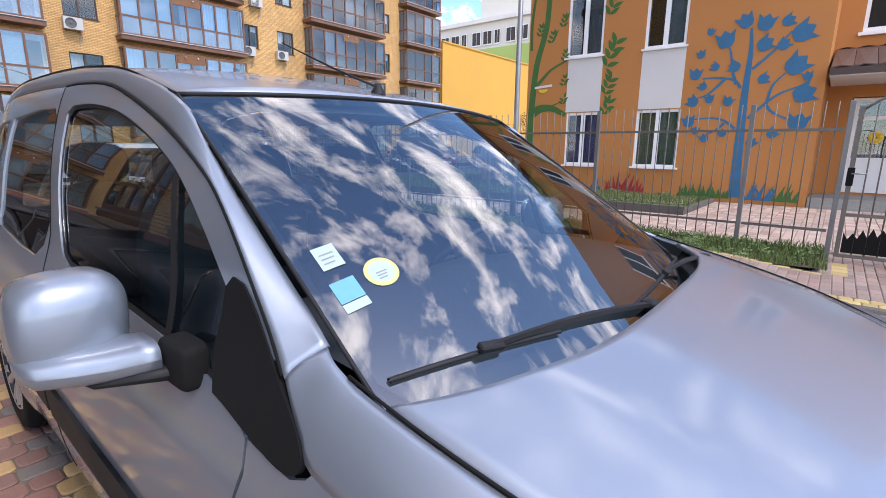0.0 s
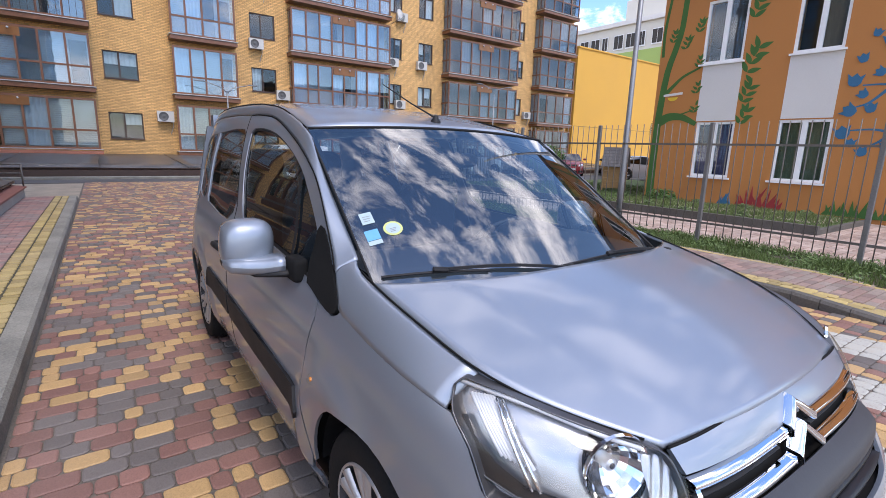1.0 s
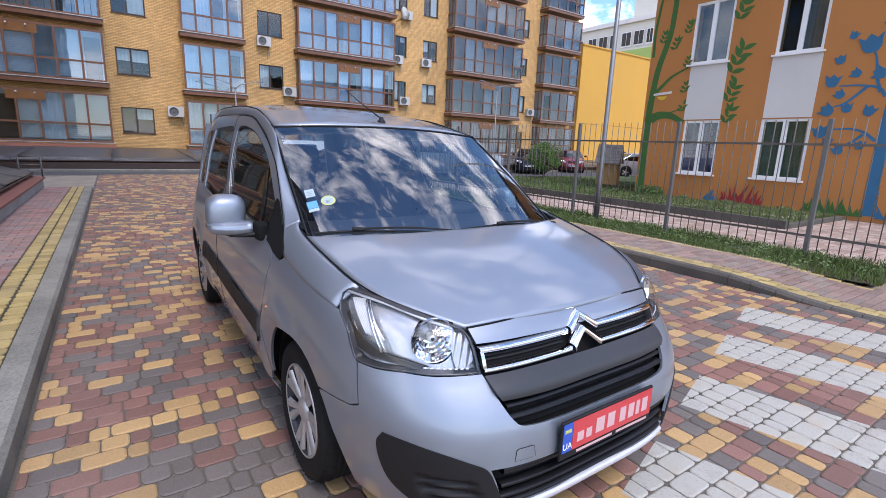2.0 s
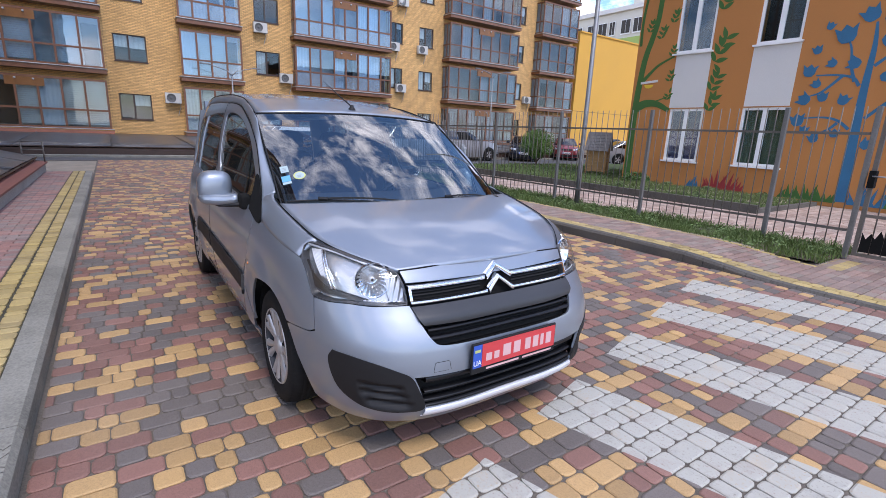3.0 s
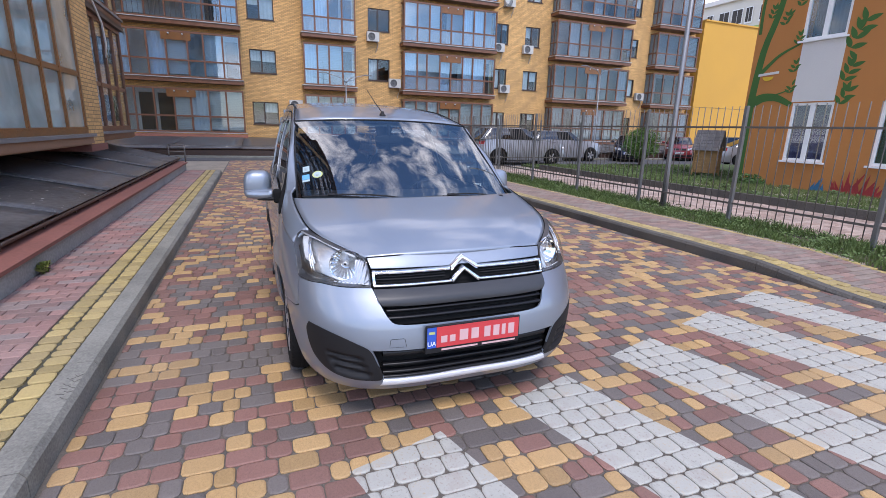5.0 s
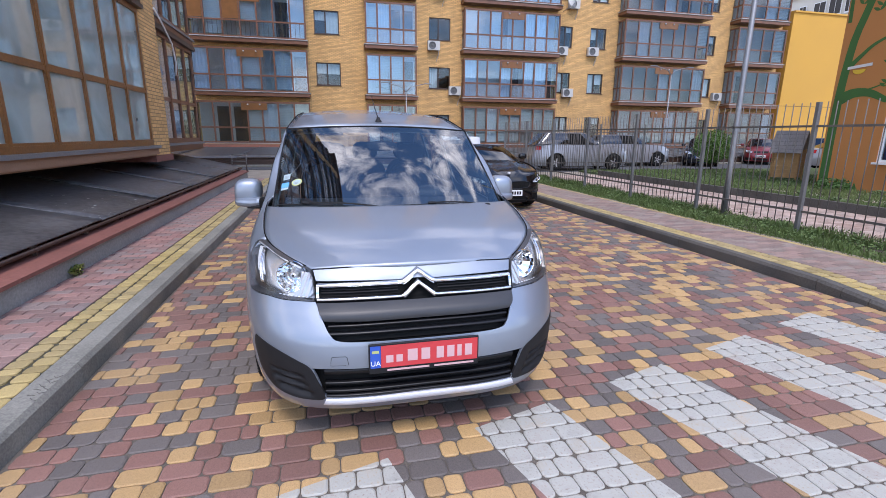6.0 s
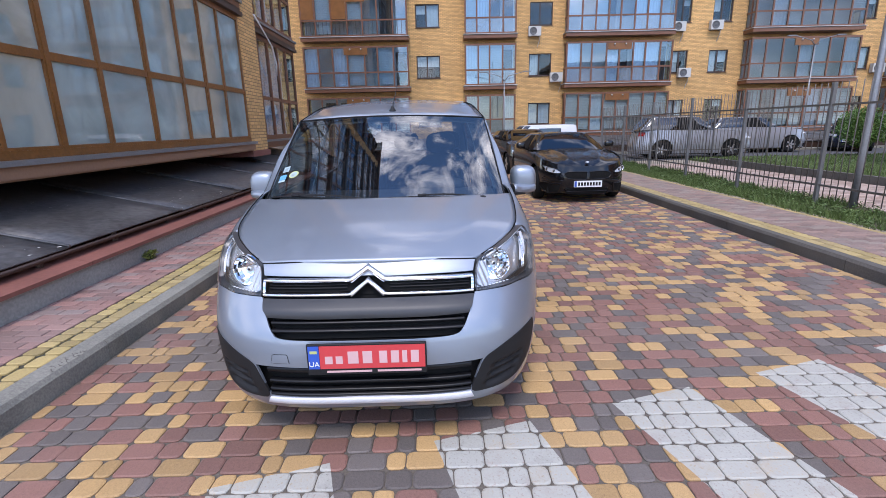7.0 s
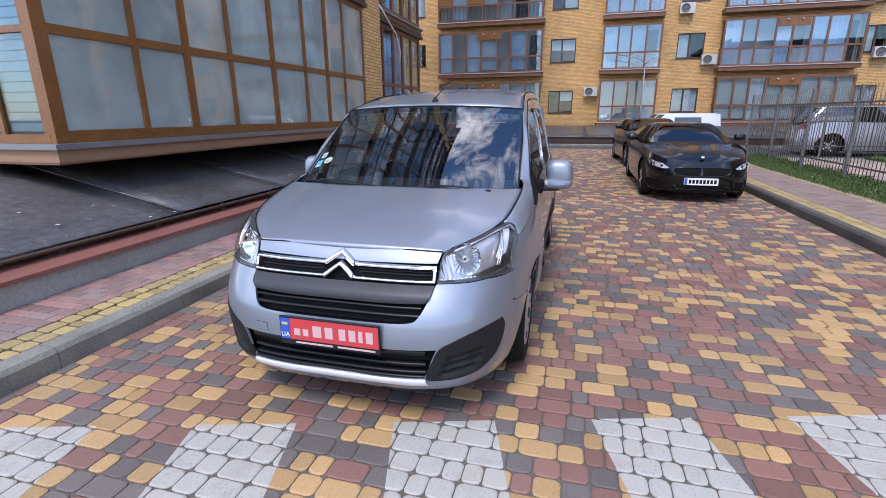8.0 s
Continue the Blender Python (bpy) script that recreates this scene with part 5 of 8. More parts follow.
# cabin
def seat(x, y):
    sc = part("seat", superform("seat", (x, y, 0.58), (0.26, 0.24, 0.10), 3.2), M["seat"], van, "dark cloth seat")
    part("backrest", superform("backrest", (x - 0.29, y, 0.92), (0.075, 0.235, 0.33), 3.2), M["seat"], sc)
    part("head_restraint", superform("head_restraint", (x - 0.33, y, 1.335), (0.05, 0.135, 0.095), 3), M["seat"], sc)
    part("restraint_post", tube(tube(bmesh.new(), [(x - 0.33, y - 0.05, 1.2), (x - 0.33, y - 0.05, 1.3)], 0.007, 6), [(x - 0.33, y + 0.05, 1.2), (x - 0.33, y + 0.05, 1.3)], 0.007, 6), M["satin"], sc)


for x, ys in ((0.35, (-0.37, 0.37)), (-0.50, (-0.45, 0.0, 0.45))):
    for y in ys:
        seat(x, y)
rows = []
for t in range(-10, 11):
    y = 0.71 * t / 10
    rows.append([Vector((x - 0.05 * (t / 10) ** 2, y, z)) for x, z in ((1.64, 0.90), (1.60, 1.03), (1.35, 1.05), (1.10, 1.055), (0.95, 1.03), (0.90, 0.92), (0.95, 0.62))])
dash = part("dashboard", grid_surface("dashboard", rows), M["dash"], van, "dark dashboard")
part("instrument_hood", superform("instrument_hood", (1.02, 0.37, 1.07), (0.10, 0.17, 0.05), 2.5), M["dash"], dash)
ring = bmesh.new()
c, ax = Vector((0.80, 0.37, 0.98)), Vector((-0.72, 0, 0.69))
qq = ax.to_track_quat("Z", "Y")
tube(ring, [c + qq @ Vector((0.185 * math.cos(2 * math.pi * k / 28), 0.185 * math.sin(2 * math.pi * k / 28), 0)) for k in range(29)], 0.014, 8, cap=False)
sw = part("steering_wheel", ring, M["dash"], van, "dark steering wheel")
part("wheel_boss", superform("wheel_boss", tuple(c), (0.045, 0.07, 0.05), 2.5), M["dash"], sw)
part("wheel_spoke", tube(tube(bmesh.new(), [c + qq @ Vector((-0.18, 0, 0)), c + qq @ Vector((0.18, 0, 0))], 0.014, 6), [c, c + qq @ Vector((0, -0.18, 0))], 0.014, 6), M["dash"], sw)
rv = screen(0.0, 0.86, -0.05)
rm = part("rear_view_mirror", superform("rear_view_mirror", tuple(rv + Vector((-0.03, 0, -0.04))), (0.022, 0.115, 0.036), 3), M["black_plastic"], van, "interior mirror")
part("mirror_stalk", tube(bmesh.new(), [rv + Vector((-0.02, 0, -0.03)), screen(0.0, 0.93, -0.008)], 0.013, 8), M["black_plastic"], rm)


# ---------------------------------------------------------------- ground, road and pavements
def flat_panel(name, outline, holes, place, t, step=3.0):
    """An upright or level slab with cut-outs; place maps 2D to 3D, t is its thickness vector."""
    loops = [list(outline)] + [list(h) for h in holes]
    pts, edges = [], []
    for lp in loops:
        s = len(pts)
        pts += lp
        edges += [(s + i, s + (i + 1) % len(lp)) for i in range(len(lp))]
    vs, _, fs, *_ = delaunay_2d_cdt([Vector(p) for p in pts], edges, [], 0, 1e-6)
    keep = []
    for f in fs:
        c = (sum(vs[i][0] for i in f) / 3, sum(vs[i][1] for i in f) / 3)
        if inside(c, loops[0]) and not any(inside(c, h) for h in loops[1:]):
            keep.append(tuple(f))
    k = len(vs)
    t = Vector(t)
    a = [place(*v) for v in vs]
    verts = a + [p + t for p in a]
    faces = keep + [tuple(i + k for i in f[::-1]) for f in keep]
    count = {}
    for f in keep:
        for i in range(3):
            e = (f[i], f[(i + 1) % 3])
            count[e] = 1
    for (i, j) in count:
        if (j, i) not in count:
            faces.append((j, i, i + k, j + k))
    me = raw_mesh(name, verts, faces)
    bm = bmesh.new()
    bm.from_mesh(me)
    bmesh.ops.recalc_face_normals(bm, faces=bm.faces)
    bm.to_mesh(me)
    bm.free()
    return me


solid("ground", raw_mesh("ground", [(-400, -300, -0.02), (200, -300, -0.02), (200, 400, -0.02), (-400, 400, -0.02)], [(0, 1, 2, 3)]), M["joint"], "grey sandy ground under and beyond the paving", "ground", "structure")
KERB_L, KERB_R = -0.46, 5.85          # road edges
FLAT = 0.13                           # pavement height


def ramp(x):
    """Height of the right-hand pavement, which sinks to the crossing."""
    t = min(1.0, max(0.0, (x - 0.7) / 1.5))
    return FLAT - 0.105 * t * t * (3 - 2 * t)


def stone_verts(x0, x1, y0, y1, z, drop=0.02, gap=0.0019, r=0.027, crown=0.0042, wear=0.0016, kind=0):
    """A tumbled paver: rounded, unevenly worn corners and a softened top edge."""
    x0, x1, y0, y1 = x0 + gap, x1 - gap, y0 + gap, y1 - gap
    r = min(r, (x1 - x0) * 0.32, (y1 - y0) * 0.32)
    cx, cy = (x0 + x1) / 2, (y0 + y1) / 2

    def chance(i):
        return (math.sin(x0 * 127.1 + y0 * 311.7 + i * 74.7 + kind * 19.3) * 43758.5) % 1.0
    ra, rb, rc, rd = (r * (0.6 + 0.5 * chance(i)) for i in range(4))
    f = 0.3
    ring = [(x0 + ra, y0), (x1 - rb, y0), (x1 - rb * f, y0 + rb * f), (x1, y0 + rb), (x1, y1 - rc), (x1 - rc * f, y1 - rc * f), (x1 - rc, y1), (x0 + rd, y1), (x0 + rd * f, y1 - rd * f), (x0, y1 - rd), (x0, y0 + ra), (x0 + ra * f, y0 + ra * f)]
    ring = [(x + (1 if x < cx else -1) * wear * chance(i + 5), y + (1 if y < cy else -1) * wear * chance(i + 31)) for i, (x, y) in enumerate(ring)]
    e = 0.0075
    top = [(x + (e if x < cx else -e), y + (e if y < cy else -e), z) for x, y in ring]
    mid = [(x, y, z - crown) for x, y in ring]
    low = [(x, y, z - drop) for x, y in ring]
    return top + mid + low


STONE_FACES = [tuple(range(12))] + [(12 + i, 12 + (i + 1) % 12, (i + 1) % 12, i) for i in range(12)] + [(24 + i, 24 + (i + 1) % 12, 12 + (i + 1) % 12, 12 + i) for i in range(12)]


class Paving:
    """Collects stones; those in the near stretch become single pieces, the rest one joined mesh."""

    def __init__(self, near=None):
        self.v, self.f, self.near, self.single = [], [], near, []

    def add(self, x0, x1, y0, y1, z, **kw):
        if self.near and self.near(0.5 * (x0 + x1), 0.5 * (y0 + y1)) and len(self.single) < 300:
            self.single.append((x0, x1, y0, y1, z, kw))
            return
        s = len(self.v)
        self.v += stone_verts(x0, x1, y0, y1, z, **kw)
        self.f += [tuple(i + s for i in f) for f in STONE_FACES]

    def finish(self, name, piece, parent, joined, single, label):
        ob = part(name, raw_mesh(name, self.v, self.f), joined, parent, label)
        ob["kind"] = "stuff"
        shared = {}
        for x0, x1, y0, y1, z, kw in self.single:
            key = (round(x1 - x0, 3), round(y1 - y0, 3), int((x0 * 37 + y0 * 91) % 5))
            if key not in shared:
                a, b = key[0] / 2, key[1] / 2
                shared[key] = raw_mesh(piece, stone_verts(-a, a, -b, b, 0, kind=key[2], **kw), STONE_FACES)
                shared[key].materials.append(single)
            part(piece, shared[key], None, parent, "", ((x0 + x1) / 2, (y0 + y1) / 2, z))


def run(rng, a, b, sizes):
    """Random stone lengths that fill the way from a to b."""
    out, p = [], a - rng.random() * 0.06
    while p < b - 0.03:
        w = rng.choice(sizes)
        out.append((max(p, a), min(p + w, b)))
        p += w
    return [s for s in out if s[1] - s[0] > 0.03]


def build_paving():
    rng = rand(4)
    road = thing("road", "red, grey and yellow tumbled block paving with a white zebra crossing", "road", kind="structure")
    part("bed", boxes((-17.45, 7.02, KERB_L - 0.02, KERB_R + 0.26, -0.019, -0.0085)), M["road_joint"], road)
    pv = Paving(lambda x, y: 2.60 < x < 3.56 and -0.3 < y < 4.6)
    x = 7.0
    while x > -17.4:
        for a, b in run(rng, KERB_L + 0.02, KERB_R - 0.02 + (0.25 if x > 1.4 else 0), (0.09, 0.12, 0.12, 0.18, 0.18)):
            dz = rng.uniform(-0.0015, 0.0015)
            pv.add(x - 0.12, x, a, b, dz)
        x -= 0.12
    pv.finish("road_stones", "paver", road, M["paver_joined"], M["paver_piece"], "mixed tumbled pavers")

    left = thing("pavement_left", "red brick-shaped paving with a yellow edge band beside the kerb", "pavement", kind="structure")
    part("bed", boxes((-11.5, 8, -1.43, KERB_L - 0.15, -0.02, FLAT - 0.012)), M["moss_joint"], left)
    pv = Paving(lambda x, y: 0.2 < x < 3.2 and y > -1.0)
    for k, (ya, yb) in enumerate(((-0.745, -0.615), (-0.88, -0.75))):
        for a, b in run(rng, -11.45, 7.9, (0.085, 0.10, 0.12, 0.12, 0.16)):
            pv.add(a, b, ya, yb, FLAT + rng.uniform(-0.003, 0.003), gap=0.0055)
    pv.finish("edge_stones", "edge_paver", left, M["yellow_paver"], M["yellow_piece"], "yellow edge pavers")
    pv = Paving(lambda x, y: 0.6 < x < 2.6)
    x, row = 7.9, 0
    while x > -11.45:
        y = -0.885 + (0.1 if row % 2 else 0)
        while y > -1.43:
            a, b = max(y - 0.2, -1.43), min(y, -0.885)
            if b - a > 0.03:
                pv.add(x - 0.1, x, a, b, FLAT + rng.uniform(-0.001, 0.001), gap=0.0022, r=0.006)
            y -= 0.2
        x -= 0.1
        row += 1
    pv.finish("walk_stones", "walk_paver", left, M["walk_paver"], M["walk_piece"], "worn red walk pavers")

    right = thing("pavement_right", "red paving with yellow edge band that dips at the crossing", "pavement", kind="structure")
    rows = [[Vector((x, y, ramp(x) - 0.012)) for x in np.arange(-14, 9, 0.25)] for y in (KERB_R + 0.1, 7.3)]
    part("bed", grid_surface("bed", rows), M["joint"], right)
    pv = Paving()
    for ya, yb in ((5.975, 6.10), (6.105, 6.23), (7.10, 7.19)):
        for a, b in run(rng, -14, 8.5, (0.12, 0.18)):
            if yb < 7 or a < 1.9:
                pv.add(a, b, ya, yb, ramp((a + b) / 2), gap=0.002)
    for i in range(4):
        pv.add(1.95 + 0.0, 2.25, 7.2 + i * 0.2, 7.4 + i * 0.2, ramp(2.1), gap=0.003)
    pv.finish("edge_stones", "edge_paver", right, M["yellow_paver"], M["yellow_piece"], "yellow edge pavers")
    pv = Paving()
    x, row = 8.5, 0
    while x > -14:
        y = 6.235 + (0.1 if row % 2 else 0) - 0.1
        top = 7.10 if x < 1.95 else 8.6
        while y < top:
            a, b = max(y, 6.235), min(y + 0.2, top)
            if b - a > 0.03:
                pv.add(x - 0.1, x, a, b, ramp(x - 0.05), gap=0.0022, r=0.006)
            y += 0.2
        x -= 0.1
        row += 1
    pv.finish("walk_stones", "walk_paver", right, M["brown_walk"], M["walk_piece"], "worn brownish walk pavers")

    yard = thing("yard_paving", "pale pinkish block paving inside the fence", "pavement", kind="structure")
    pv = Paving()
    x, row = 8.0, 0
    part("bed", boxes((-13.8, 9, 8.6, 14.7, -0.02, 0.05)), M["joint"], yard)
    while x > -12:
        y = 8.6 + (0.12 if row % 2 else 0)
        top = 11.2 if x < -0.4 else 14.7
        while y < top:
            if (x > -7 or y < 11):
                pv.add(x - 0.16, x, y, min(y + 0.24, top), 0.065, gap=0.004, r=0.01)
            y += 0.24
        x -= 0.16
        row += 1
    pv.finish("yard_stones", "yard_paver", yard, M["yard_paver"], M["yard_paver"], "pale pinkish yard pavers")


def kerb_line(name, label, pts_of, stones, mat="kerb"):
    k = thing(name, label, "kerb", kind="structure")
    for a, b in stones:
        part("kerb_stone", pts_of(a, b), M[mat], k)
    return k


def kerb_left(a, b):
    bm = bmesh.new()
    prof = [(KERB_L, -0.02), (KERB_L, FLAT - 0.03), (KERB_L - 0.022, FLAT), (KERB_L - 0.15, FLAT + 0.001), (KERB_L - 0.15, -0.02)]
    return extrude_outline([(a + 0.003, y, z) for y, z in prof], (b - a - 0.006, 0, 0), bm)


def kerb_right(a, b):
    bm = bmesh.new()
    ring = []
    for x in (a + 0.003, b - 0.003):
        h = ramp(x) + 0.001
        off = 0.28 * min(1.0, max(0.0, (x - 0.9) / 1.6))
        ring.append([bm.verts.new((x, KERB_R + o + off * 0, z)) for o, z in ((0.0, -0.02), (0.0, max(0.0, h - 0.03)), (0.02, h), (0.12, h), (0.12, -0.02))])
    for i in range(5):
        j = (i + 1) % 5
        bm.faces.new((ring[0][i], ring[0][j], ring[1][j], ring[1][i]))
    bm.faces.new(ring[0][::-1])
    bm.faces.new(ring[1])
    bmesh.ops.recalc_face_normals(bm, faces=bm.faces)
    return bm


kerb_line("kerb_left", "grey cast concrete kerb with a scratched face", kerb_left, [(-11.5 + i, -10.5 + i) for i in range(19)])
kerb_line("kerb_right", "dark weathered concrete kerb that dips at the crossing", kerb_right, [(-14 + i, -13 + i) for i in range(15)] + [(1 + 0.25 * i, 1.25 + 0.25 * i) for i in range(8)] + [(3 + i, 4 + i) for i in range(6)], "kerb_dirty")


kerb_marks = bmesh.new()
_r = rand(15)
for i in range(9):
    x, y = 1.66 + 0.03 * i, -0.505 - 0.03 * (i % 2)
    tube(kerb_marks, [(x, y - 0.02, FLAT + 0.001), (x + _r.uniform(-0.01, 0.03), y, FLAT + 0.0015), (x + _r.uniform(0.0, 0.04), y + 0.022, FLAT + 0.001)], 0.0022, 4)
solid("kerb_scratches", kerb_marks, M["kerb_dirty"], "dark scratched scribble on the grey kerb", "scratches", "stuff")


# ---------------------------------------------------------------- glazed balconies, windows, air conditioners
def framed(face):
    """Maps (along, outward, up) of a facade to the world."""
    kind, base = face
    if kind == "east":       # looks along +x, along = y
        return lambda u, w, z: (base + w, u, z)
    return lambda u, w, z: (-u, base + w, z)      # looks along +y, along = -x


def fbox(bm, face, u0, u1, w0, w1, z0, z1):
    f = framed(face)
    vs = [bm.verts.new(f(u, w, z)) for z in (z0, z1) for w in (w0, w1) for u in (u0, u1)]
    for q4 in ((0, 2, 3, 1), (4, 5, 7, 6), (0, 1, 5, 4), (2, 6, 7, 3), (0, 4, 6, 2), (1, 3, 7, 5)):
        bm.faces.new([vs[i] for i in q4])
    return bm


def fboxes(face, *rows):
    bm = bmesh.new()
    for r in rows:
        fbox(bm, face, *r)
    bmesh.ops.recalc_face_normals(bm, faces=bm.faces)
    return bm


M["flashing"] = surface("pale_metal_flashing", (0.45, 0.44, 0.42), 0.5, metal=0.3, grain=20, stain=2, vary=0.15, bump=0.05)
M["fascia"] = surface("pale_brown_fascia", (0.30, 0.165, 0.095), 0.7, grain=30, stain=1.2, vary=0.12, bump=0.1)


def balcony(parent, face, u0, u1, deep, z0, z1, marks, transom, frame, rng, fine=True, side=True, slab="brown_frame", blinds=0.3, pane="pane", profile=0.09, flash="white_pvc", low_pane=None, wide=0, slab_h=0.26, drapes=0.5):
    """A glazed balcony: slab, sill, posts, rails, single panes, and what hangs behind them."""
    f2 = profile / 2
    rails = [(u0, u1, deep - 0.07, deep, z0, z0 + 0.09), (u0, u1, deep - 0.07, deep, z1 - 0.10, z1), (u0, u1, deep - 0.065, deep - 0.005, transom - f2, transom + f2)]
    posts = [(u - f2, u + f2, deep - 0.075, deep + 0.004, z0 + 0.09, z1 - 0.10) for u in marks]
    if wide:
        posts += [(u - f2 * 1.75, u + f2 * 1.75, deep - 0.06, deep - 0.006, z0 + 0.09, z1 - 0.10) for u in marks[2:-1:wide]]
        rails += [(u0, u1, deep - 0.05, deep + 0.002, z0 + 0.091, z0 + 0.125), (u0 + 0.02, u1 - 0.02, deep - 0.055, deep - 0.012, transom + f2, transom + f2 + 0.03)]
    if wide:
        posts.append((u0 - 0.003, u0 + 0.14, deep - 0.14, deep + 0.006, z0 + 0.09, z1 - 0.10))
    if side:
        for us in (u0, u1):
            d = 0.0 if us == u0 else -0.07
            rails += [(us + d, us + d + 0.07, 0, deep - 0.075, z0, z0 + 0.09), (us + d, us + d + 0.07, 0, deep - 0.075, z1 - 0.1, z1), (us + d + 0.005, us + d + 0.065, 0, deep - 0.07, transom - f2, transom + f2)]
            posts.append((us + d, us + d + 0.07, deep * 0.5 - 0.03, deep * 0.5 + 0.03, z0 + 0.09, z1 - 0.1))
    b = part("balcony", fboxes(face, (u0 - 0.06, u1 + 0.06, 0, deep + 0.06, z0 - slab_h, z0 - 0.06)), M[slab], parent, "glazed balcony with brown frames")
    if fine:
        for r in rails:
            part("rail", fboxes(face, r), M[frame], b)
        for r in posts:
            part("post", fboxes(face, r), M[frame], b)
    else:
        part("framework", fboxes(face, *rails, *posts), M[frame], b)["kind"] = "stuff"
    part("sill_flashing", fboxes(face, (u0 - 0.10, u1 + 0.10, 0, deep + 0.11, z0 - (0.04 if flash == "white_pvc" else 0.058), z0 - 0.002)), M["flashing" if flash == "white_pvc" else flash], b, "pale metal flashing" if flash == "white_pvc" else "")
    part("back_wall", fboxes(face, (u0 + 0.08, u1 - 0.08, 0.012, 0.03, z0, z1)), M["plaster_room"], b)
    panes = []
    for a, c in zip(marks, marks[1:]):
        for lo, hi in ((z0 + 0.09, transom - f2), (transom + f2, z1 - 0.10)):
            panes.append((a + f2, c - f2, deep - 0.045, deep - 0.033, lo, hi))
    if side:
        for us in (u0 + 0.03, u1 - 0.04):
            for lo, hi in ((z0 + 0.09, transom - f2), (transom + f2, z1 - 0.10)):
                panes.append((us, us + 0.012, 0.02, deep * 0.5 - 0.03, lo, hi))
                panes.append((us, us + 0.012, deep * 0.5 + 0.03, deep - 0.075, lo, hi))
    if fine:
        for p in panes:
            low = low_pane and p[4] < transom - 0.3 and rng.random() < 0.85
            part("window_pane", fboxes(face, p), M["pane" if wide and p[1] - p[0] < 0.1 else low_pane if low else pane], b)
            if wide and p[1] - p[0] > 0.1:
                part("pane_bead", fboxes(face, (p[0], p[1], p[3], p[3] + 0.012, p[4], p[4] + 0.012)), M["flashing"], b)
    else:
        part("window_panes", fboxes(face, *panes), M[pane], b)["kind"] = "stuff"
    if wide:
        z = z0 + 0.12
        while z < z1 - 0.2:
            part("blind_slat", fboxes(face, (u0 + 0.075, u0 + 0.085, 0.05, deep - 0.15, z, z + 0.088)), M["grey_blind"], b)
            z += 0.10
    # curtains and blinds behind some of the panes, and near-black sheets painted as doorway shade
    for a, c in zip(marks, marks[1:]):
        r = rng.random()
        if r < blinds:
            bm = bmesh.new()
            k = int((z1 - z0 - 0.2) / 0.1)
            top = z0 + 0.1 if rng.random() < 0.7 else transom
            for i in range(k):
                z = z1 - 0.12 - i * 0.1
                if z - 0.08 > top:
                    fbox(bm, face, a + 0.05, c - 0.05, deep - 0.16, deep - 0.15, z - 0.085, z)
            part("blind", bm, M["blind"], b, "pale slatted blind")
        elif r < blinds + drapes:
            f = framed(face)
            rows2 = []
            for zz in (z0 + 0.12, z1 - 0.12):
                rows2.append([Vector(f(a + 0.04 + (c - a - 0.08) * i / 14, deep - 0.22 + 0.025 * math.sin(i * 1.9), zz)) for i in range(15)])
            part("curtain", grid_surface("curtain", rows2), M["curtain"], b, "thin white curtain")
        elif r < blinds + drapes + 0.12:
            part("doorway", fboxes(face, (a + 0.1, c - 0.1, 0.032, 0.045, z0 + 0.1, z0 + 2.2)), M["room_gloom"], b)
    return b


def window(parent, face, u0, u1, z0, z1, frame="dark_frame", split=0.5, deep=-0.12, rng=None, drape="curtain", share=0.4):
    t = 0.06
    m = u0 + (u1 - u0) * split
    w = part("window", fboxes(face, (u0, u1, deep, deep + 0.06, z0, z0 + t), (u0, u1, deep, deep + 0.06, z1 - t, z1), (u0, u0 + t, deep, deep + 0.06, z0 + t, z1 - t), (u1 - t, u1, deep, deep + 0.06, z0 + t, z1 - t), (m - t * 0.7, m + t * 0.7, deep, deep + 0.06, z0 + t, z1 - t)), M[frame], parent)
    for a, c in ((u0 + t, m - t * 0.7), (m + t * 0.7, u1 - t)):
        part("pane", fboxes(face, (a, c, deep + 0.02, deep + 0.032, z0 + t, z1 - t)), M["pane_school"], w)
        if rng and rng.random() < share:
            f = framed(face)
            top = z1 - t
            low = z0 + t if rng.random() < 0.5 else z0 + (z1 - z0) * rng.uniform(0.4, 0.75)
            rows2 = [[Vector(f(a + (c - a) * i / 10, deep - 0.10 + 0.02 * math.sin(i * 2.1), zz)) for i in range(11)] for zz in (low, top)]
            part("curtain", grid_surface("curtain", rows2), M[drape], w)
    part("sill", fboxes(face, (u0 - 0.04, u1 + 0.04, deep, 0.05, z0 - 0.04, z0 - 0.003)), M["white_pvc"] if frame == "white_pvc" else M[frame], w)
    return w


M["fan"] = surface("grey_fan_guard", (0.09, 0.09, 0.09), 0.6, vary=0.2, bump=0)


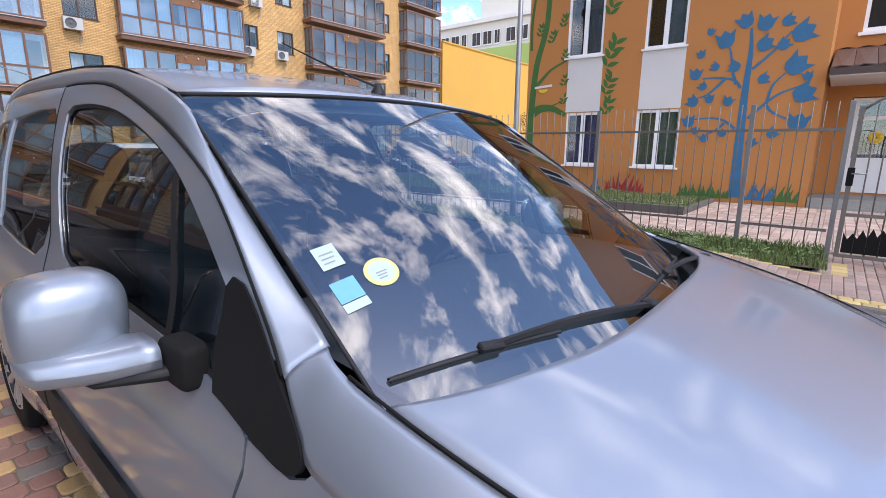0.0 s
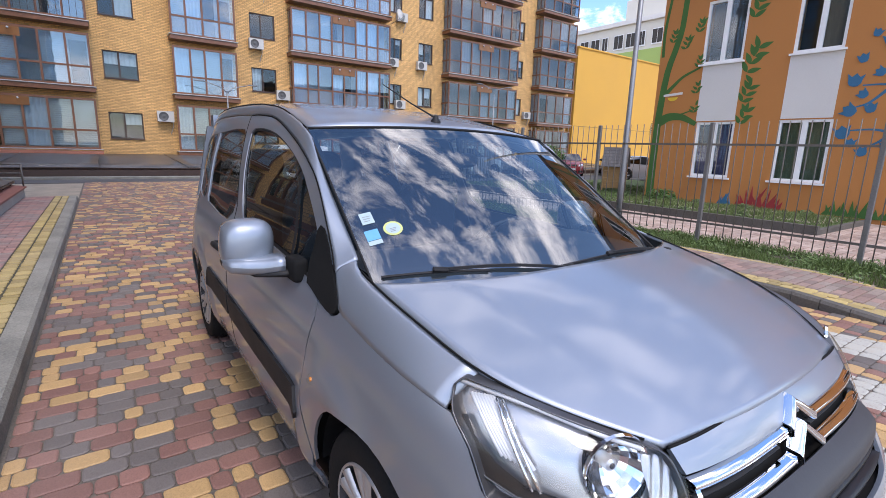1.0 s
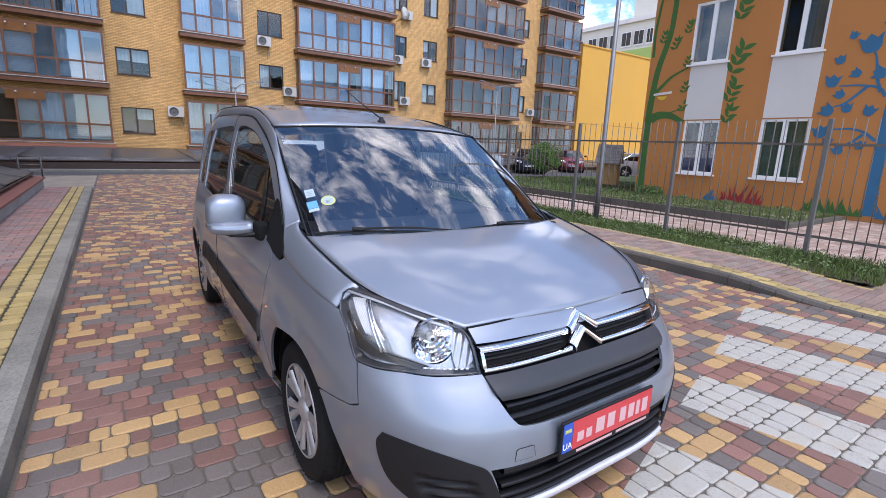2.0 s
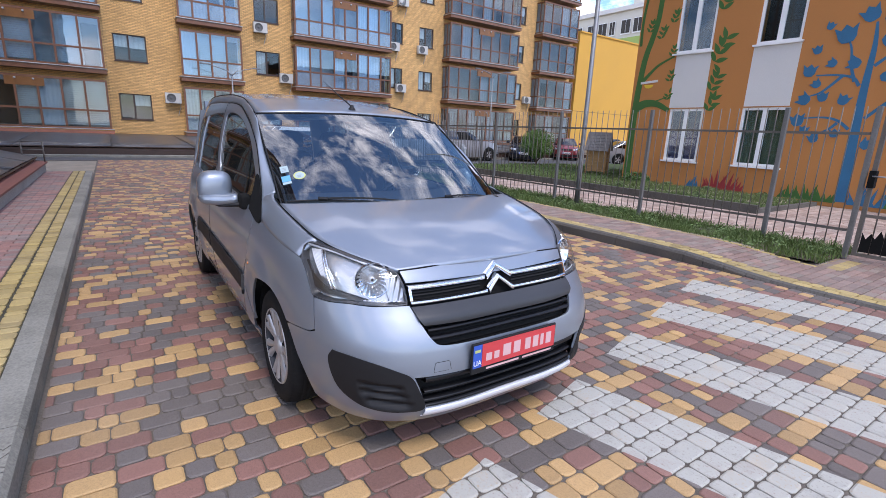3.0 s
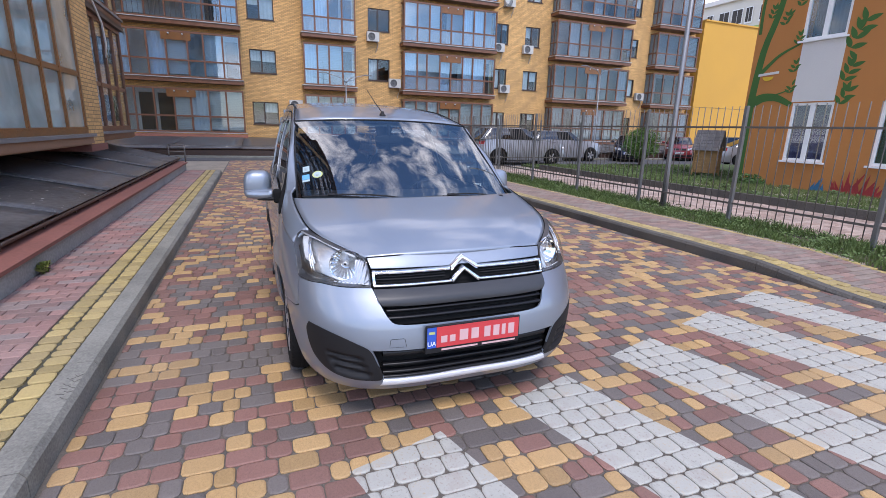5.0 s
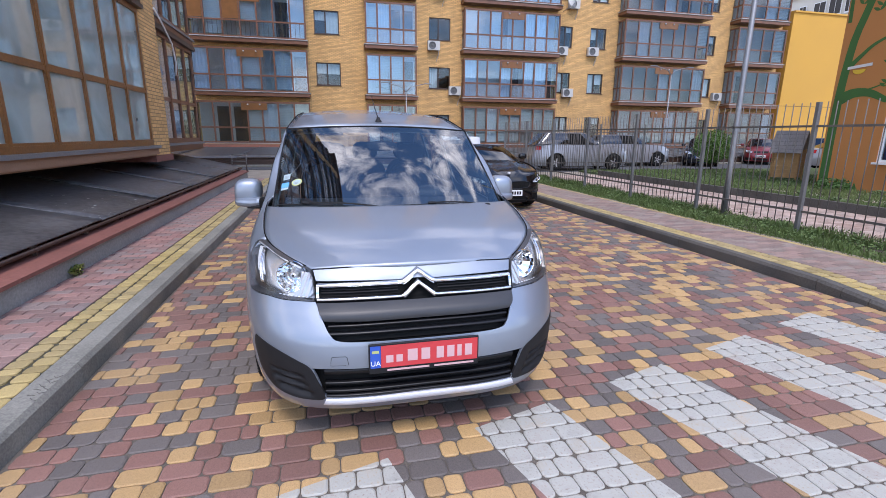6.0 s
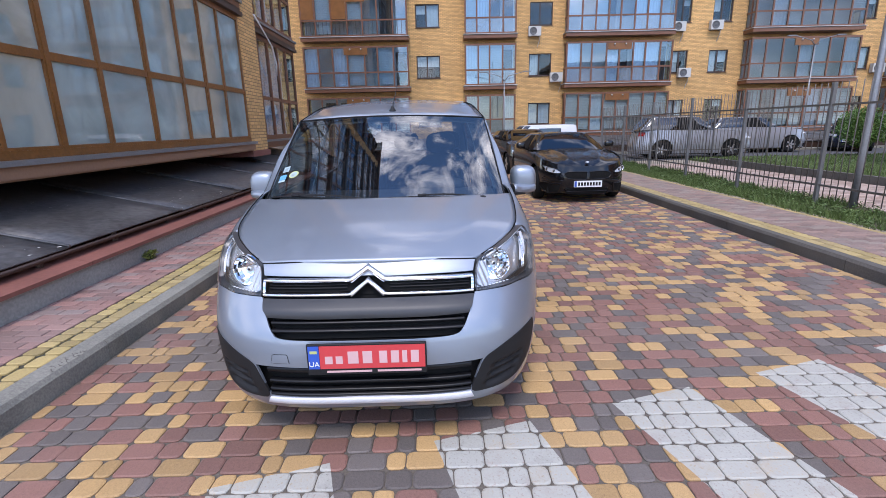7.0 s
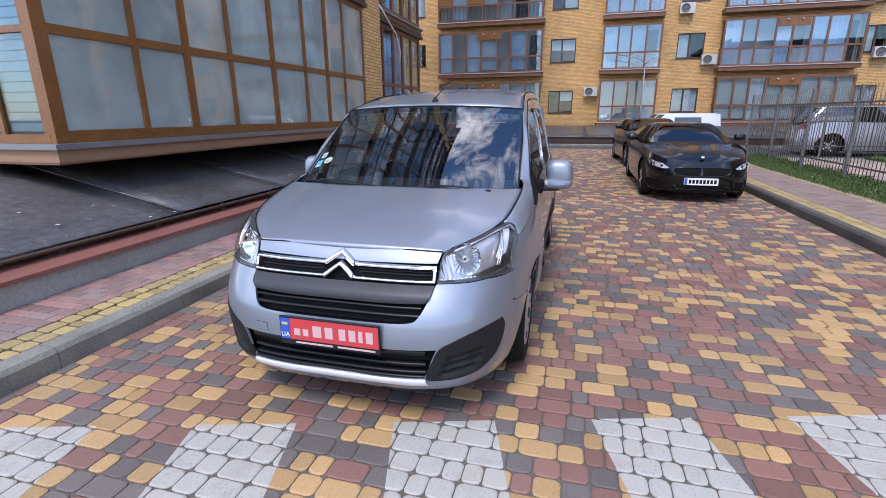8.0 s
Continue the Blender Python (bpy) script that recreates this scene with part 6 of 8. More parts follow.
def air_conditioner(face, u, z, at_w=0.0):
    f = framed(face)
    ac = thing("air_conditioner", "white outdoor air conditioner fixed to the brick wall", "air conditioner", f(u, at_w, z), group="outdoor air conditioners")
    lf = ("east", 0.0) if face[0] == "east" else ("north", 0.0)
    part("casing", fboxes(lf, (-0.4, 0.4, 0.08, 0.36, -0.28, 0.28)), M["ac_white"], ac)
    g = bmesh.new()
    ring = [(0.235, 0.0), (0.235, 0.02), (0.215, 0.024), (0.20, 0.006), (0.06, 0.006), (0.05, 0.014), (0.0, 0.014)]
    lathe(g, ring, 24, "x" if face[0] == "east" else "y")
    part("fan_guard", g, M["fan"], ac, "dark fan guard", Vector(framed(lf)(-0.10, 0.361, 0.0)))
    for u1 in (-0.3, 0.26):
        part("bracket", fboxes(lf, (u1, u1 + 0.04, 0, 0.36, -0.32, -0.28)), M["galv"], ac)
    f2 = framed(lf)
    part("hose", tube(bmesh.new(), [f2(0.36, 0.12, -0.26), f2(0.37, 0.06, -0.5), f2(0.30, 0.03, -0.7), f2(0.22, 0.03, -0.95)], 0.018, 5), M["ac_white"], ac, "thin white drain hose")
    return ac


# ---------------------------------------------------------------- the long brick block behind
def build_back_block():
    rng = rand(11)
    win_rng = rand(23)
    face = ("east", -28.5)
    X = -28.5
    blk = thing("apartment_block", "ochre brick apartment block with brown glazed balconies", "apartment block", (0, 0, 0))
    floors = 9
    H0, ST = 0.52, 3.07
    cols = [(-6.5, 0.15, 0.75, 7, True), (3.75, 7.0, 0.75, 4, False), (10.2, 17.0, 0.75, 8, True), (21.9, 28.9, 0.95, 7, True), (31.5, 35.9, 0.95, 4, True)]
    wins = [(-9.0, -7.6), (0.64, 2.17), (7.96, 9.43), (17.35, 18.35), (19.75, 21.0), (29.2, 30.35)]
    holes = []
    for k in range(floors):
        z = H0 + ST * k
        for a, b in wins:
            holes.append([(a, z + 0.98), (b, z + 0.98), (b, z + 2.36), (a, z + 2.36)])
    part("wall", flat_panel("wall", [(-14, -0.02), (36.4, -0.02), (36.4, 28.6), (-14, 28.6)], holes, lambda u, z: Vector((X, u, z)), (-0.38, 0, 0)), M["brick"], blk)
    # one near-black sheet behind all windows, standing in for the rooms' shade
    part("room_gloom_sheet", boxes((X - 1.6, X - 1.5, -14, 36.4, 0, 28)), M["room_gloom"], blk)
    part("flank_wall", boxes((X - 14, X - 0.38, 36.0, 36.4, -0.02, 28.6), (X - 14, X - 0.38, -14, -13.6, -0.02, 28.6)), M["brick"], blk)
    part("roof", boxes((X - 14, X + 0.25, -14.3, 36.7, 28.6, 29.1)), M["brown_frame"], blk)
    for k in range(floors):
        z = H0 + ST * k
        for a, b in wins:
            window(blk, face, a, b, z + 0.98, z + 2.36, rng=win_rng, split=0.45, share=0.62)
        for ci, (a, b, deep, n, side) in enumerate(cols):
            marks = [a + 0.035 + (b - a - 0.07) * i / n for i in range(n + 1)]
            marks = [marks[0]] + [m + rng.uniform(-0.08, 0.08) for m in marks[1:-1]] + [marks[-1]]
            balcony(blk, face, a, b, deep, z + 0.42, z + ST - 0.16, marks, z + 1.35, "brown_frame", rng, fine=k < 5, side=side, blinds=(0.9 if ci == 2 else 0.42) if k == 0 else 0.15, pane="pane_dim" if ci > 2 else "pane" if k else "pane_school", low_pane=("pane" if ci == 0 else "pane_dim" if ci > 2 else "pane_low") if k else "pane_school", slab="brick" if k == 0 and ci == 0 else "brown_frame", drapes=0.14 if ci == 0 else 0.20 if ci > 2 else 0.45)
            if ci == 0 and k == 2:
                for i in (0, 2):
                    part("door_board", fboxes(face, (marks[i] + 0.06, marks[i + 1] - 0.06, deep - 0.028, deep + 0.008, z + 1.42, z + ST - 0.28)), M["oak_frame"], blk, "brown board in an open loggia")
                for i in range(26):
                    u = a + 0.1 + (b - a - 0.2) * i / 25
                    part("baluster", fboxes(face, (u - 0.01, u + 0.01, deep + 0.006, deep + 0.026, z + 0.52, z + 1.32)), M["dark_frame"], blk)
            if n > 5:
                c = (a + b) / 2
                part("boarded_pane", fboxes(face, (c - 0.75, c + 0.75, deep - 0.03, deep + 0.012, z + 2.40, z + 2.80)), M["oak_frame"], blk)
                for d in (-0.35, 0.35):
                    part("spot_lamp", lathe(bmesh.new(), [(0.0, 0.0), (0.045, 0.005), (0.05, 0.10), (0.0, 0.11)], 10, "x", (X + deep + 0.01, c + d, z + 2.72)), M["satin"], blk)
    for a, b, deep, n, side in cols[:1]:
        part("plinth_ledge", boxes((X, X + deep + 0.25, a - 0.1, b + 0.1, 0.50, 0.84)), M["terracotta"], blk)
    for u, z in ((3.23, 2.78), (8.24, 7.25), (9.72, 4.45), (17.5, 7.35), (19.9, 7.4), (18.1, 4.55), (30.86, 4.6), (8.6, 10.6), (18.2, 10.4), (9.5, 13.4)):
        air_conditioner(face, u, z)
    dish = thing("satellite_dish", "white satellite dish on the balcony corner", "satellite dish", (X + 1.15, 17.45, 10.2))
    bm = bmesh.new()
    lathe(bm, [(0.0, 0.0), (0.15, 0.02), (0.30, 0.075), (0.40, 0.13), (0.41, 0.135), (0.0, 0.01)], 24, "x")
    part("bowl", bm, M["ac_white"], dish, "", pose(0, 0, 0, 0, -15, 25))
    part("arm", tube(tube(bmesh.new(), [(-1.1, 0, -0.3), (0, 0, -0.2), (0, 0, 0)], 0.02, 6), [(0, 0, -0.35), (0.45, 0.1, -0.05)], 0.012, 6), M["galv"], dish)


build_back_block()


def canopy_sheets(name, label, corners, seams, along):
    """A sloping black sheet roof over a light well: corners front a, front b, back b, back a."""
    t = thing(name, label, "canopy", kind="structure")
    a, b, c, d = (Vector(p) for p in corners)
    for i in range(seams):
        f0, f1 = i / seams, (i + 1) / seams
        q0, q1, q2, q3 = a.lerp(b, f0), a.lerp(b, f1), d.lerp(c, f1), d.lerp(c, f0)
        bm = bmesh.new()
        n = (q1 - q0).cross(q3 - q0).normalized()
        if n.z < 0:
            n = -n
        lift = n * (0.012 if i % 2 else 0.0)
        rows = [[(q0.lerp(q1, u / 6)).lerp(q3.lerp(q2, u / 6), v / 4) + lift - n * (0.01 * math.sin(math.pi * u / 6) * math.sin(math.pi * v / 4)) for u in range(7)] for v in range(5)]
        sh = part("roof_sheet", grid_surface("roof_sheet", rows), M["sheet_metal"], t)
        m = sh.modifiers.new("thickness", "SOLIDIFY")
        m.thickness = 0.012
        part("seam", tube(bmesh.new(), [q1 + n * 0.02, q2 + n * 0.02], 0.014, 6), M["sheet_metal"], t)
    part("front_rail", tube(bmesh.new(), [a - Vector((0, 0, 0.03)), b - Vector((0, 0, 0.03))], 0.022, 6), M["dark_frame"], t)
    return t


canopy_sheets("canopy_far", "long black sheet canopy along the foot of the brick block", ((-19.3, -12, 0.42), (-19.3, 36, 0.42), (-28.3, 36, 0.72), (-28.3, -12, 0.72)), 16, "y")
solid("canopy_board_far", boxes((-19.36, -19.26, -12, 36, -0.02, 0.34)), M["dark_frame"], "dark brown board below the black canopy", "board", "structure")
solid("kerb_far", boxes((-19.2, -18.95, -12, 36, -0.02, 0.10), bevel=0.02), M["kerb"], "pale concrete kerb at the road's end", "kerb", "structure")
solid("road_far", boxes((-19.2, -17.4, -12, 5.9, -0.02, -0.001), (-19.2, -14.0, 5.9, 45, -0.02, -0.001), (-14.0, -9.5, 24.0, 45, -0.02, -0.001)), M["asphalt"], "grey road beyond the paving", "road", "structure")
annexe = thing("yellow_annexe", "plain yellow rendered annexe with a flat roof", "building")
part("wall", boxes((-34, -28.0, 36.75, 64, -0.02, 11.0)), M["yellow_wall"], annexe)
part("coping", boxes((-34.1, -27.9, 36.75, 64.1, 11.0, 11.12)), M["yellow_wall"], annexe)
part("plaster_joint", boxes((-28.0, -27.994, 36.76, 63.9, 4.02, 4.05)), M["dark_frame"], annexe)


def build_pale_block():
    b = thing("distant_block", "pale rendered block of flats far behind the annexe", "building", (0, 0, 0))
    part("wall", boxes((-120, -20, 75, 88, -0.02, 23.0)), M["pale_wall"], b)
    part("cornice", boxes((-120.4, -19.6, 74.5, 88.4, 23.0, 23.7)), M["white_render"], b)
    part("penthouse", boxes((-52, -30, 77, 86, 23.7, 27.5)), M["pale_wall"], b)
    part("green_band", boxes((-120, -20, 74.7, 75, 10.0, 18.6)), M["green_wall"], b)
    rng = rand(5)
    for i in range(22):
        x = -62 + i * 2.4
        w = 1.9 if i % 3 else 1.2
        fr = part("window", boxes((x, x + w, 74.82, 74.9, 19.2, 21.6)), M["white_pvc"], b)
        # opaque panes, coloured as the unlit interior behind them
        part("pane", boxes((x + 0.1, x + w / 2 - 0.05, 74.78, 74.815, 19.4, 21.5), (x + w / 2 + 0.05, x + w - 0.1, 74.78, 74.815, 19.4, 21.5)), M["room_gloom"], fr)


build_pale_block()


# ---------------------------------------------------------------- the near brick block with timber-coloured bays
def build_left_block():
    rng = rand(21)
    Y = -4.0
    face = ("north", Y)
    blk = thing("corner_block", "ochre brick block with wide golden-oak glazed bays over a light well", "apartment block", (0, 0, 0))
    part("wall", boxes((-12.5, 0.55, Y - 9, Y, 0.0, 28.5)), M["brick"], blk)
    part("pier", boxes((-8.2, -7.1, Y, -2.58, 1.02, 28.5)), M["brick"], blk)
    part("pier_foot", boxes((-8.25, -7.05, Y, -2.54, 0.88, 1.02)), M["red_cap"], blk)
    part("roof", boxes((-12.9, 1.0, Y - 9.3, -2.3, 28.5, 29.0)), M["brown_frame"], blk)
    bays = [(-0.68, 7.08, 8, 1.44), (8.22, 12.46, 5, 1.12)]
    for k in range(9):
        for bi, (u0, u1, n, deep) in enumerate(bays):
            z0, z1 = 1.24 + 3.05 * k, 1.30 + 3.05 * k + 2.66
            marks = [u0 + 0.06 + (u1 - u0 - 0.12) * i / n for i in range(n + 1)]
            if bi == 0:
                marks = [u0 + 0.06, 0.468, 1.29, 2.16, 3.26, 4.30, 5.18, 5.98, u1 - 0.06]
            frame = "oak_frame" if k == 0 and bi == 0 else "brown_frame"
            balcony(blk, face, u0, u1, deep, z0, z1, marks, z0 + 1.10, frame, rng, fine=k < 2, side=True, slab="fascia" if bi == 0 and k == 0 else "brown_frame", blinds=0.0 if k == 0 else 0.2, pane="pane_hazy" if k < 2 and bi == 0 else "pane", profile=0.066, flash="galv", wide=2, slab_h=0.19)
            part("cornice", fboxes(face, (u0 - 0.08, u1 + 0.08, 0, deep + 0.10, z1 + 0.002, z1 + 0.09), (u0 - 0.05, u1 + 0.05, 0, deep + 0.06, z1 + 0.09, z1 + 0.16)), M["dark_frame"], blk)
    part("bay_underside", fboxes(face, (-0.72, 7.1, 0, 1.46, 1.025, 1.048), (8.24, 12.5, 0, 1.15, 1.025, 1.048)), M["fascia"], blk)
    part("cable", tube(bmesh.new(), [(-8.1, -2.54, 4.2), (-8.6, -2.55, 4.0), (-9.5, -2.62, 3.7), (-10.0, -2.70, 3.3), (-10.1, -2.76, 3.0)], 0.022, 6), M["white_pvc"], blk, "loose white cable")


build_left_block()
lw = thing("low_wall", "low concrete wall with a terracotta painted cap", "wall", kind="structure")
part("wall_body", boxes((-11.7, 8, -1.56, -1.43, -0.02, 0.32)), M["concrete"], lw)
for i in range(10):
    x = -11.75 + i * 2.0
    part("wall_cap", extrude_outline([(x + 0.004, -1.385, 0.318), (x + 0.004, -1.385, 0.352), (x + 0.004, -1.86, 0.40), (x + 0.004, -1.86, 0.318)], (1.992, 0, 0)), M["red_cap"], lw)
canopy_sheets("canopy_near", "black sheet canopy over the light well with worn spots", ((-11.8, -1.60, 0.47), (8.2, -1.60, 0.47), (8.2, -4.0, 0.98), (-11.8, -4.0, 0.98)), 10, "x")
for i in range(20):
    x = -11.5 + i
    solid("canopy_post", boxes((x, x + 0.04, -1.66, -1.62, 0.36, 0.47)), M["dark_frame"], "short dark steel post under the canopy edge", "post", "structure", "canopy posts")
chips = bmesh.new()
_r = rand(77)
for i in range(420):
    cx, cy, r = _r.uniform(-9, 4), -1.65 - 1.6 * _r.random() ** 1.6, _r.choice((0.004, 0.005, 0.006, 0.008, 0.012, 0.02))
    cz = 0.47 + 0.51 * (-1.60 - cy) / 2.4 + 0.016
    chips.faces.new([chips.verts.new((cx + r * math.cos(k * 1.2566 + i) * _r.uniform(0.6, 1.4), cy + r * math.sin(k * 1.2566 + i), cz + 0.0)) for k in range(5)])
solid("canopy_chips", chips, M["white_render"], "pale flakes of plaster scattered on the black canopy", "flakes", "stuff")
hr = thing("hand_rail", "small black steel hand rail at the end of the low wall", "rail", (-11.6, -1.42, 0.352))
for dy in (0.0, -0.42):
    part("rail_post", tube(bmesh.new(), [(0, dy, 0), (0, dy, 0.5)], 0.02, 6), M["fence"], hr)
for z in (0.5, 0.30):
    part("rail_bar", tube(bmesh.new(), [(0, 0, z), (0, -0.42, z)], 0.018, 6), M["fence"], hr)


# ---------------------------------------------------------------- the painted nursery school
M["mural_green"] = surface("green_mural_paint", (0.045, 0.125, 0.025), 0.8, grain=60, stain=3, vary=0.15, bump=0.2)
M["mural_blue"] = surface("blue_mural_paint", (0.03, 0.13, 0.24), 0.8, grain=60, stain=3, vary=0.15, bump=0.2)
M["mural_red"] = surface("red_mural_paint", (0.30, 0.03, 0.03), 0.8, grain=60, stain=3, vary=0.15, bump=0.2)
M["mural_yellow"] = surface("yellow_paint", (0.7, 0.45, 0.03), 0.7, vary=0.1, bump=0.1)
M["roof_tile"] = surface("brown_metal_tile", (0.09, 0.055, 0.045), 0.5, grain=20, stain=3, vary=0.2, bump=0.2)
NY = 14.77


def build_school():
    rng = rand(8)
    nf = ("south", NY)
    sch = thing("nursery_school", "orange rendered nursery school with painted trees on its wall", "school", (0, 0, 0))
    P = lambda u, z: Vector((u, NY, z))
    ups, lows = [(-4.96, -3.84), (-2.65, -1.58)], [(-4.86, -3.78), (-2.70, -1.52)]
    holes = [[(a, 4.14), (b, 4.14), (b, 5.85), (a, 5.85)] for a, b in ups] + [[(a, 0.92), (b, 0.92), (b, 2.50), (a, 2.50)] for a, b in lows]
    part("wall", flat_panel("wall", [(-6.3, -0.02), (1.5, -0.02), (1.5, 7.4), (-6.3, 7.4)], holes, P, (0, 0.4, 0)), M["orange_wall"], sch)
    part("flank_wall", boxes((-6.3, -5.9, NY + 0.4, NY + 14, -0.02, 7.4), (1.1, 1.5, NY + 0.4, NY + 1.9, -0.02, 7.4)), M["orange_wall"], sch)
    # near-black sheet behind the windows: interior shade as colour
    part("room_gloom_sheet", boxes((-5.9, 1.1, NY + 1.5, NY + 1.6, 0, 7.4)), M["room_gloom"], sch)
    part("roof", boxes((-6.6, 1.8, NY - 0.3, NY + 14, 7.4, 7.75)), M["roof_tile"], sch)
    for a, b in ((-4.90, -3.81), (-2.68, -1.55)):
        part("white_panel", boxes((a, b, NY - 0.005, NY - 0.001, 2.53, 4.09)), M["white_render"], sch)
    for k, (a, b, z0, z1) in enumerate([(a, b, 4.14, 5.85) for a, b in ups] + [(a, b, 0.92, 2.50) for a, b in lows]):
        t, m = 0.07, (a + b) / 2
        y0, y1 = NY + 0.02, NY + 0.09
        w = part("window", boxes((a, b, y0, y1, z0, z0 + t), (a, b, y0, y1, z1 - t, z1), (a, a + t, y0, y1, z0 + t, z1 - t), (b - t, b, y0, y1, z0 + t, z1 - t), (m - 0.06, m + 0.06, y0, y1, z0 + t, z1 - t)), M["white_pvc"], sch, "white plastic window")
        for p0, p1 in ((a + t, m - 0.06), (m + 0.06, b - t)):
            part("pane", boxes((p0, p1, y0 + 0.03, y0 + 0.042, z0 + t, z1 - t)), M["pane_school"], w)
            mat = surface("drape", ((0.12, 0.11, 0.11), (0.14, 0.125, 0.11), (0.105, 0.085, 0.17), (0.135, 0.155, 0.09))[k], 0.9, vary=0.2, bump=0)
            if k > 1 or p0 > a + 0.3:
                part("curtain", grid_surface("curtain", [[Vector((p0 + (p1 - p0) * i / 12, y1 + 0.03 + 0.012 * math.sin(i * 2.2), zz)) for i in range(13)] for zz in (z0 + 0.05, z1 - 0.05)]), mat, w)
        part("sill", boxes((a - 0.06, b + 0.06, NY - 0.07, NY + 0.09, z0 - 0.05, z0 - 0.002)), M["white_pvc"], w)

    layer = [0]

    def blob(pts, mat, name, d=0.006):
        layer[0] += 1
        d += 0.00006 * layer[0]
        part(name, extrude_outline([(x, NY - d, z) for x, z in pts], (0, d - 0.001, 0)), mat, sch)

    def stroke(pts, w0, w1, mat, name, d=0.003):
        layer[0] += 1
        d += 0.00002 * layer[0]
        k = 18
        c = [spline([(x, z, 0) for x, z in pts], i / k) for i in range(k + 1)]
        left, right = [], []
        for i, p in enumerate(c):
            t = (c[min(i + 1, k)] - c[max(i - 1, 0)]).normalized()
            w = (w0 + (w1 - w0) * i / k) / 2
            n = Vector((-t.y, t.x, 0)) * w
            left.append((p.x + n.x, p.y + n.y))
            right.append((p.x - n.x, p.y - n.y))
        verts = [(x, NY - d, z) for x, z in left + right]
        faces = [(i, i + 1, k + 1 + i + 1, k + 1 + i) for i in range(k)]
        part(name, raw_mesh(name, verts, faces), mat, sch)

    def leaf(x, z, a, l, w, mat=M["mural_green"], d=0.005):
        ca, sa = math.cos(a), math.sin(a)
        pts = []
        for i in range(9):
            t = i / 8
            pts.append((t * l, w * math.sin(math.pi * t ** 0.8)))
        pts += [(t * l, -w * math.sin(math.pi * t ** 0.8)) for t in (0.875, 0.75, 0.625, 0.5, 0.375, 0.25, 0.125)]
        blob([(x + p * ca - q_ * sa, z + p * sa + q_ * ca) for p, q_ in pts], mat, "painted_leaf", d)

    g = M["mural_green"]
    stroke([(-6.12, 0.1), (-6.13, 1.2), (-6.12, 2.4), (-6.08, 3.2), (-5.98, 4.1), (-5.78, 4.8), (-5.66, 5.5), (-5.62, 7.5)], 0.26, 0.16, g, "painted_trunk")
    stroke([(-6.2, 4.5), (-6.22, 5.2), (-6.15, 5.9), (-6.0, 7.0)], 0.10, 0.08, g, "painted_branch", 0.006)
    stroke([(-6.0, 3.35), (-5.75, 3.6), (-5.45, 3.86), (-4.96, 4.08)], 0.14, 0.05, g, "painted_branch", 0.007)
    stroke([(-6.05, 2.55), (-5.75, 2.68), (-5.35, 2.66), (-4.90, 2.45)], 0.30, 0.13, g, "painted_branch", 0.008)
    stroke([(-5.6, 2.70), (-5.3, 2.78), (-5.0, 2.88)], 0.05, 0.03, g, "painted_branch", 0.009)
    for cx, cz, n, size in ((-5.93, 5.02, 6, 0.2), (-5.50, 4.78, 6, 0.2), (-5.15, 5.2, 6, 0.2), (-3.68, 4.02, 8, 0.36), (-3.68, 3.2, 7, 0.30), (-3.66, 2.6, 6, 0.28), (-5.02, 3.46, 5, 0.18), (-5.05, 4.2, 5, 0.18), (-5.02, 2.9, 4, 0.18), (-3.7, 5.4, 7, 0.32)):
        for i in range(n):
            side = 1 if i % 2 else -1
            up = (i // 2) * size * 0.55
            base = 70 if cx > -4 else 90
            leaf(cx + up * 0.35, cz - size * 0.6 + up, radians(base - side * rng.uniform(35, 62)), size, size * 0.185)
        leaf(cx + size * 0.3, cz + size * 0.5, radians(75), size, size * 0.185)
    for a, b, z0, z1 in ((-6.02, -5.42, 3.30, 3.37),):
        blob([(a, z0), (b, z0 + 0.04), (b, z1 + 0.04), (a, z1)], M["white_render"], "painted_sign", 0.012)
        blob([(-5.72 + 0.16 * math.cos(t * math.pi / 8), 3.27 - 0.11 * abs(math.sin(t * math.pi / 8))) for t in range(8, 17)], M["mural_yellow"], "painted_sign", 0.010)
    bl = M["mural_blue"]
    stroke([(-0.02, 0.2), (-0.06, 1.6), (-0.08, 2.9), (-0.07, 3.8), (-0.12, 4.35)], 0.26, 0.05, bl, "painted_trunk")
    for pts in (((-0.19, 2.95), (-0.35, 3.15), (-0.71, 3.23), (-1.1, 3.24)), ((0.01, 3.38), (0.44, 3.8), (0.71, 4.17)), ((0.05, 2.2), (0.57, 2.71), (1.1, 2.94)), ((0.39, 2.52), (0.6, 2.3), (1.12, 2.06)), ((-0.2, 1.95), (-0.45, 2.15), (-0.75, 2.23), (-1.23, 2.21)), ((-0.3, 3.05), (-0.42, 3.4), (-0.5, 3.82), (-0.62, 4.07)), ((0.4, 2.48), (0.48, 2.95), (0.71, 3.24)), ((-0.55, 3.2), (-0.9, 2.85), (-1.15, 2.75)), ((-0.45, 2.1), (-0.6, 1.95), (-0.85, 1.8))):
        stroke(pts, 0.075, 0.03, bl, "painted_branch", 0.006)

    def bellflower(x, z, s, a):
        shape = [(0, -0.5), (0.28, -0.46), (0.46, -0.2), (0.50, 0.12), (0.62, 0.5), (0.30, 0.28), (0.02, 0.58), (-0.26, 0.28), (-0.58, 0.52), (-0.48, 0.1), (-0.44, -0.2), (-0.27, -0.45)]
        ca, sa = math.cos(a), math.sin(a)
        blob([(x + s * (p * ca - q_ * sa), z + s * (p * sa + q_ * ca)) for p, q_ in shape], bl, "painted_flower", 0.009)
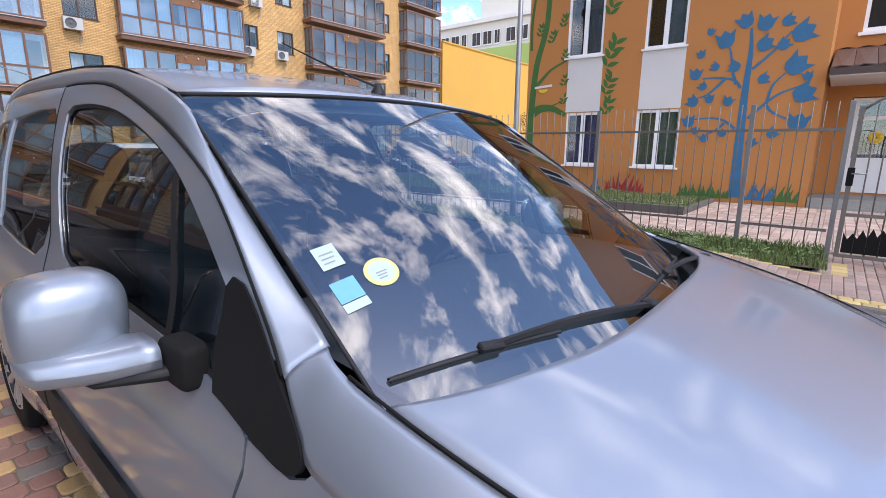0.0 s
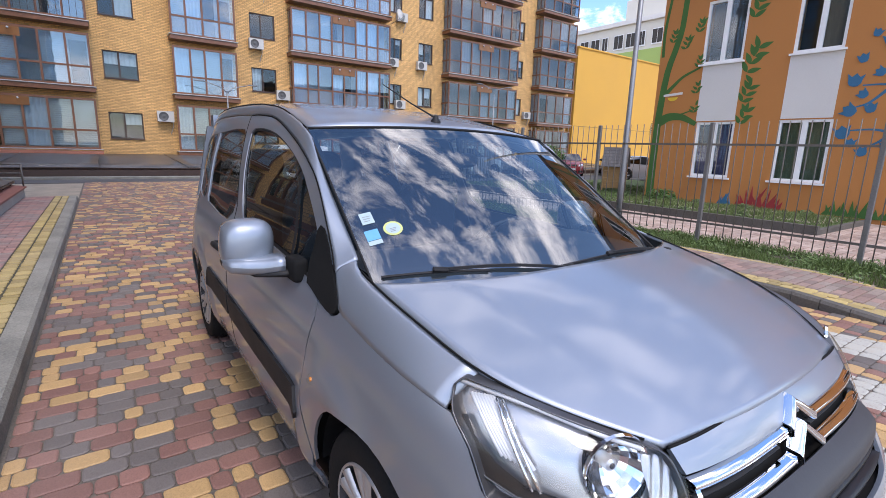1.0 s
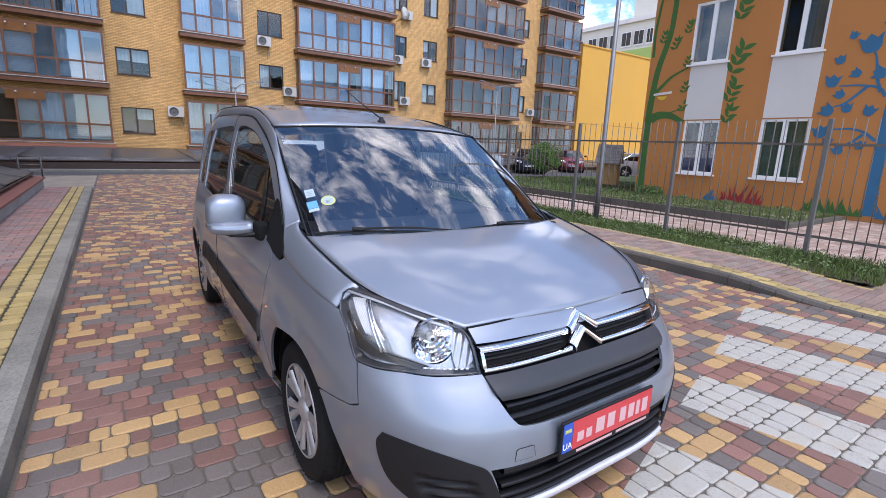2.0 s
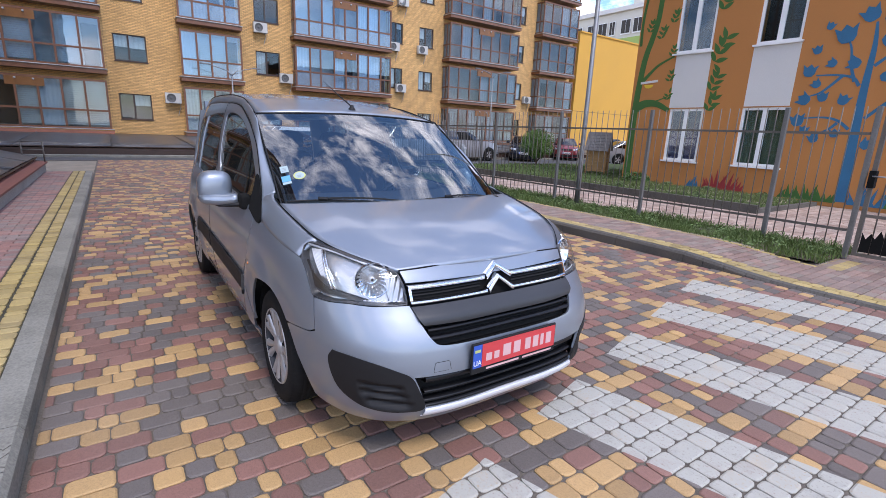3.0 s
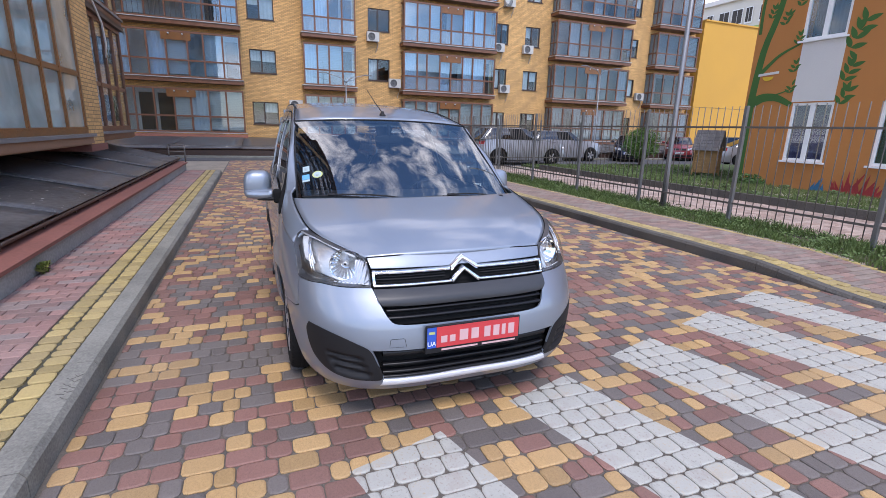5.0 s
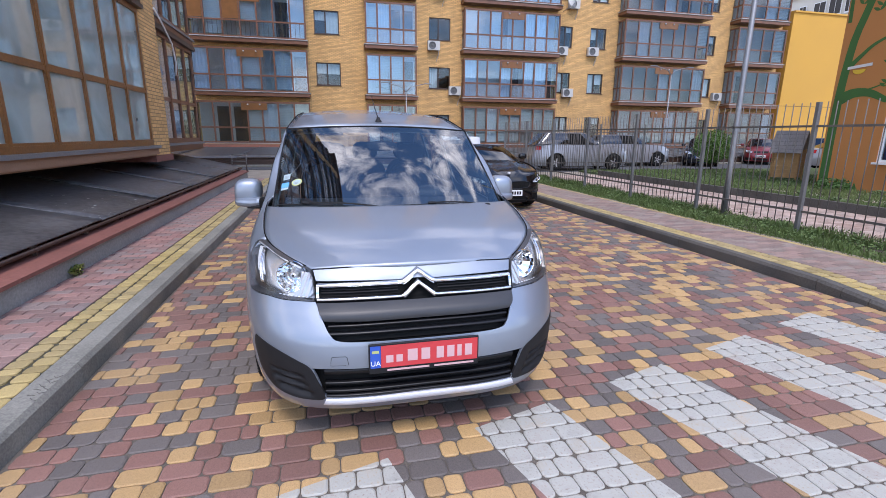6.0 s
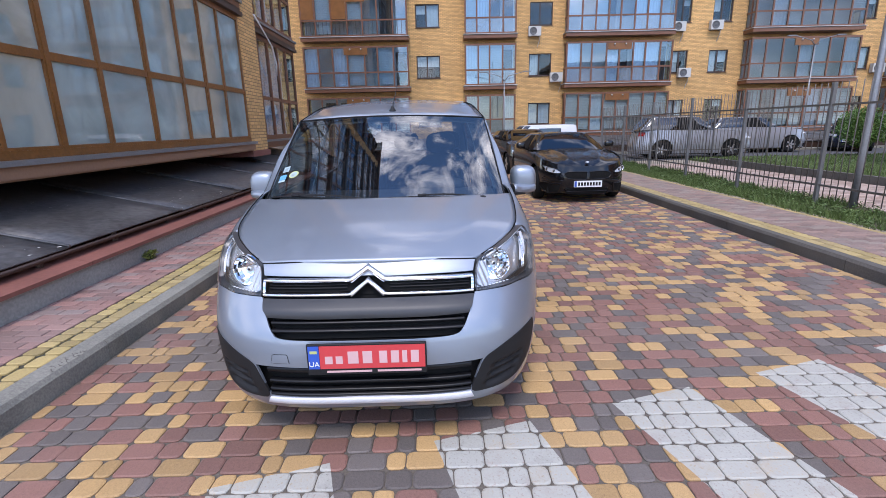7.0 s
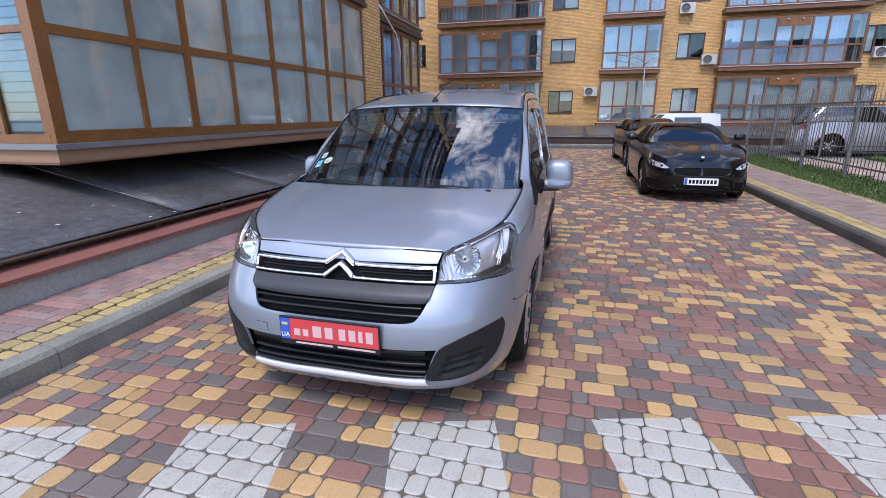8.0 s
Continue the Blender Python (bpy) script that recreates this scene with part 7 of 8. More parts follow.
    flowers = ((-0.26, 4.53, 34), (0.17, 4.43, 36), (0.62, 4.42, 26), (0.94, 4.13, 44), (-1.01, 4.38, 17), (-0.65, 4.14, 40), (0.21, 3.95, 34), (0.59, 3.89, 26), (-1.18, 3.85, 20), (-0.82, 3.51, 20), (-0.38, 3.47, 26), (-1.26, 3.36, 28), (0.9, 3.41, 46), (0.28, 3.14, 24), (-1.06, 3.04, 20), (1.15, 3.13, 20), (1.13, 2.75, 44), (-1.26, 2.67, 28), (-0.87, 2.72, 22), (-0.43, 2.64, 24), (1.1, 2.08, 40), (-1.31, 2.16, 30), (-1.12, 1.92, 20), (-0.88, 1.72, 22), (-0.47, 1.85, 20), (0.62, 1.83, 24), (0.2, 1.61, 24))
    for i, (x, z, s) in enumerate(flowers):
        bellflower(x, z, s / 100, rng.uniform(-0.9, 0.9) + (0.5 if x < 0 else -0.6))
    for x0, x1, n, h, mat in ((-3.45, -2.35, 13, 0.5, M["mural_red"]), (-1.4, -0.15, 14, 0.36, g), (0.12, 0.85, 10, 0.42, bl), (0.75, 1.35, 9, 0.36, g), (-3.95, -3.6, 5, 0.3, bl), (-5.9, -5.2, 8, 0.25, g)):
        for i in range(n):
            x = x0 + (x1 - x0) * (i + 0.5) / n
            hh = h * (0.55 + 0.6 * math.sin(math.pi * (i + 0.5) / n)) * rng.uniform(0.7, 1.2)
            lean = rng.uniform(-0.5, 0.5) * hh
            w = (x1 - x0) / n * 0.8
            blob([(x - w, 0.16), (x + w, 0.16), (x + lean * 0.5 + w * 0.5, 0.16 + hh * 0.5), (x + lean, 0.16 + hh), (x + lean * 0.4 - w * 0.6, 0.16 + hh * 0.45)], mat, "painted_grass", 0.006 + 0.0006 * (i % 3))
    # entrance
    ent = NY + 1.9
    part("porch_wall", flat_panel("porch_wall", [(1.5, -0.02), (9, -0.02), (9, 9.0), (1.5, 9.0)], [[(2.05, 0.35), (4.4, 0.35), (4.4, 2.75), (2.05, 2.75)], [(2.0, 4.3), (3.3, 4.3), (3.3, 6.0), (2.0, 6.0)]], lambda u, z: Vector((u, ent, z)), (0, 0.3, 0)), M["orange_wall"], sch)
    part("porch_step", boxes((1.52, 7, NY + 0.1, ent, -0.02, 0.30)), M["concrete"], sch)
    for a, b in ((2.07, 3.2), (3.24, 4.38)):
        d = part("door", boxes((a, b, ent + 0.05, ent + 0.10, 0.36, 0.62), (a, a + 0.14, ent + 0.05, ent + 0.10, 0.62, 2.73), (b - 0.14, b, ent + 0.05, ent + 0.10, 0.62, 2.73), (a + 0.14, b - 0.14, ent + 0.05, ent + 0.10, 2.62, 2.73), (a + 0.14, b - 0.14, ent + 0.05, ent + 0.10, 2.18, 2.28), (a + 0.14, b - 0.14, ent + 0.05, ent + 0.10, 0.62, 1.25)), M["white_pvc"], sch, "white glazed entrance door")
        part("pane", boxes((a + 0.14, b - 0.14, ent + 0.07, ent + 0.085, 1.25, 2.18), (a + 0.14, b - 0.14, ent + 0.07, ent + 0.085, 2.28, 2.62)), M["pane"], d)
        bm = bmesh.new()
        for i in range(8):
            t = i * math.pi / 4
            lathe(bm, [(0.0, 0.0), (0.06, 0.002), (0.065, 0.006)], 10, "y", ((a + b) / 2 + 0.09 * math.cos(t), ent + 0.035, 1.75 + 0.09 * math.sin(t)))
        part("door_flower", bm, M["mural_yellow"], d, "yellow paper flower")
        part("door_handle", tube(bmesh.new(), [(b - 0.1, ent + 0.03, 1.25), (b - 0.1, ent + 0.0, 1.3), (b - 0.1, ent + 0.0, 1.55)], 0.012, 6), M["galv"], d)
    part("upper_window", boxes((2.0, 2.08, ent, ent + 0.08, 4.3, 6.0), (3.22, 3.3, ent, ent + 0.08, 4.3, 6.0), (2.6, 2.7, ent, ent + 0.08, 4.3, 6.0), (2.08, 2.6, ent, ent + 0.08, 4.3, 4.4), (2.7, 3.22, ent, ent + 0.08, 4.3, 4.4), (1.92, 3.38, ent - 0.08, ent + 0.02, 4.22, 4.296)), M["white_pvc"], sch)
    # near-black sheet behind door and upper window, painted as indoor shade
    part("porch_gloom_sheet", boxes((1.5, 9, ent + 1.2, ent + 1.3, 0, 9)), M["room_gloom"], sch)
    roof = part("porch_roof", boxes((1.56, 7.16, ent - 0.3, ent, 3.80, 3.86)), M["dark_frame"], sch, "brown metal tile porch roof")
    tile = mesh_of("tile", extrude_outline([(0, NY - 0.3, 3.22), (0.18, NY - 0.3, 3.26), (0.39, NY - 0.3, 3.22), (0.39, ent, 3.92), (0.18, ent, 3.96), (0, ent, 3.92)], (0, 0, 0.03)))
    for i in range(14):
        part("tile", tile, M["roof_tile"], roof, "", Vector((1.56 + i * 0.4, 0, 0)))
    part("porch_fascia", boxes((1.55, 7, NY - 0.34, NY - 0.28, 3.08, 3.22)), M["dark_frame"], sch)
    part("porch_soffit", boxes((1.56, 7, NY - 0.28, ent, 3.05, 3.09)), M["white_render"], sch)


build_school()


# ---------------------------------------------------------------- fence, lamps, planting
def build_fence():
    fe = thing("fence", "grey steel bar fence with square posts on a grass strip", "fence", (0, 8.05, 0), kind="")
    me_post = mesh_of("post", boxes((-0.029, 0.029, -0.029, 0.029, -0.02, 1.96), bevel=0.004))
    me_bar = mesh_of("bar", tube(bmesh.new(), [(0, 0, 0.22), (0, 0, 2.02)], 0.0075, 5))
    me_rail = mesh_of("rail", boxes((0.029, 2.091, -0.012, 0.012, -0.016, 0.016)))
    for m, mat in ((me_post, "fence_post"), (me_bar, "fence"), (me_rail, "fence")):
        m.materials.append(M[mat])
    xs = [1.0 - 2.12 * i for i in range(8)]
    for x in xs + [2.02]:
        part("post", me_post, None, fe, "", (x, 0, 0.06))
    for i, x in enumerate(xs):
        if i:
            for z in (0.42, 1.68):
                part("rail", me_rail, None, fe, "", (x, 0, z))
            for k in range(1, 16):
                part("bar", me_bar, None, fe, "", (x + 2.12 * k / 16, 0, 0))
    for z in (0.42, 1.68):
        part("short_rail", boxes((1.04, 1.98, -0.014, 0.014, z - 0.018, z + 0.018)), M["fence"], fe)
        part("short_rail", boxes((3.3, 8.0, -0.014, 0.014, z - 0.018, z + 0.018)), M["fence"], fe)
    for k in range(1, 8):
        part("bar", me_bar, None, fe, "", (1.0 + 1.02 * k / 8, 0, 0))
    for k in range(36):
        part("bar", me_bar, None, fe, "", (3.35 + k * 0.13, 0, 0))
    for j in range(3):
        part("post", me_post, None, fe, "", (xs[-1], 2.12 * (j + 1), 0.06))
        for z in (0.42, 1.68):
            part("rail", me_rail, None, fe, "", pose(xs[-1], 2.12 * j, z, 0, 0, 90))
        for k in range(1, 16):
            part("bar", me_bar, None, fe, "", (xs[-1], 2.12 * (j + k / 16), 0))
    gate = thing("gate", "grey steel bar gate with a lock and black cut-out plate", "gate", (2.09, 8.05, 0))
    part("gate_frame", boxes((0, 0.05, -0.02, 0.02, 0.10, 1.95), (1.12, 1.17, -0.02, 0.02, 0.10, 1.95), (0.05, 1.12, -0.02, 0.02, 0.10, 0.14), (0.05, 1.12, -0.02, 0.02, 0.62, 0.66)), M["fence"], gate)
    bm = bmesh.new()
    tube(bm, [(0.025 + 1.12 * i / 12, 0, 1.9 + 0.28 * math.sin(math.pi * i / 12)) for i in range(13)], 0.018, 6)
    part("arch", bm, M["fence"], gate)
    for k in range(1, 9):
        part("bar", tube(bmesh.new(), [(0.05 + 0.122 * k, 0, 0.14), (0.05 + 0.122 * k, 0, 1.9 + 0.22 * math.sin(math.pi * k / 9))], 0.009, 5), M["fence"], gate)
    part("lock", boxes((-0.01, 0.06, -0.05, 0.05, 1.0, 1.22)), M["black"], gate, "black lock case")
    part("handle", tube(bmesh.new(), [(0.03, -0.06, 1.15), (0.17, -0.07, 1.15)], 0.01, 6), M["galv"], gate)
    pts = [(0.06, 0.16), (1.12, 0.16)]
    rng = rand(3)
    for i in range(24):
        x = 1.12 - 1.06 * i / 23
        pts.append((x, (0.30 + 0.25 * (x / 1.12)) + (0.10 if i % 2 else 0.0) + rng.uniform(-0.02, 0.02)))
    part("hedge_plate", extrude_outline([(x, -0.008, z) for x, z in pts], (0, 0.012, 0)), M["black"], gate, "black cut-out grass plate")


build_fence()
solid("verge", grid_surface("verge", [[Vector((x, y, 0.075 + 0.03 * noise.noise((x * 0.8, y * 1.5, 0)))) for x in np.arange(-14, 2.01, 0.4)] for y in (7.19, 7.5, 7.8, 8.1, 8.4, 8.62)]), M["soil"], "bare soil strip under the grass", "soil", "structure")
solid("lawn", boxes((-13.6, -0.5, 11.3, 14.7, -0.02, 0.13), (-13.6, -6.9, 14.7, 24, -0.02, 0.13)), M["lawn"], "green lawn with worn patches", "lawn", "structure")
solid("wall_bed", grid_surface("wall_bed", [[Vector((x, y, 0.134 + 0.006 * noise.noise((x * 2, y * 3, 1)))) for x in np.arange(-6.25, -0.5, 0.25)] for y in (12.75, 13.3, 13.9, 14.4, 14.76)]), M["pale_soil"], "pale dry soil bed along the painted wall", "soil", "structure")
yk = thing("yard_kerb", "dark low concrete edging round the lawn", "kerb", kind="structure")
part("edging", boxes((-12, -0.4, 11.18, 11.30, -0.02, 0.24), (-0.52, -0.4, 11.30, 14.5, -0.02, 0.16)), M["kerb_dirty"], yk)


def grass_patch(name, label, count, seed, box_, height, width, tint):
    rng = rand(seed)
    v, f = [], []
    x0, x1, y0, y1, z = box_
    for _ in range(count):
        x, y = rng.uniform(x0, x1), rng.uniform(y0, y1)
        clump = 0.5 + 0.8 * (noise.noise((x * 1.7, y * 1.7, seed)) + 0.3)
        h = height * max(0.25, clump) * rng.uniform(0.6, 1.3)
        a = rng.uniform(0, 2 * math.pi)
        dx, dy = math.cos(a) * width, math.sin(a) * width
        b = rng.uniform(0, 2 * math.pi)
        lx, ly = math.cos(b) * h * rng.uniform(0.1, 0.7), math.sin(b) * h * rng.uniform(0.1, 0.7)
        s = len(v)
        v += [(x - dx, y - dy, z), (x + dx, y + dy, z), (x + dx * 0.7 + lx * 0.4, y + dy * 0.7 + ly * 0.4, z + h * 0.6), (x - dx * 0.7 + lx * 0.4, y - dy * 0.7 + ly * 0.4, z + h * 0.6), (x + lx, y + ly, z + h)]
        f += [(s, s + 1, s + 2, s + 3), (s + 3, s + 2, s + 4)]
    m = surface(name + "_blades", tint, 0.7, grain=9, stain=1.2, vary=0.4, bump=0, per_island=0.8)
    return solid(name, raw_mesh(name, v, f), m, label, "grass", "stuff")


grass_patch("verge_grass", "long uncut grass and weeds along the fence", 26000, 3, (-14, 2.05, 7.16, 8.6, 0.07), 0.13, 0.006, (0.085, 0.13, 0.028))
def broad_weeds(name, label, clumps, seed, box_):
    """Low broad-leaved weeds standing in clumps."""
    rng = rand(seed)
    v, f = [], []
    x0, x1, y0, y1, z = box_
    for _ in range(clumps):
        cx, cy, r = rng.uniform(x0, x1), rng.uniform(y0, y1), rng.uniform(0.05, 0.18)
        for _ in range(rng.randint(10, 40)):
            a, d = rng.uniform(0, 6.283), r * math.sqrt(rng.random())
            c0 = Vector((cx + d * math.cos(a), cy + d * math.sin(a), z + rng.uniform(0.02, 0.13)))
            u = Vector((rng.uniform(-1, 1), rng.uniform(-1, 1), rng.uniform(-0.2, 0.7))).normalized()
            w = u.orthogonal().normalized()
            s_ = rng.uniform(0.010, 0.024)
            k = len(v)
            v += [c0 - u * s_, c0 + w * s_ * 0.55, c0 + u * s_, c0 - w * s_ * 0.55]
            f.append((k, k + 1, k + 2, k + 3))
    m = surface(name + "_leaf", (0.10, 0.155, 0.04), 0.65, grain=5, stain=1, vary=0.45, bump=0, per_island=0.9)
    solid(name, raw_mesh(name, v, f), m, label, "weeds", "stuff")


broad_weeds("verge_weeds", "low broad-leaved weeds among the grass by the fence", 420, 31, (-14, 2.0, 7.2, 8.5, 0.07))
grass_patch("lawn_grass", "patchy short lawn grass", 9000, 4, (-13.5, -0.6, 11.35, 12.8, 0.12), 0.10, 0.008, (0.10, 0.14, 0.038))
grass_patch("wall_grass", "thin grass on the bed at the foot of the painted wall", 7000, 8, (-6.2, -0.6, 12.8, 14.7, 0.13), 0.11, 0.008, (0.11, 0.15, 0.042))
grass_patch("far_lawn_grass", "short lawn grass round the playhouse", 13000, 6, (-13.5, -6.4, 12.8, 19.5, 0.12), 0.09, 0.010, (0.10, 0.145, 0.038))


def leafy(name, label, category, at, size, leaves, seed, trunk=True, tint=(0.055, 0.12, 0.02)):
    """A shrub or small tree: limbs and a crown of many small leaves."""
    rng = rand(seed)
    t = thing(name, label, category, at)
    bm = bmesh.new()
    sx, sy, sz, z0 = size
    slim = min(1.0, max(sx, sz) / 0.7)
    if trunk:
        tube(bm, [(0, 0, 0), (0.02, 0.01, z0 * 0.6), (0.0, 0.03, z0 + sz * 0.5)], [0.06, 0.045, 0.02], 7)
    for i in range(14):
        a, e = rng.uniform(0, 2 * math.pi), rng.uniform(0.2, 1.3)
        tip = Vector((math.cos(a) * math.cos(e) * sx * 0.8, math.sin(a) * math.cos(e) * sy * 0.8, z0 + sz * (0.4 + 0.75 * math.sin(e))))
        root = Vector((0, 0, z0 * 0.5 if trunk else 0.0))
        tube(bm, [root, root.lerp(tip, 0.5) + Vector((rng.uniform(-0.05, 0.05), rng.uniform(-0.05, 0.05), 0.05)), tip], [slim * 0.022, slim * 0.013, slim * 0.005], 5)
    if trunk:
        part("trunk", bm, M["dark_frame"], t)
    else:
        part("stems", bm, M["dark_frame"], t)["kind"] = "stuff"
    v, f = [], []
    for _ in range(leaves):
        while True:
            p = Vector((rng.uniform(-1, 1), rng.uniform(-1, 1), rng.uniform(-1, 1)))
            if 0.15 < p.length < 1 + 0.25 * noise.noise(p * 2.5 + Vector((seed, 0, 0))) and noise.noise(p * 3.1 + Vector((0, seed, 0))) > -0.25:
                break
        c = Vector((p.x * sx, p.y * sy, z0 + sz + p.z * sz))
        s = rng.uniform(0.02, 0.045)
        u = Vector((rng.uniform(-1, 1), rng.uniform(-1, 1), rng.uniform(-0.6, 0.6))).normalized()
        w = u.orthogonal().normalized()
        k = len(v)
        v += [c - u * s, c + w * s * 0.5, c + u * s, c - w * s * 0.5]
        f.append((k, k + 1, k + 2, k + 3))
    m = surface(name + "_leaf", tint, 0.6, grain=5, stain=1, vary=0.4, bump=0, per_island=0.9)
    part("crown", raw_mesh("crown", v, f), m, t)["kind"] = "stuff"
    return t


leafy("shrub", "rounded green shrub on the lawn", "shrub", (-12.8, 17.05, 0.12), (0.80, 0.80, 0.72, 0.28), 8000, 5, tint=(0.085, 0.165, 0.028))
leafy("small_tree", "small green tree beside the wooden playhouse", "tree", (-7.6, 18.9, 0.12), (1.1, 1.2, 1.0, 1.3), 5200, 6, tint=(0.09, 0.14, 0.025))
leafy("wall_shrub", "low green plant on the lawn by the painted wall", "shrub", (-5.4, 14.2, 0.12), (0.5, 0.3, 0.18, 0.0), 900, 7, False)
leafy("weed", "small green weed in the joint of the low wall", "plant", (-0.62, -1.40, FLAT), (0.10, 0.05, 0.05, 0.0), 90, 9, False, (0.34, 0.38, 0.11))
for i, (x, y) in enumerate(((-4.3, 14.3), (-3.0, 14.25), (-1.6, 14.3), (-6.6, 14.1), (-2.2, 12.2), (-4.8, 12.6), (-3.3, 11.7))):
    leafy("wall_plant", "tufted green border plant", "plant", (x, y, 0.12), (0.17, 0.12, 0.08, 0.0), 130, 20 + i, False, (0.10, 0.15, 0.045))


def lamp_post(at, height, arms, label):
    t = thing("street_lamp", label, "street lamp", at)
    part("pole", tube(bmesh.new(), [(0, 0, 0), (0, 0, 0.9), (0, 0, height)], [0.062, 0.05, 0.038] if arms < 2 else [0.06, 0.05, 0.035], 10), M["galv"], t)
    for s in (-1, 1)[:arms]:
        a = part("arm", tube(bmesh.new(), [(0, 0, height), (0, s * 0.25, height + 0.28), (0, s * 0.75, height + 0.42), (0, s * 1.15, height + 0.52)], 0.025, 6), M["galv"], t)
        part("lantern", boxes((-0.07, 0.07, s * 1.15 - 0.02 if s > 0 else s * 1.6, s * 1.6 if s > 0 else s * 1.15 + 0.02, height + 0.50, height + 0.56), bevel=0.01), M["galv"], a)
    return t


lamp_post((-2.85, 8.35, 0.05), 8.5, 0, "tall grey lamp post standing beside the fence")
lamp_post((-26.2, 6.05, 0.5), 3.6, 2, "double-armed grey street lamp before the brick block")
lamp_post((-23.5, 22.9, -0.02), 5.4, 2, "double-armed grey street lamp by the car park")
lamp_post((-24.5, -8.3, 0.5), 3.4, 2, "double-armed grey street lamp before the brick block")


def playhouse():
    t = thing("playhouse", "small wooden playhouse with a shingled roof on the lawn", "playhouse", (-8.38, 16.02, 0.12), -66)
    t.matrix_basis = t.matrix_basis @ Matrix.Diagonal((0.50, 0.48, 0.76, 1))
    M["pine"] = surface("weathered_pine", (0.40, 0.225, 0.085), 0.75, grain=30, stain=3, vary=0.25, bump=0.3)
    M["shingle"] = surface("grey_wood_shingle", (0.235, 0.21, 0.19), 0.85, grain=30, stain=3, vary=0.3, bump=0.4, per_object=0.4)
    for i in range(7):
        z = 0.15 + i * 0.17
        part("plank", boxes((-0.55, 0.55, -0.75, -0.71, z, z + 0.163)), M["pine"], t)
        part("plank", boxes((0.51, 0.55, -0.71, 0.75, z, z + 0.163)), M["pine"], t)
        part("plank", boxes((-0.55, -0.51, -0.71, 0.75, z, z + 0.163)), M["pine"], t)
    for x0 in (0.53, -0.61):
        for y0 in (-0.81, 0.73):
            part("corner_post", boxes((x0, x0 + 0.08, y0, y0 + 0.08, 0, 1.36)), M["pine"], t)
    part("gable", extrude_outline([(-0.58, -0.75, 1.34), (0.58, -0.75, 1.34), (0.0, -0.75, 2.05)], (0, 0.04, 0)), M["pine"], t)
    for s in (-1, 1):
        for r in range(6):
            f0, f1 = r / 6, (r + 1.15) / 6
            for c in range(8):
                y0 = -0.95 + c * 0.24
                a = Vector((s * (0.05 + 0.78 * f0), 0, 2.12 - 0.92 * f0))
                b = Vector((s * (0.05 + 0.78 * f1), 0, 2.12 - 0.92 * f1 + 0.02))
                part("shingle", extrude_outline([(a.x, y0, a.z), (b.x, y0, b.z), (b.x, y0 + 0.23, b.z), (a.x, y0 + 0.23, a.z)], (0, 0, 0.025)), M["shingle"], t)


playhouse()


# ---------------------------------------------------------------- parked cars
M["car_glass"] = glass("dark_parked_car_glass", (0.03, 0.037, 0.045), ior=2.1)
M["black_paint"] = car_paint("black_metallic_paint", (0.003, 0.003, 0.004), 0.0, 0.5, 0.1, 0.05, 1.0)
M["dark_paint"] = car_paint("dark_brown_metallic_paint", (0.010, 0.006, 0.006), 0.0, 0.5, 0.1, 0.05, 1.0)
M["white_paint"] = car_paint("white_paint", (0.75, 0.76, 0.78), 0.0, 0.4, 0.01)
M["silver_b"] = car_paint("pale_silver_paint", (0.36, 0.37, 0.39), 0.6, 0.4)
M["red_paint"] = car_paint("red_paint", (0.20, 0.016, 0.02), 0.2, 0.35)
M["navy_paint"] = car_paint("dark_blue_paint", (0.007, 0.010, 0.02), 0.0, 0.5, 0.1, 0.05, 1.0)
M["lamp_pale"] = surface("pale_lamp_housing", (0.62, 0.63, 0.66), 0.3, metal=0.2, vary=0.1, bump=0)
M["black_gloss"] = surface("gloss_black_trim", (0.006, 0.006, 0.007), 0.12, vary=0.05, bump=0)
M["tail_red"] = surface("red_tail_lamp", (0.4, 0.01, 0.01), 0.2, vary=0.05, bump=0)


def used_only(vs, fs):
    """Drops the points that no face uses."""
    ids = sorted({i for f in fs for i in f})
    at = {v: n for n, v in enumerate(ids)}
    return [vs[i] for i in ids], [tuple(at[i] for i in f) for f in fs]


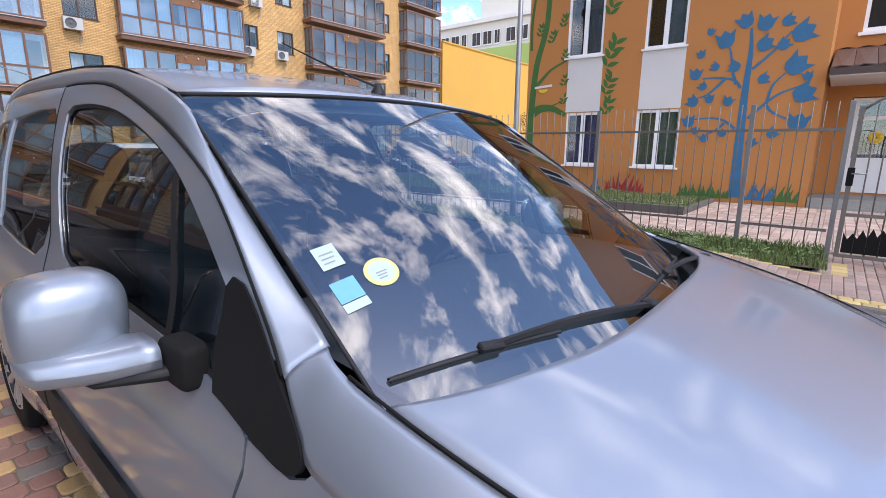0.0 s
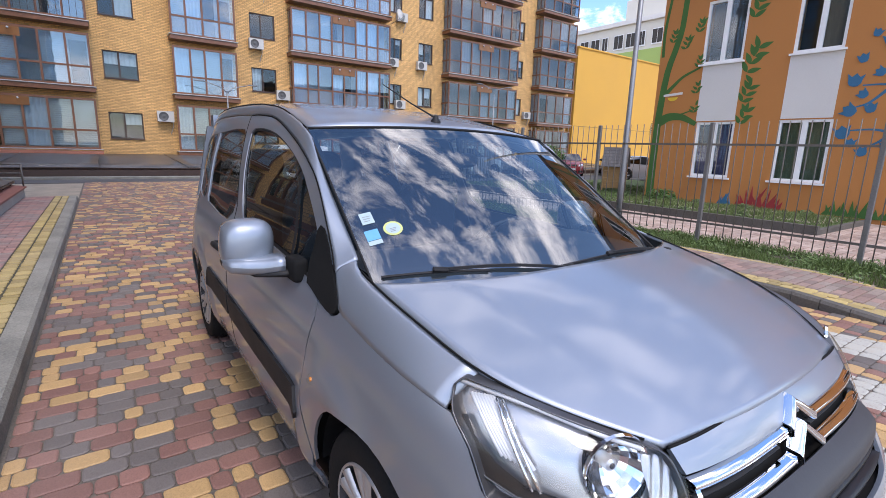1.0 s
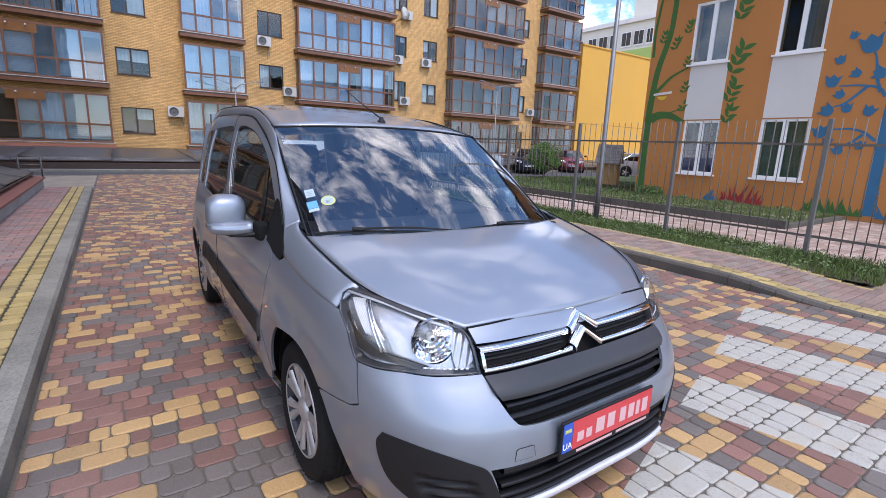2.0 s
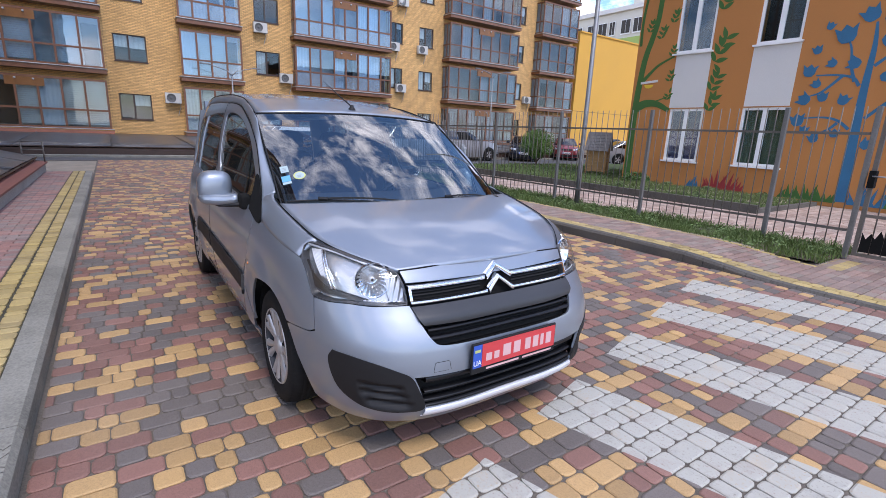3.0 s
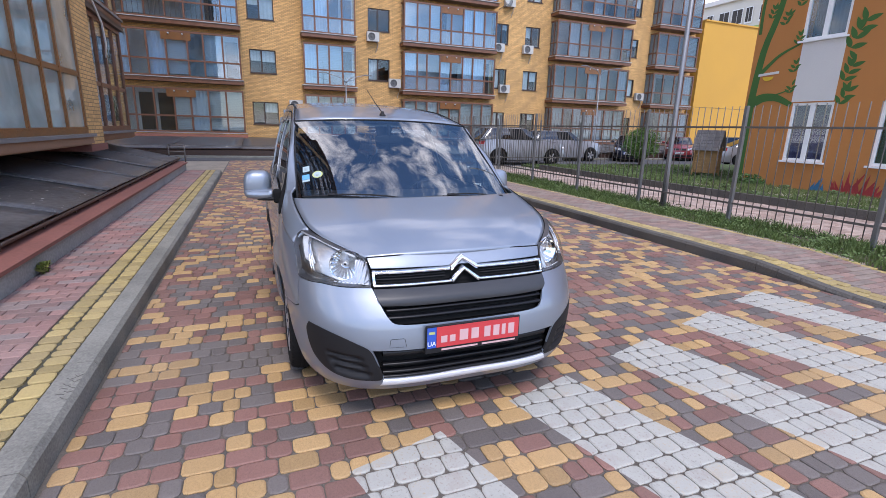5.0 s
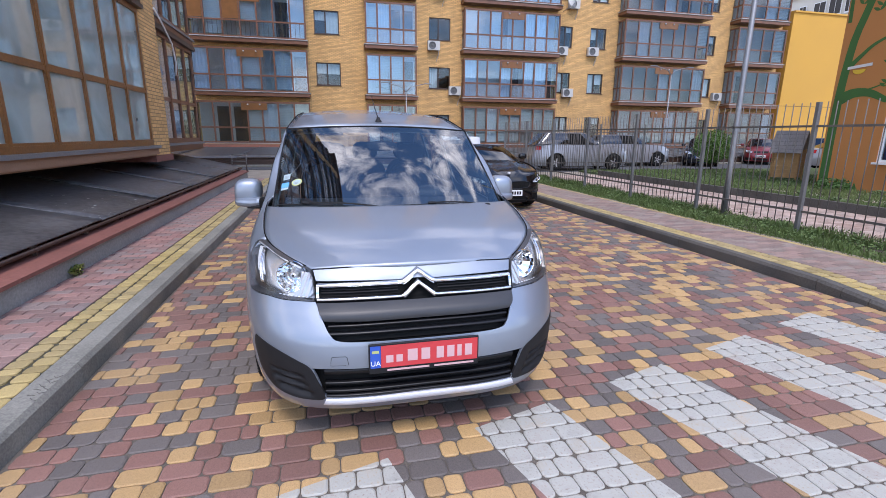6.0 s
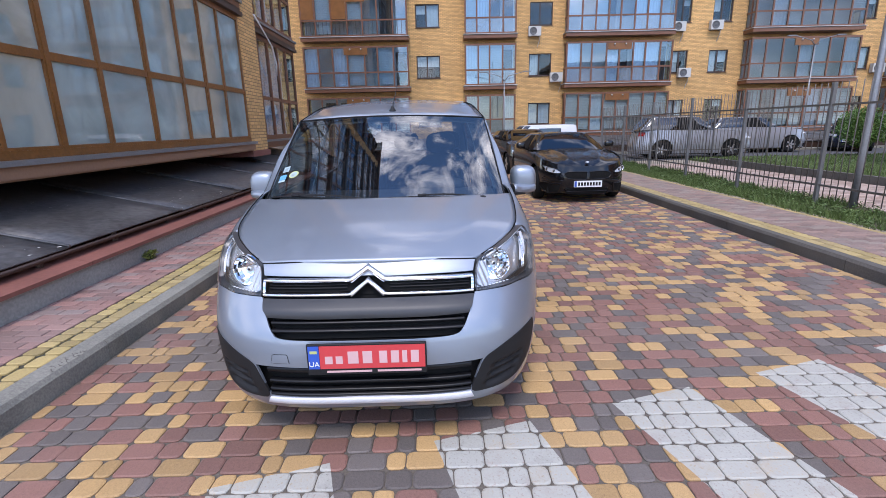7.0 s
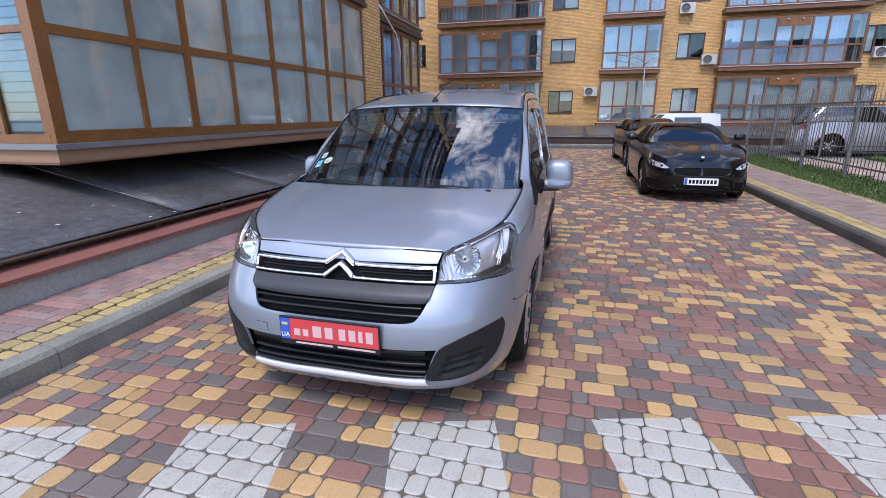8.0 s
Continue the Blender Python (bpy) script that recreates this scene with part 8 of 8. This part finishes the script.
def parked_car(name, label, at, turn, length, half, height, paint, deck, cabin, group="", wheel_r=0.325, clear=0.20, plate=True, glass_mat="car_glass", ring_exp=5.0, panel_sides=False, lamp=(0.05, 0.12, 0.86), taper=0.19, sport=False):
    """deck: (x, z) of the shoulder line from nose to tail; cabin: x of windscreen foot, roof front, roof back, rear foot."""
    car = thing(name, label, "car", at, turn, group)
    hl = length / 2
    shoulder = table(deck, 0.08)
    K = 240
    per = []
    for i in range(K + 1):
        a = math.pi * i / K
        c, s = math.cos(a), math.sin(a)
        per.append((hl * math.copysign(abs(c) ** (2 / ring_exp), c), half * abs(s) ** (2 / ring_exp)))
    acc = [0.0]
    for p, q_ in zip(per, per[1:]):
        acc.append(acc[-1] + math.dist(p, q_))
    px, py = [p[0] for p in per], [p[1] for p in per]
    total = acc[-1]
    prof = table(((0.1, 0.93), (0.3, 0.975), (0.55, 1.0), (0.75, 0.985), (0.95, 0.95), (1.2, 0.9)), 0.05)
    lean = table(((0.1, 0.965), (0.3, 0.995), (0.5, 1.0), (0.7, 0.98), (0.9, 0.95), (1.2, 0.92)), 0.05)

    def surf(u, z, out=0.0):
        u = min(max(u, 0.0), total)
        x, y = float(np.interp(u, acc, px)), float(np.interp(u, acc, py))
        x2, y2 = float(np.interp(min(u + 0.02, total), acc, px)), float(np.interp(min(u + 0.02, total), acc, py))
        d = Vector((y2 - y, x - x2, 0))
        d = d.normalized() if d.length > 1e-6 else Vector((1, 0, 0))
        return Vector((x * lean(z) + out * abs(d.x) * (1 if x > 0 else -1), -(y * prof(z) + out * abs(d.y)), z))

    def u_of(x):
        return float(np.interp(-x, [-v for v in px], acc))
    axle = hl - 0.19 * length
    axles = (axle, axle - 0.59 * length)
    r = wheel_r * 1.18
    bottom = []
    for cx in axles[::-1]:
        bottom += [(u_of(cx - r * math.cos(radians(a))), wheel_r + r * math.sin(radians(a))) for a in range(-20, 201, 11)]
    top = [(u, shoulder(float(np.interp(u, acc, px)))) for u in np.linspace(0.0, total, 60)]
    outline = [(total, clear)] + bottom + [(0.0, clear)] + top
    side = outward(panel("body", outline, surf, step=0.09), (0, 0, 0.6))
    body = part("body", side, M[paint], car)
    part("body", mirrored(side), M[paint], car)
    rows = []
    for i in range(49):
        x = hl * (1 - 2 * i / 48) * 0.999
        z = shoulder(x)
        u = u_of(x)
        edge = surf(u, z)
        row = []
        for t in range(-24, 25):
            f = t / 24
            ridge = 0.0
            if sport and x > 0.9:
                ridge = 0.02 * math.exp(-((abs(edge.y * f) - 0.26 - 0.13 * (hl - x)) / 0.07) ** 2) * min(1.0, (x - 0.9) / 0.3) * min(1.0, (hl - x) / 0.25)
            row.append(Vector((edge.x, edge.y * f, z + ridge + 0.05 * min(1.0, (hl - abs(x)) / 0.35) * (1 - f ** 2) - 0.004 - 0.02 * f ** 8)))
        rows.append(row)
    part("deck", outward(grid_surface("deck", rows), (0, 0, 0.3)), M[paint], car)
    part("underbody", boxes((-hl + 0.25, hl - 0.25, -half * 0.8, half * 0.8, clear - 0.02, clear + 0.1)), M["black"], car)
    xa, xb, xc, xd = cabin
    belt = [shoulder(x) for x in (xa, xd)]

    def ring(f):
        x0, x1 = xa + (xb - xa) * f, xd + (xc - xd) * f
        mid, hx = (x0 + x1) / 2, (x0 - x1) / 2
        zl = 1.0
        w = half * (0.90 - taper * f ** 1.3)
        out = []
        for i in range(48):
            a = 2 * math.pi * i / 48
            c, s = math.cos(a), math.sin(a)
            x = mid + hx * math.copysign(abs(c) ** (2 / 9), c)
            z0 = shoulder(x) + 0.02
            out.append(Vector((x, w * math.copysign(abs(s) ** (2 / 9), s), z0 + (height - 0.05 - z0) * f)))
        return out
    rings = [ring(f) for f in (0.0, 0.35, 0.7, 1.0)]
    verts = [p for r_ in rings for p in r_]
    faces = [(i * 48 + j, i * 48 + (j + 1) % 48, (i + 1) * 48 + (j + 1) % 48, (i + 1) * 48 + j) for i in range(3) for j in range(48)]
    for tag, j0 in (("windscreen", -6), ("side_window", 6), ("rear_window", 18), ("side_window", 30)):
        vs = [rings[i][(j0 + k) % 48] for i in range(4) for k in range(13)]
        fs = [(i * 13 + k, i * 13 + k + 1, (i + 1) * 13 + k + 1, (i + 1) * 13 + k) for i in range(3) for k in range(12)]
        if panel_sides and tag != "windscreen":
            front = (lambda kk: kk < 4) if j0 == 6 else ((lambda kk: kk >= 8) if j0 == 30 else (lambda kk: False))
            part("side_panel", smooth(raw_mesh("side_panel", *used_only(vs, [f for n_, f in enumerate(fs) if not front(n_ % 12)]))), M[paint], car)
            fs = [f for n_, f in enumerate(fs) if front(n_ % 12)]
            if not fs:
                continue
        part(tag, outward(smooth(raw_mesh(tag, *used_only(vs, fs))), (0, 0, 0.8)), M[glass_mat], car, "dark car glass")
    part("cabin_fill", boxes((min(xc, xd) + 0.35, max(xb, xa) - 0.75, -half * 0.6, half * 0.6, 0.6, height - 0.35)), M["seat"], car)
    rt = rings[-1]
    mx, my = sum(p.x for p in rt) / 48, 0.0
    vs, fs = [], []
    for k, (sc, dz) in enumerate(((1.0, 0.0), (0.9, 0.03), (0.6, 0.045), (0.02, 0.05))):
        vs += [Vector((mx + (p.x - mx) * sc, p.y * sc, p.z + dz)) for p in rt]
    for k in range(3):
        for j in range(48):
            fs.append((k * 48 + j, k * 48 + (j + 1) % 48, (k + 1) * 48 + (j + 1) % 48, (k + 1) * 48 + j))
    part("roof", smooth(raw_mesh("roof", vs, fs)), M[paint], car)
    for j in (5, 19, 29, 43, 12, 36):
        for a_, b_ in ((j, j + 1),):
            pts = [[rings[i][a_] * 1.0, rings[i][b_ % 48] * 1.0] for i in range(4)]
            vv = [Vector((p.x, p.y * 1.006 + (0.004 if p.y > 0 else -0.004), p.z)) for q_ in pts for p in q_]
            part("pillar", raw_mesh("pillar", vv, [(2 * i, 2 * i + 1, 2 * i + 3, 2 * i + 2) for i in range(3)]), M[paint] if j not in (12, 36) or panel_sides else M["black"], car)
    for cx in axles:
        for s in (-1, 1):
            w = part("wheel", lathe(bmesh.new(), [(0.2, -0.09), (wheel_r * 0.78, -0.10), (wheel_r * 0.95, -0.09), (wheel_r, -0.06), (wheel_r, 0.06), (wheel_r * 0.95, 0.09), (0.2, 0.09)], 28, "y"), M["tyre"], car, "", Matrix.Translation((cx, s * (half - 0.13), wheel_r)) @ (pose(0, 0, 0) if s < 0 else pose(0, 0, 0, 0, 0, 180)))
            part("rim", lathe(bmesh.new(), [(wheel_r * 0.76, -0.092), (wheel_r * 0.68, -0.085), (wheel_r * 0.66, -0.03), (0.0, -0.03)], 24, "y"), M["dash"], w)
            for k in range(5):
                a = 2 * math.pi * k / 5
                t = Vector((-math.sin(a), 0, math.cos(a))) * 0.028
                c0, c1 = Vector((0.02 * math.cos(a), -0.085, 0.02 * math.sin(a))), Vector((wheel_r * 0.72 * math.cos(a), -0.09, wheel_r * 0.72 * math.sin(a)))
                part("spoke", raw_mesh("spoke", [c0 - t, c0 + t, c1 + t * 1.2, c1 - t * 1.2], [(0, 1, 2, 3)]), M["satin"], w)
    zn = shoulder(hl * 0.97)
    def yu(y):
        return float(np.interp(abs(y), py[:K // 2], acc[:K // 2]))

    def face(tag, pts, o, mat, label="", parent=None, step=0.03, depth=0.006):
        """A pair of parts laid on the rounded nose, given as (y, z) on one half."""
        me = outward(panel(tag, pts, lambda u, z: surf(u, z, o), step=step, depth=depth), (0, 0, 0.5))
        return [part(tag, m, M[mat], parent[i] if parent else car, label) for i, m in enumerate((me, mirrored(me)))]

    def bead(tag, pts, o, r, mat, parent=None, closed=True):
        pts = dense(list(pts), 0.03, closed)
        me = mesh_of(tag, tube(bmesh.new(), [surf(u, z, o) for u, z in (pts + pts[:1] if closed else pts)], r, 6, not closed))
        for i, m in enumerate((me, mirrored(me))):
            part(tag, m, M[mat], parent[i] if parent else car)
    if sport:
        eye = curved([(yu(0.50), 0.605), (yu(0.60), 0.668), (yu(0.71), 0.697), (u_of(hl * 0.84), 0.722), (u_of(hl * 0.83), 0.700), (u_of(hl * 0.88), 0.642), (yu(0.70), 0.596), (yu(0.60), 0.574), (yu(0.51), 0.578), (yu(0.50), 0.605)], 4)[:-1]
        lamps = face("headlamp", eye, 0.004, "lamp_pale", "clear headlamp with twin rings")
        face("lamp_lens", eye, 0.022, "lens", "", lamps)
        bead("lamp_rim", eye, 0.012, 0.009, "black", lamps)
        for y, z, r in ((0.605, 0.618, 0.038), (0.715, 0.645, 0.042)):
            c = surf(yu(y), z, 0.008)
            for i, sy in enumerate((1, -1)):
                part("lamp_ring", lathe(bmesh.new(), [(r * 0.2, -0.02), (r * 0.7, -0.012), (r * 0.86, 0.010), (r, 0.012), (r * 1.08, 0.0)], 20, "x", (c.x, c.y * sy, c.z)), M["chrome"], lamps[i])
                part("lamp_projector", lathe(bmesh.new(), [(0.0, 0.004), (r * 0.4, 0.0), (r * 0.7, -0.012)], 16, "x", (c.x, c.y * sy, c.z)), M["recess"], lamps[i])
        kidney = curved([(yu(0.022), 0.600), (yu(0.20), 0.606), (yu(0.38), 0.598), (yu(0.435), 0.560), (yu(0.40), 0.495), (yu(0.30), 0.470), (yu(0.10), 0.462), (yu(0.03), 0.475), (yu(0.022), 0.600)], 3)[:-1]
        gr = face("grille", kidney, 0.004, "black", "black twin grille")
        bead("grille_frame", kidney, 0.010, 0.009, "black_gloss", gr)
        for k in range(9):
            y = 0.06 + 0.042 * k
            bead("grille_bar", [(yu(y), 0.475), (yu(y), 0.598)], 0.007, 0.004, "black", gr, False)
        low = [(0.0, 0.292), (yu(0.38), 0.296), (yu(0.44), 0.262), (yu(0.40), 0.178), (0.0, 0.170)]
        mouth = face("lower_intake", low, 0.005, "black", "black lower intake")
        bead("intake_edge", low[1:4], 0.006, 0.012, paint, mouth, False)
        bead("intake_bar", [(0.0, 0.235), (yu(0.41), 0.238)], 0.008, 0.007, "black_gloss", mouth, False)
        cheek = curved([(yu(0.50), 0.385), (yu(0.62), 0.372), (yu(0.77), 0.402), (yu(0.82), 0.34), (yu(0.78), 0.232), (yu(0.66), 0.205), (yu(0.54), 0.232), (yu(0.50), 0.385)], 3)[:-1]
        side_in = face("side_intake", cheek, 0.005, "black", "black side intake")
        bead("intake_edge", cheek, 0.004, 0.014, paint, side_in)
        bead("bumper_crease", [(yu(0.47), 0.44), (yu(0.62), 0.425), (yu(0.80), 0.46), (u_of(hl * 0.86), 0.50)], 0.0, 0.012, paint, None, False)
    for s in (-1, 1):
        u0, u1 = float(np.interp(half * 0.50, py[:K // 2], acc[:K // 2])), u_of(hl * lamp[2])
        for tag, uu, vv, mat in () if sport else (("headlamp", u0, u1, "lens"), ("headlamp_back", u0, u1, "satin")):
            o = 0.014 if tag == "headlamp" else 0.006
            rows = [[surf(uu + (vv - uu) * i / 8, zn - lamp[0] - lamp[1] * j / 3 * (1 - 0.25 * i / 8) + 0.05 * (i / 8), o) for i in range(9)] for j in range(4)]
            if s > 0:
                rows = [[Vector((p.x, -p.y, p.z)) for p in r_] for r_ in rows]
            part(tag, grid_surface(tag, rows), M[mat], car, "clear headlamp" if tag == "headlamp" else "")
        for d in () if sport else (0.35, 0.72):
            c = surf(u0 + (u1 - u0) * d, zn - lamp[0] - lamp[1] * 0.45 + 0.03 * d, 0.016)
            part("lamp_ring", lathe(bmesh.new(), [(0.03, 0.01), (0.05, 0.012), (0.055, 0.0), (0.03, 0.002), (0.0, -0.01)], 16, "x", (c.x, c.y if s < 0 else -c.y, c.z)), M["chrome"], car)
        ub, uc = u_of(-hl * 0.985), u_of(-hl * 0.9)
        zt = shoulder(-hl * 0.9)
        rows = [[surf(uc + (ub - uc) * i / 5, zt - 0.06 - 0.16 * j / 2, 0.006) for i in range(6)] for j in range(3)]
        if s > 0:
            rows = [[Vector((p.x, -p.y, p.z)) for p in r_] for r_ in rows]
        part("tail_lamp", grid_surface("tail_lamp", rows), M["tail_red"], car)
        m = part("door_mirror", superform("door_mirror", (xa - 0.45, s * (half + 0.09), shoulder(xa - 0.45) + 0.10), (0.06, 0.10, 0.07), 2.8), M[paint], car)

    def front_patch(tag, y0, y1, z0, z1, mat, o=0.004):
        us = [u_of(math.sqrt(max(0.0, 1)) * hl) for _ in (0,)]
        rows = []
        for j in range(3):
            z = z0 + (z1 - z0) * j / 2
            row = []
            for i in range(13):
                y = y0 + (y1 - y0) * i / 12
                u = float(np.interp(abs(y), py[:K // 2], acc[:K // 2]))
                p = surf(u, z, o)
                row.append(Vector((p.x, math.copysign(abs(p.y), y), z)))
            rows.append(row)
        return part(tag, grid_surface(tag, rows), M[mat], car)
    for s in () if sport else (-1, 1):
        front_patch("grille", s * 0.03, s * half * 0.40, zn - 0.17, zn - 0.06, "black_plastic", 0.006)
    if not sport:
        front_patch("lower_intake", -half * 0.42, half * 0.42, clear + 0.05, clear + 0.17, "black_plastic")
    for s in () if sport else (-1, 1):
        front_patch("side_intake", s * half * 0.52, s * half * 0.86, clear + 0.06, clear + 0.20, "black_plastic")
    if plate:
        xf = surf(0.0, 0.42).x + (0.012 if sport else 0.0)
        zp = -0.112 if sport else 0.0
        pl = part("number_plate", boxes((xf - 0.03, xf + 0.018, -0.26, 0.26, 0.43 + zp, 0.545 + zp)), M["plate_white"], car, "white number plate with dark bars")
        for i in range(8):
            part("plate_mark", boxes((xf + 0.018, xf + 0.02, -0.19 + 0.055 * i, -0.152 + 0.055 * i, 0.455 + zp, 0.52 + zp)), M["black"], pl)
        part("plate_band", boxes((xf + 0.018, xf + 0.02, -0.255, -0.215, 0.434 + zp, 0.541 + zp)), M["plate_blue"], pl)
    return car


SALOON = ((2.4, 0.66), (2.3, 0.74), (2.1, 0.80), (1.6, 0.87), (1.2, 0.91), (0.9, 0.93), (0.0, 0.94), (-1.2, 1.0), (-2.0, 1.02), (-2.3, 0.97), (-2.4, 0.85))
WAGON = ((2.3, 0.68), (2.15, 0.78), (1.9, 0.88), (1.2, 0.98), (0.8, 1.0), (-1.5, 1.04), (-2.2, 1.02), (-2.3, 0.9))
SUV = ((2.3, 0.8), (2.15, 0.95), (1.9, 1.02), (1.1, 1.1), (0.7, 1.12), (-1.5, 1.15), (-2.2, 1.13), (-2.3, 1.0))
VANNY = ((1.85, 0.6), (1.73, 0.78), (1.45, 0.88), (1.05, 0.94), (-1.7, 0.97), (-1.85, 0.92))
dark_saloon = parked_car("saloon_car", "black sports saloon parked beside the kerb", (-6.80, 4.66, 0), -0.5, 4.7, 0.89, 1.30, "black_paint", SALOON, (0.98, 0.34, -0.95, -1.75), "parked cars", ring_exp=4.4, taper=0.25, sport=True)
part("badge", lathe(bmesh.new(), [(0.0, 0.014), (0.026, 0.012), (0.036, -0.012)], 16, "z", (2.25, 0, 0.775)), M["satin"], dark_saloon, "round pale badge")
parked_car("estate_car", "dark brown estate car parked behind the black saloon", (-11.95, 4.72, 0), 3, 4.5, 0.87, 1.34, "dark_paint", WAGON, (0.95, 0.25, -1.7, -2.15), "parked cars")
white_van = parked_car("delivery_van", "compact white panel van standing across the far end of the road", (-17.0, 6.08, 0), -90, 3.7, 0.84, 1.47, "white_paint", VANNY, (1.1, 0.55, -1.74, -1.8), "parked cars", 0.29, plate=False, panel_sides=True, taper=0.06)
part("side_window", extrude_outline([(-0.1, 0.738, 1.10), (-1.05, 0.738, 1.10), (-1.03, 0.716, 1.31), (-0.1, 0.716, 1.31)], (0, 0.02, 0)), M["car_glass"], white_van, "dark side window")
parked_car("off_road_car", "silver off-road car parked beyond the fence", (-15.8, 12.3, 0), 84, 4.6, 0.93, 1.68, "silver_b", SUV, (0.85, 0.2, -1.75, -2.2), "parked cars", 0.36)
parked_car("off_road_car", "pale silver off-road car parked beyond the fence", (-18.4, 16.6, 0), 86, 4.5, 0.92, 1.62, "silver_b", SUV, (0.85, 0.2, -1.7, -2.15), "parked cars", 0.36)
parked_car("hatchback_car", "dark blue hatchback parked before the brick block", (-18.5, 21.6, 0), -43, 4.3, 0.88, 1.48, "navy_paint", WAGON, (0.95, 0.25, -1.6, -2.05), "parked cars")
parked_car("red_car", "red hatchback parked before the yellow annexe", (-19.5, 26.6, 0), -45, 4.2, 0.87, 1.48, "red_paint", WAGON, (0.95, 0.25, -1.6, -2.05), "parked cars")
parked_car("dark_car", "black hatchback parked before the yellow annexe", (-18.0, 29.6, 0), -48, 4.3, 0.9, 1.55, "black_paint", WAGON, (0.95, 0.25, -1.6, -2.05), "parked cars")
parked_car("pale_car", "pale silver saloon parked beyond the playhouse", (-14.0, 26.5, 0), 60, 4.4, 0.88, 1.45, "silver_b", SALOON, (0.95, 0.1, -0.95, -1.75), "parked cars")


build_paving()
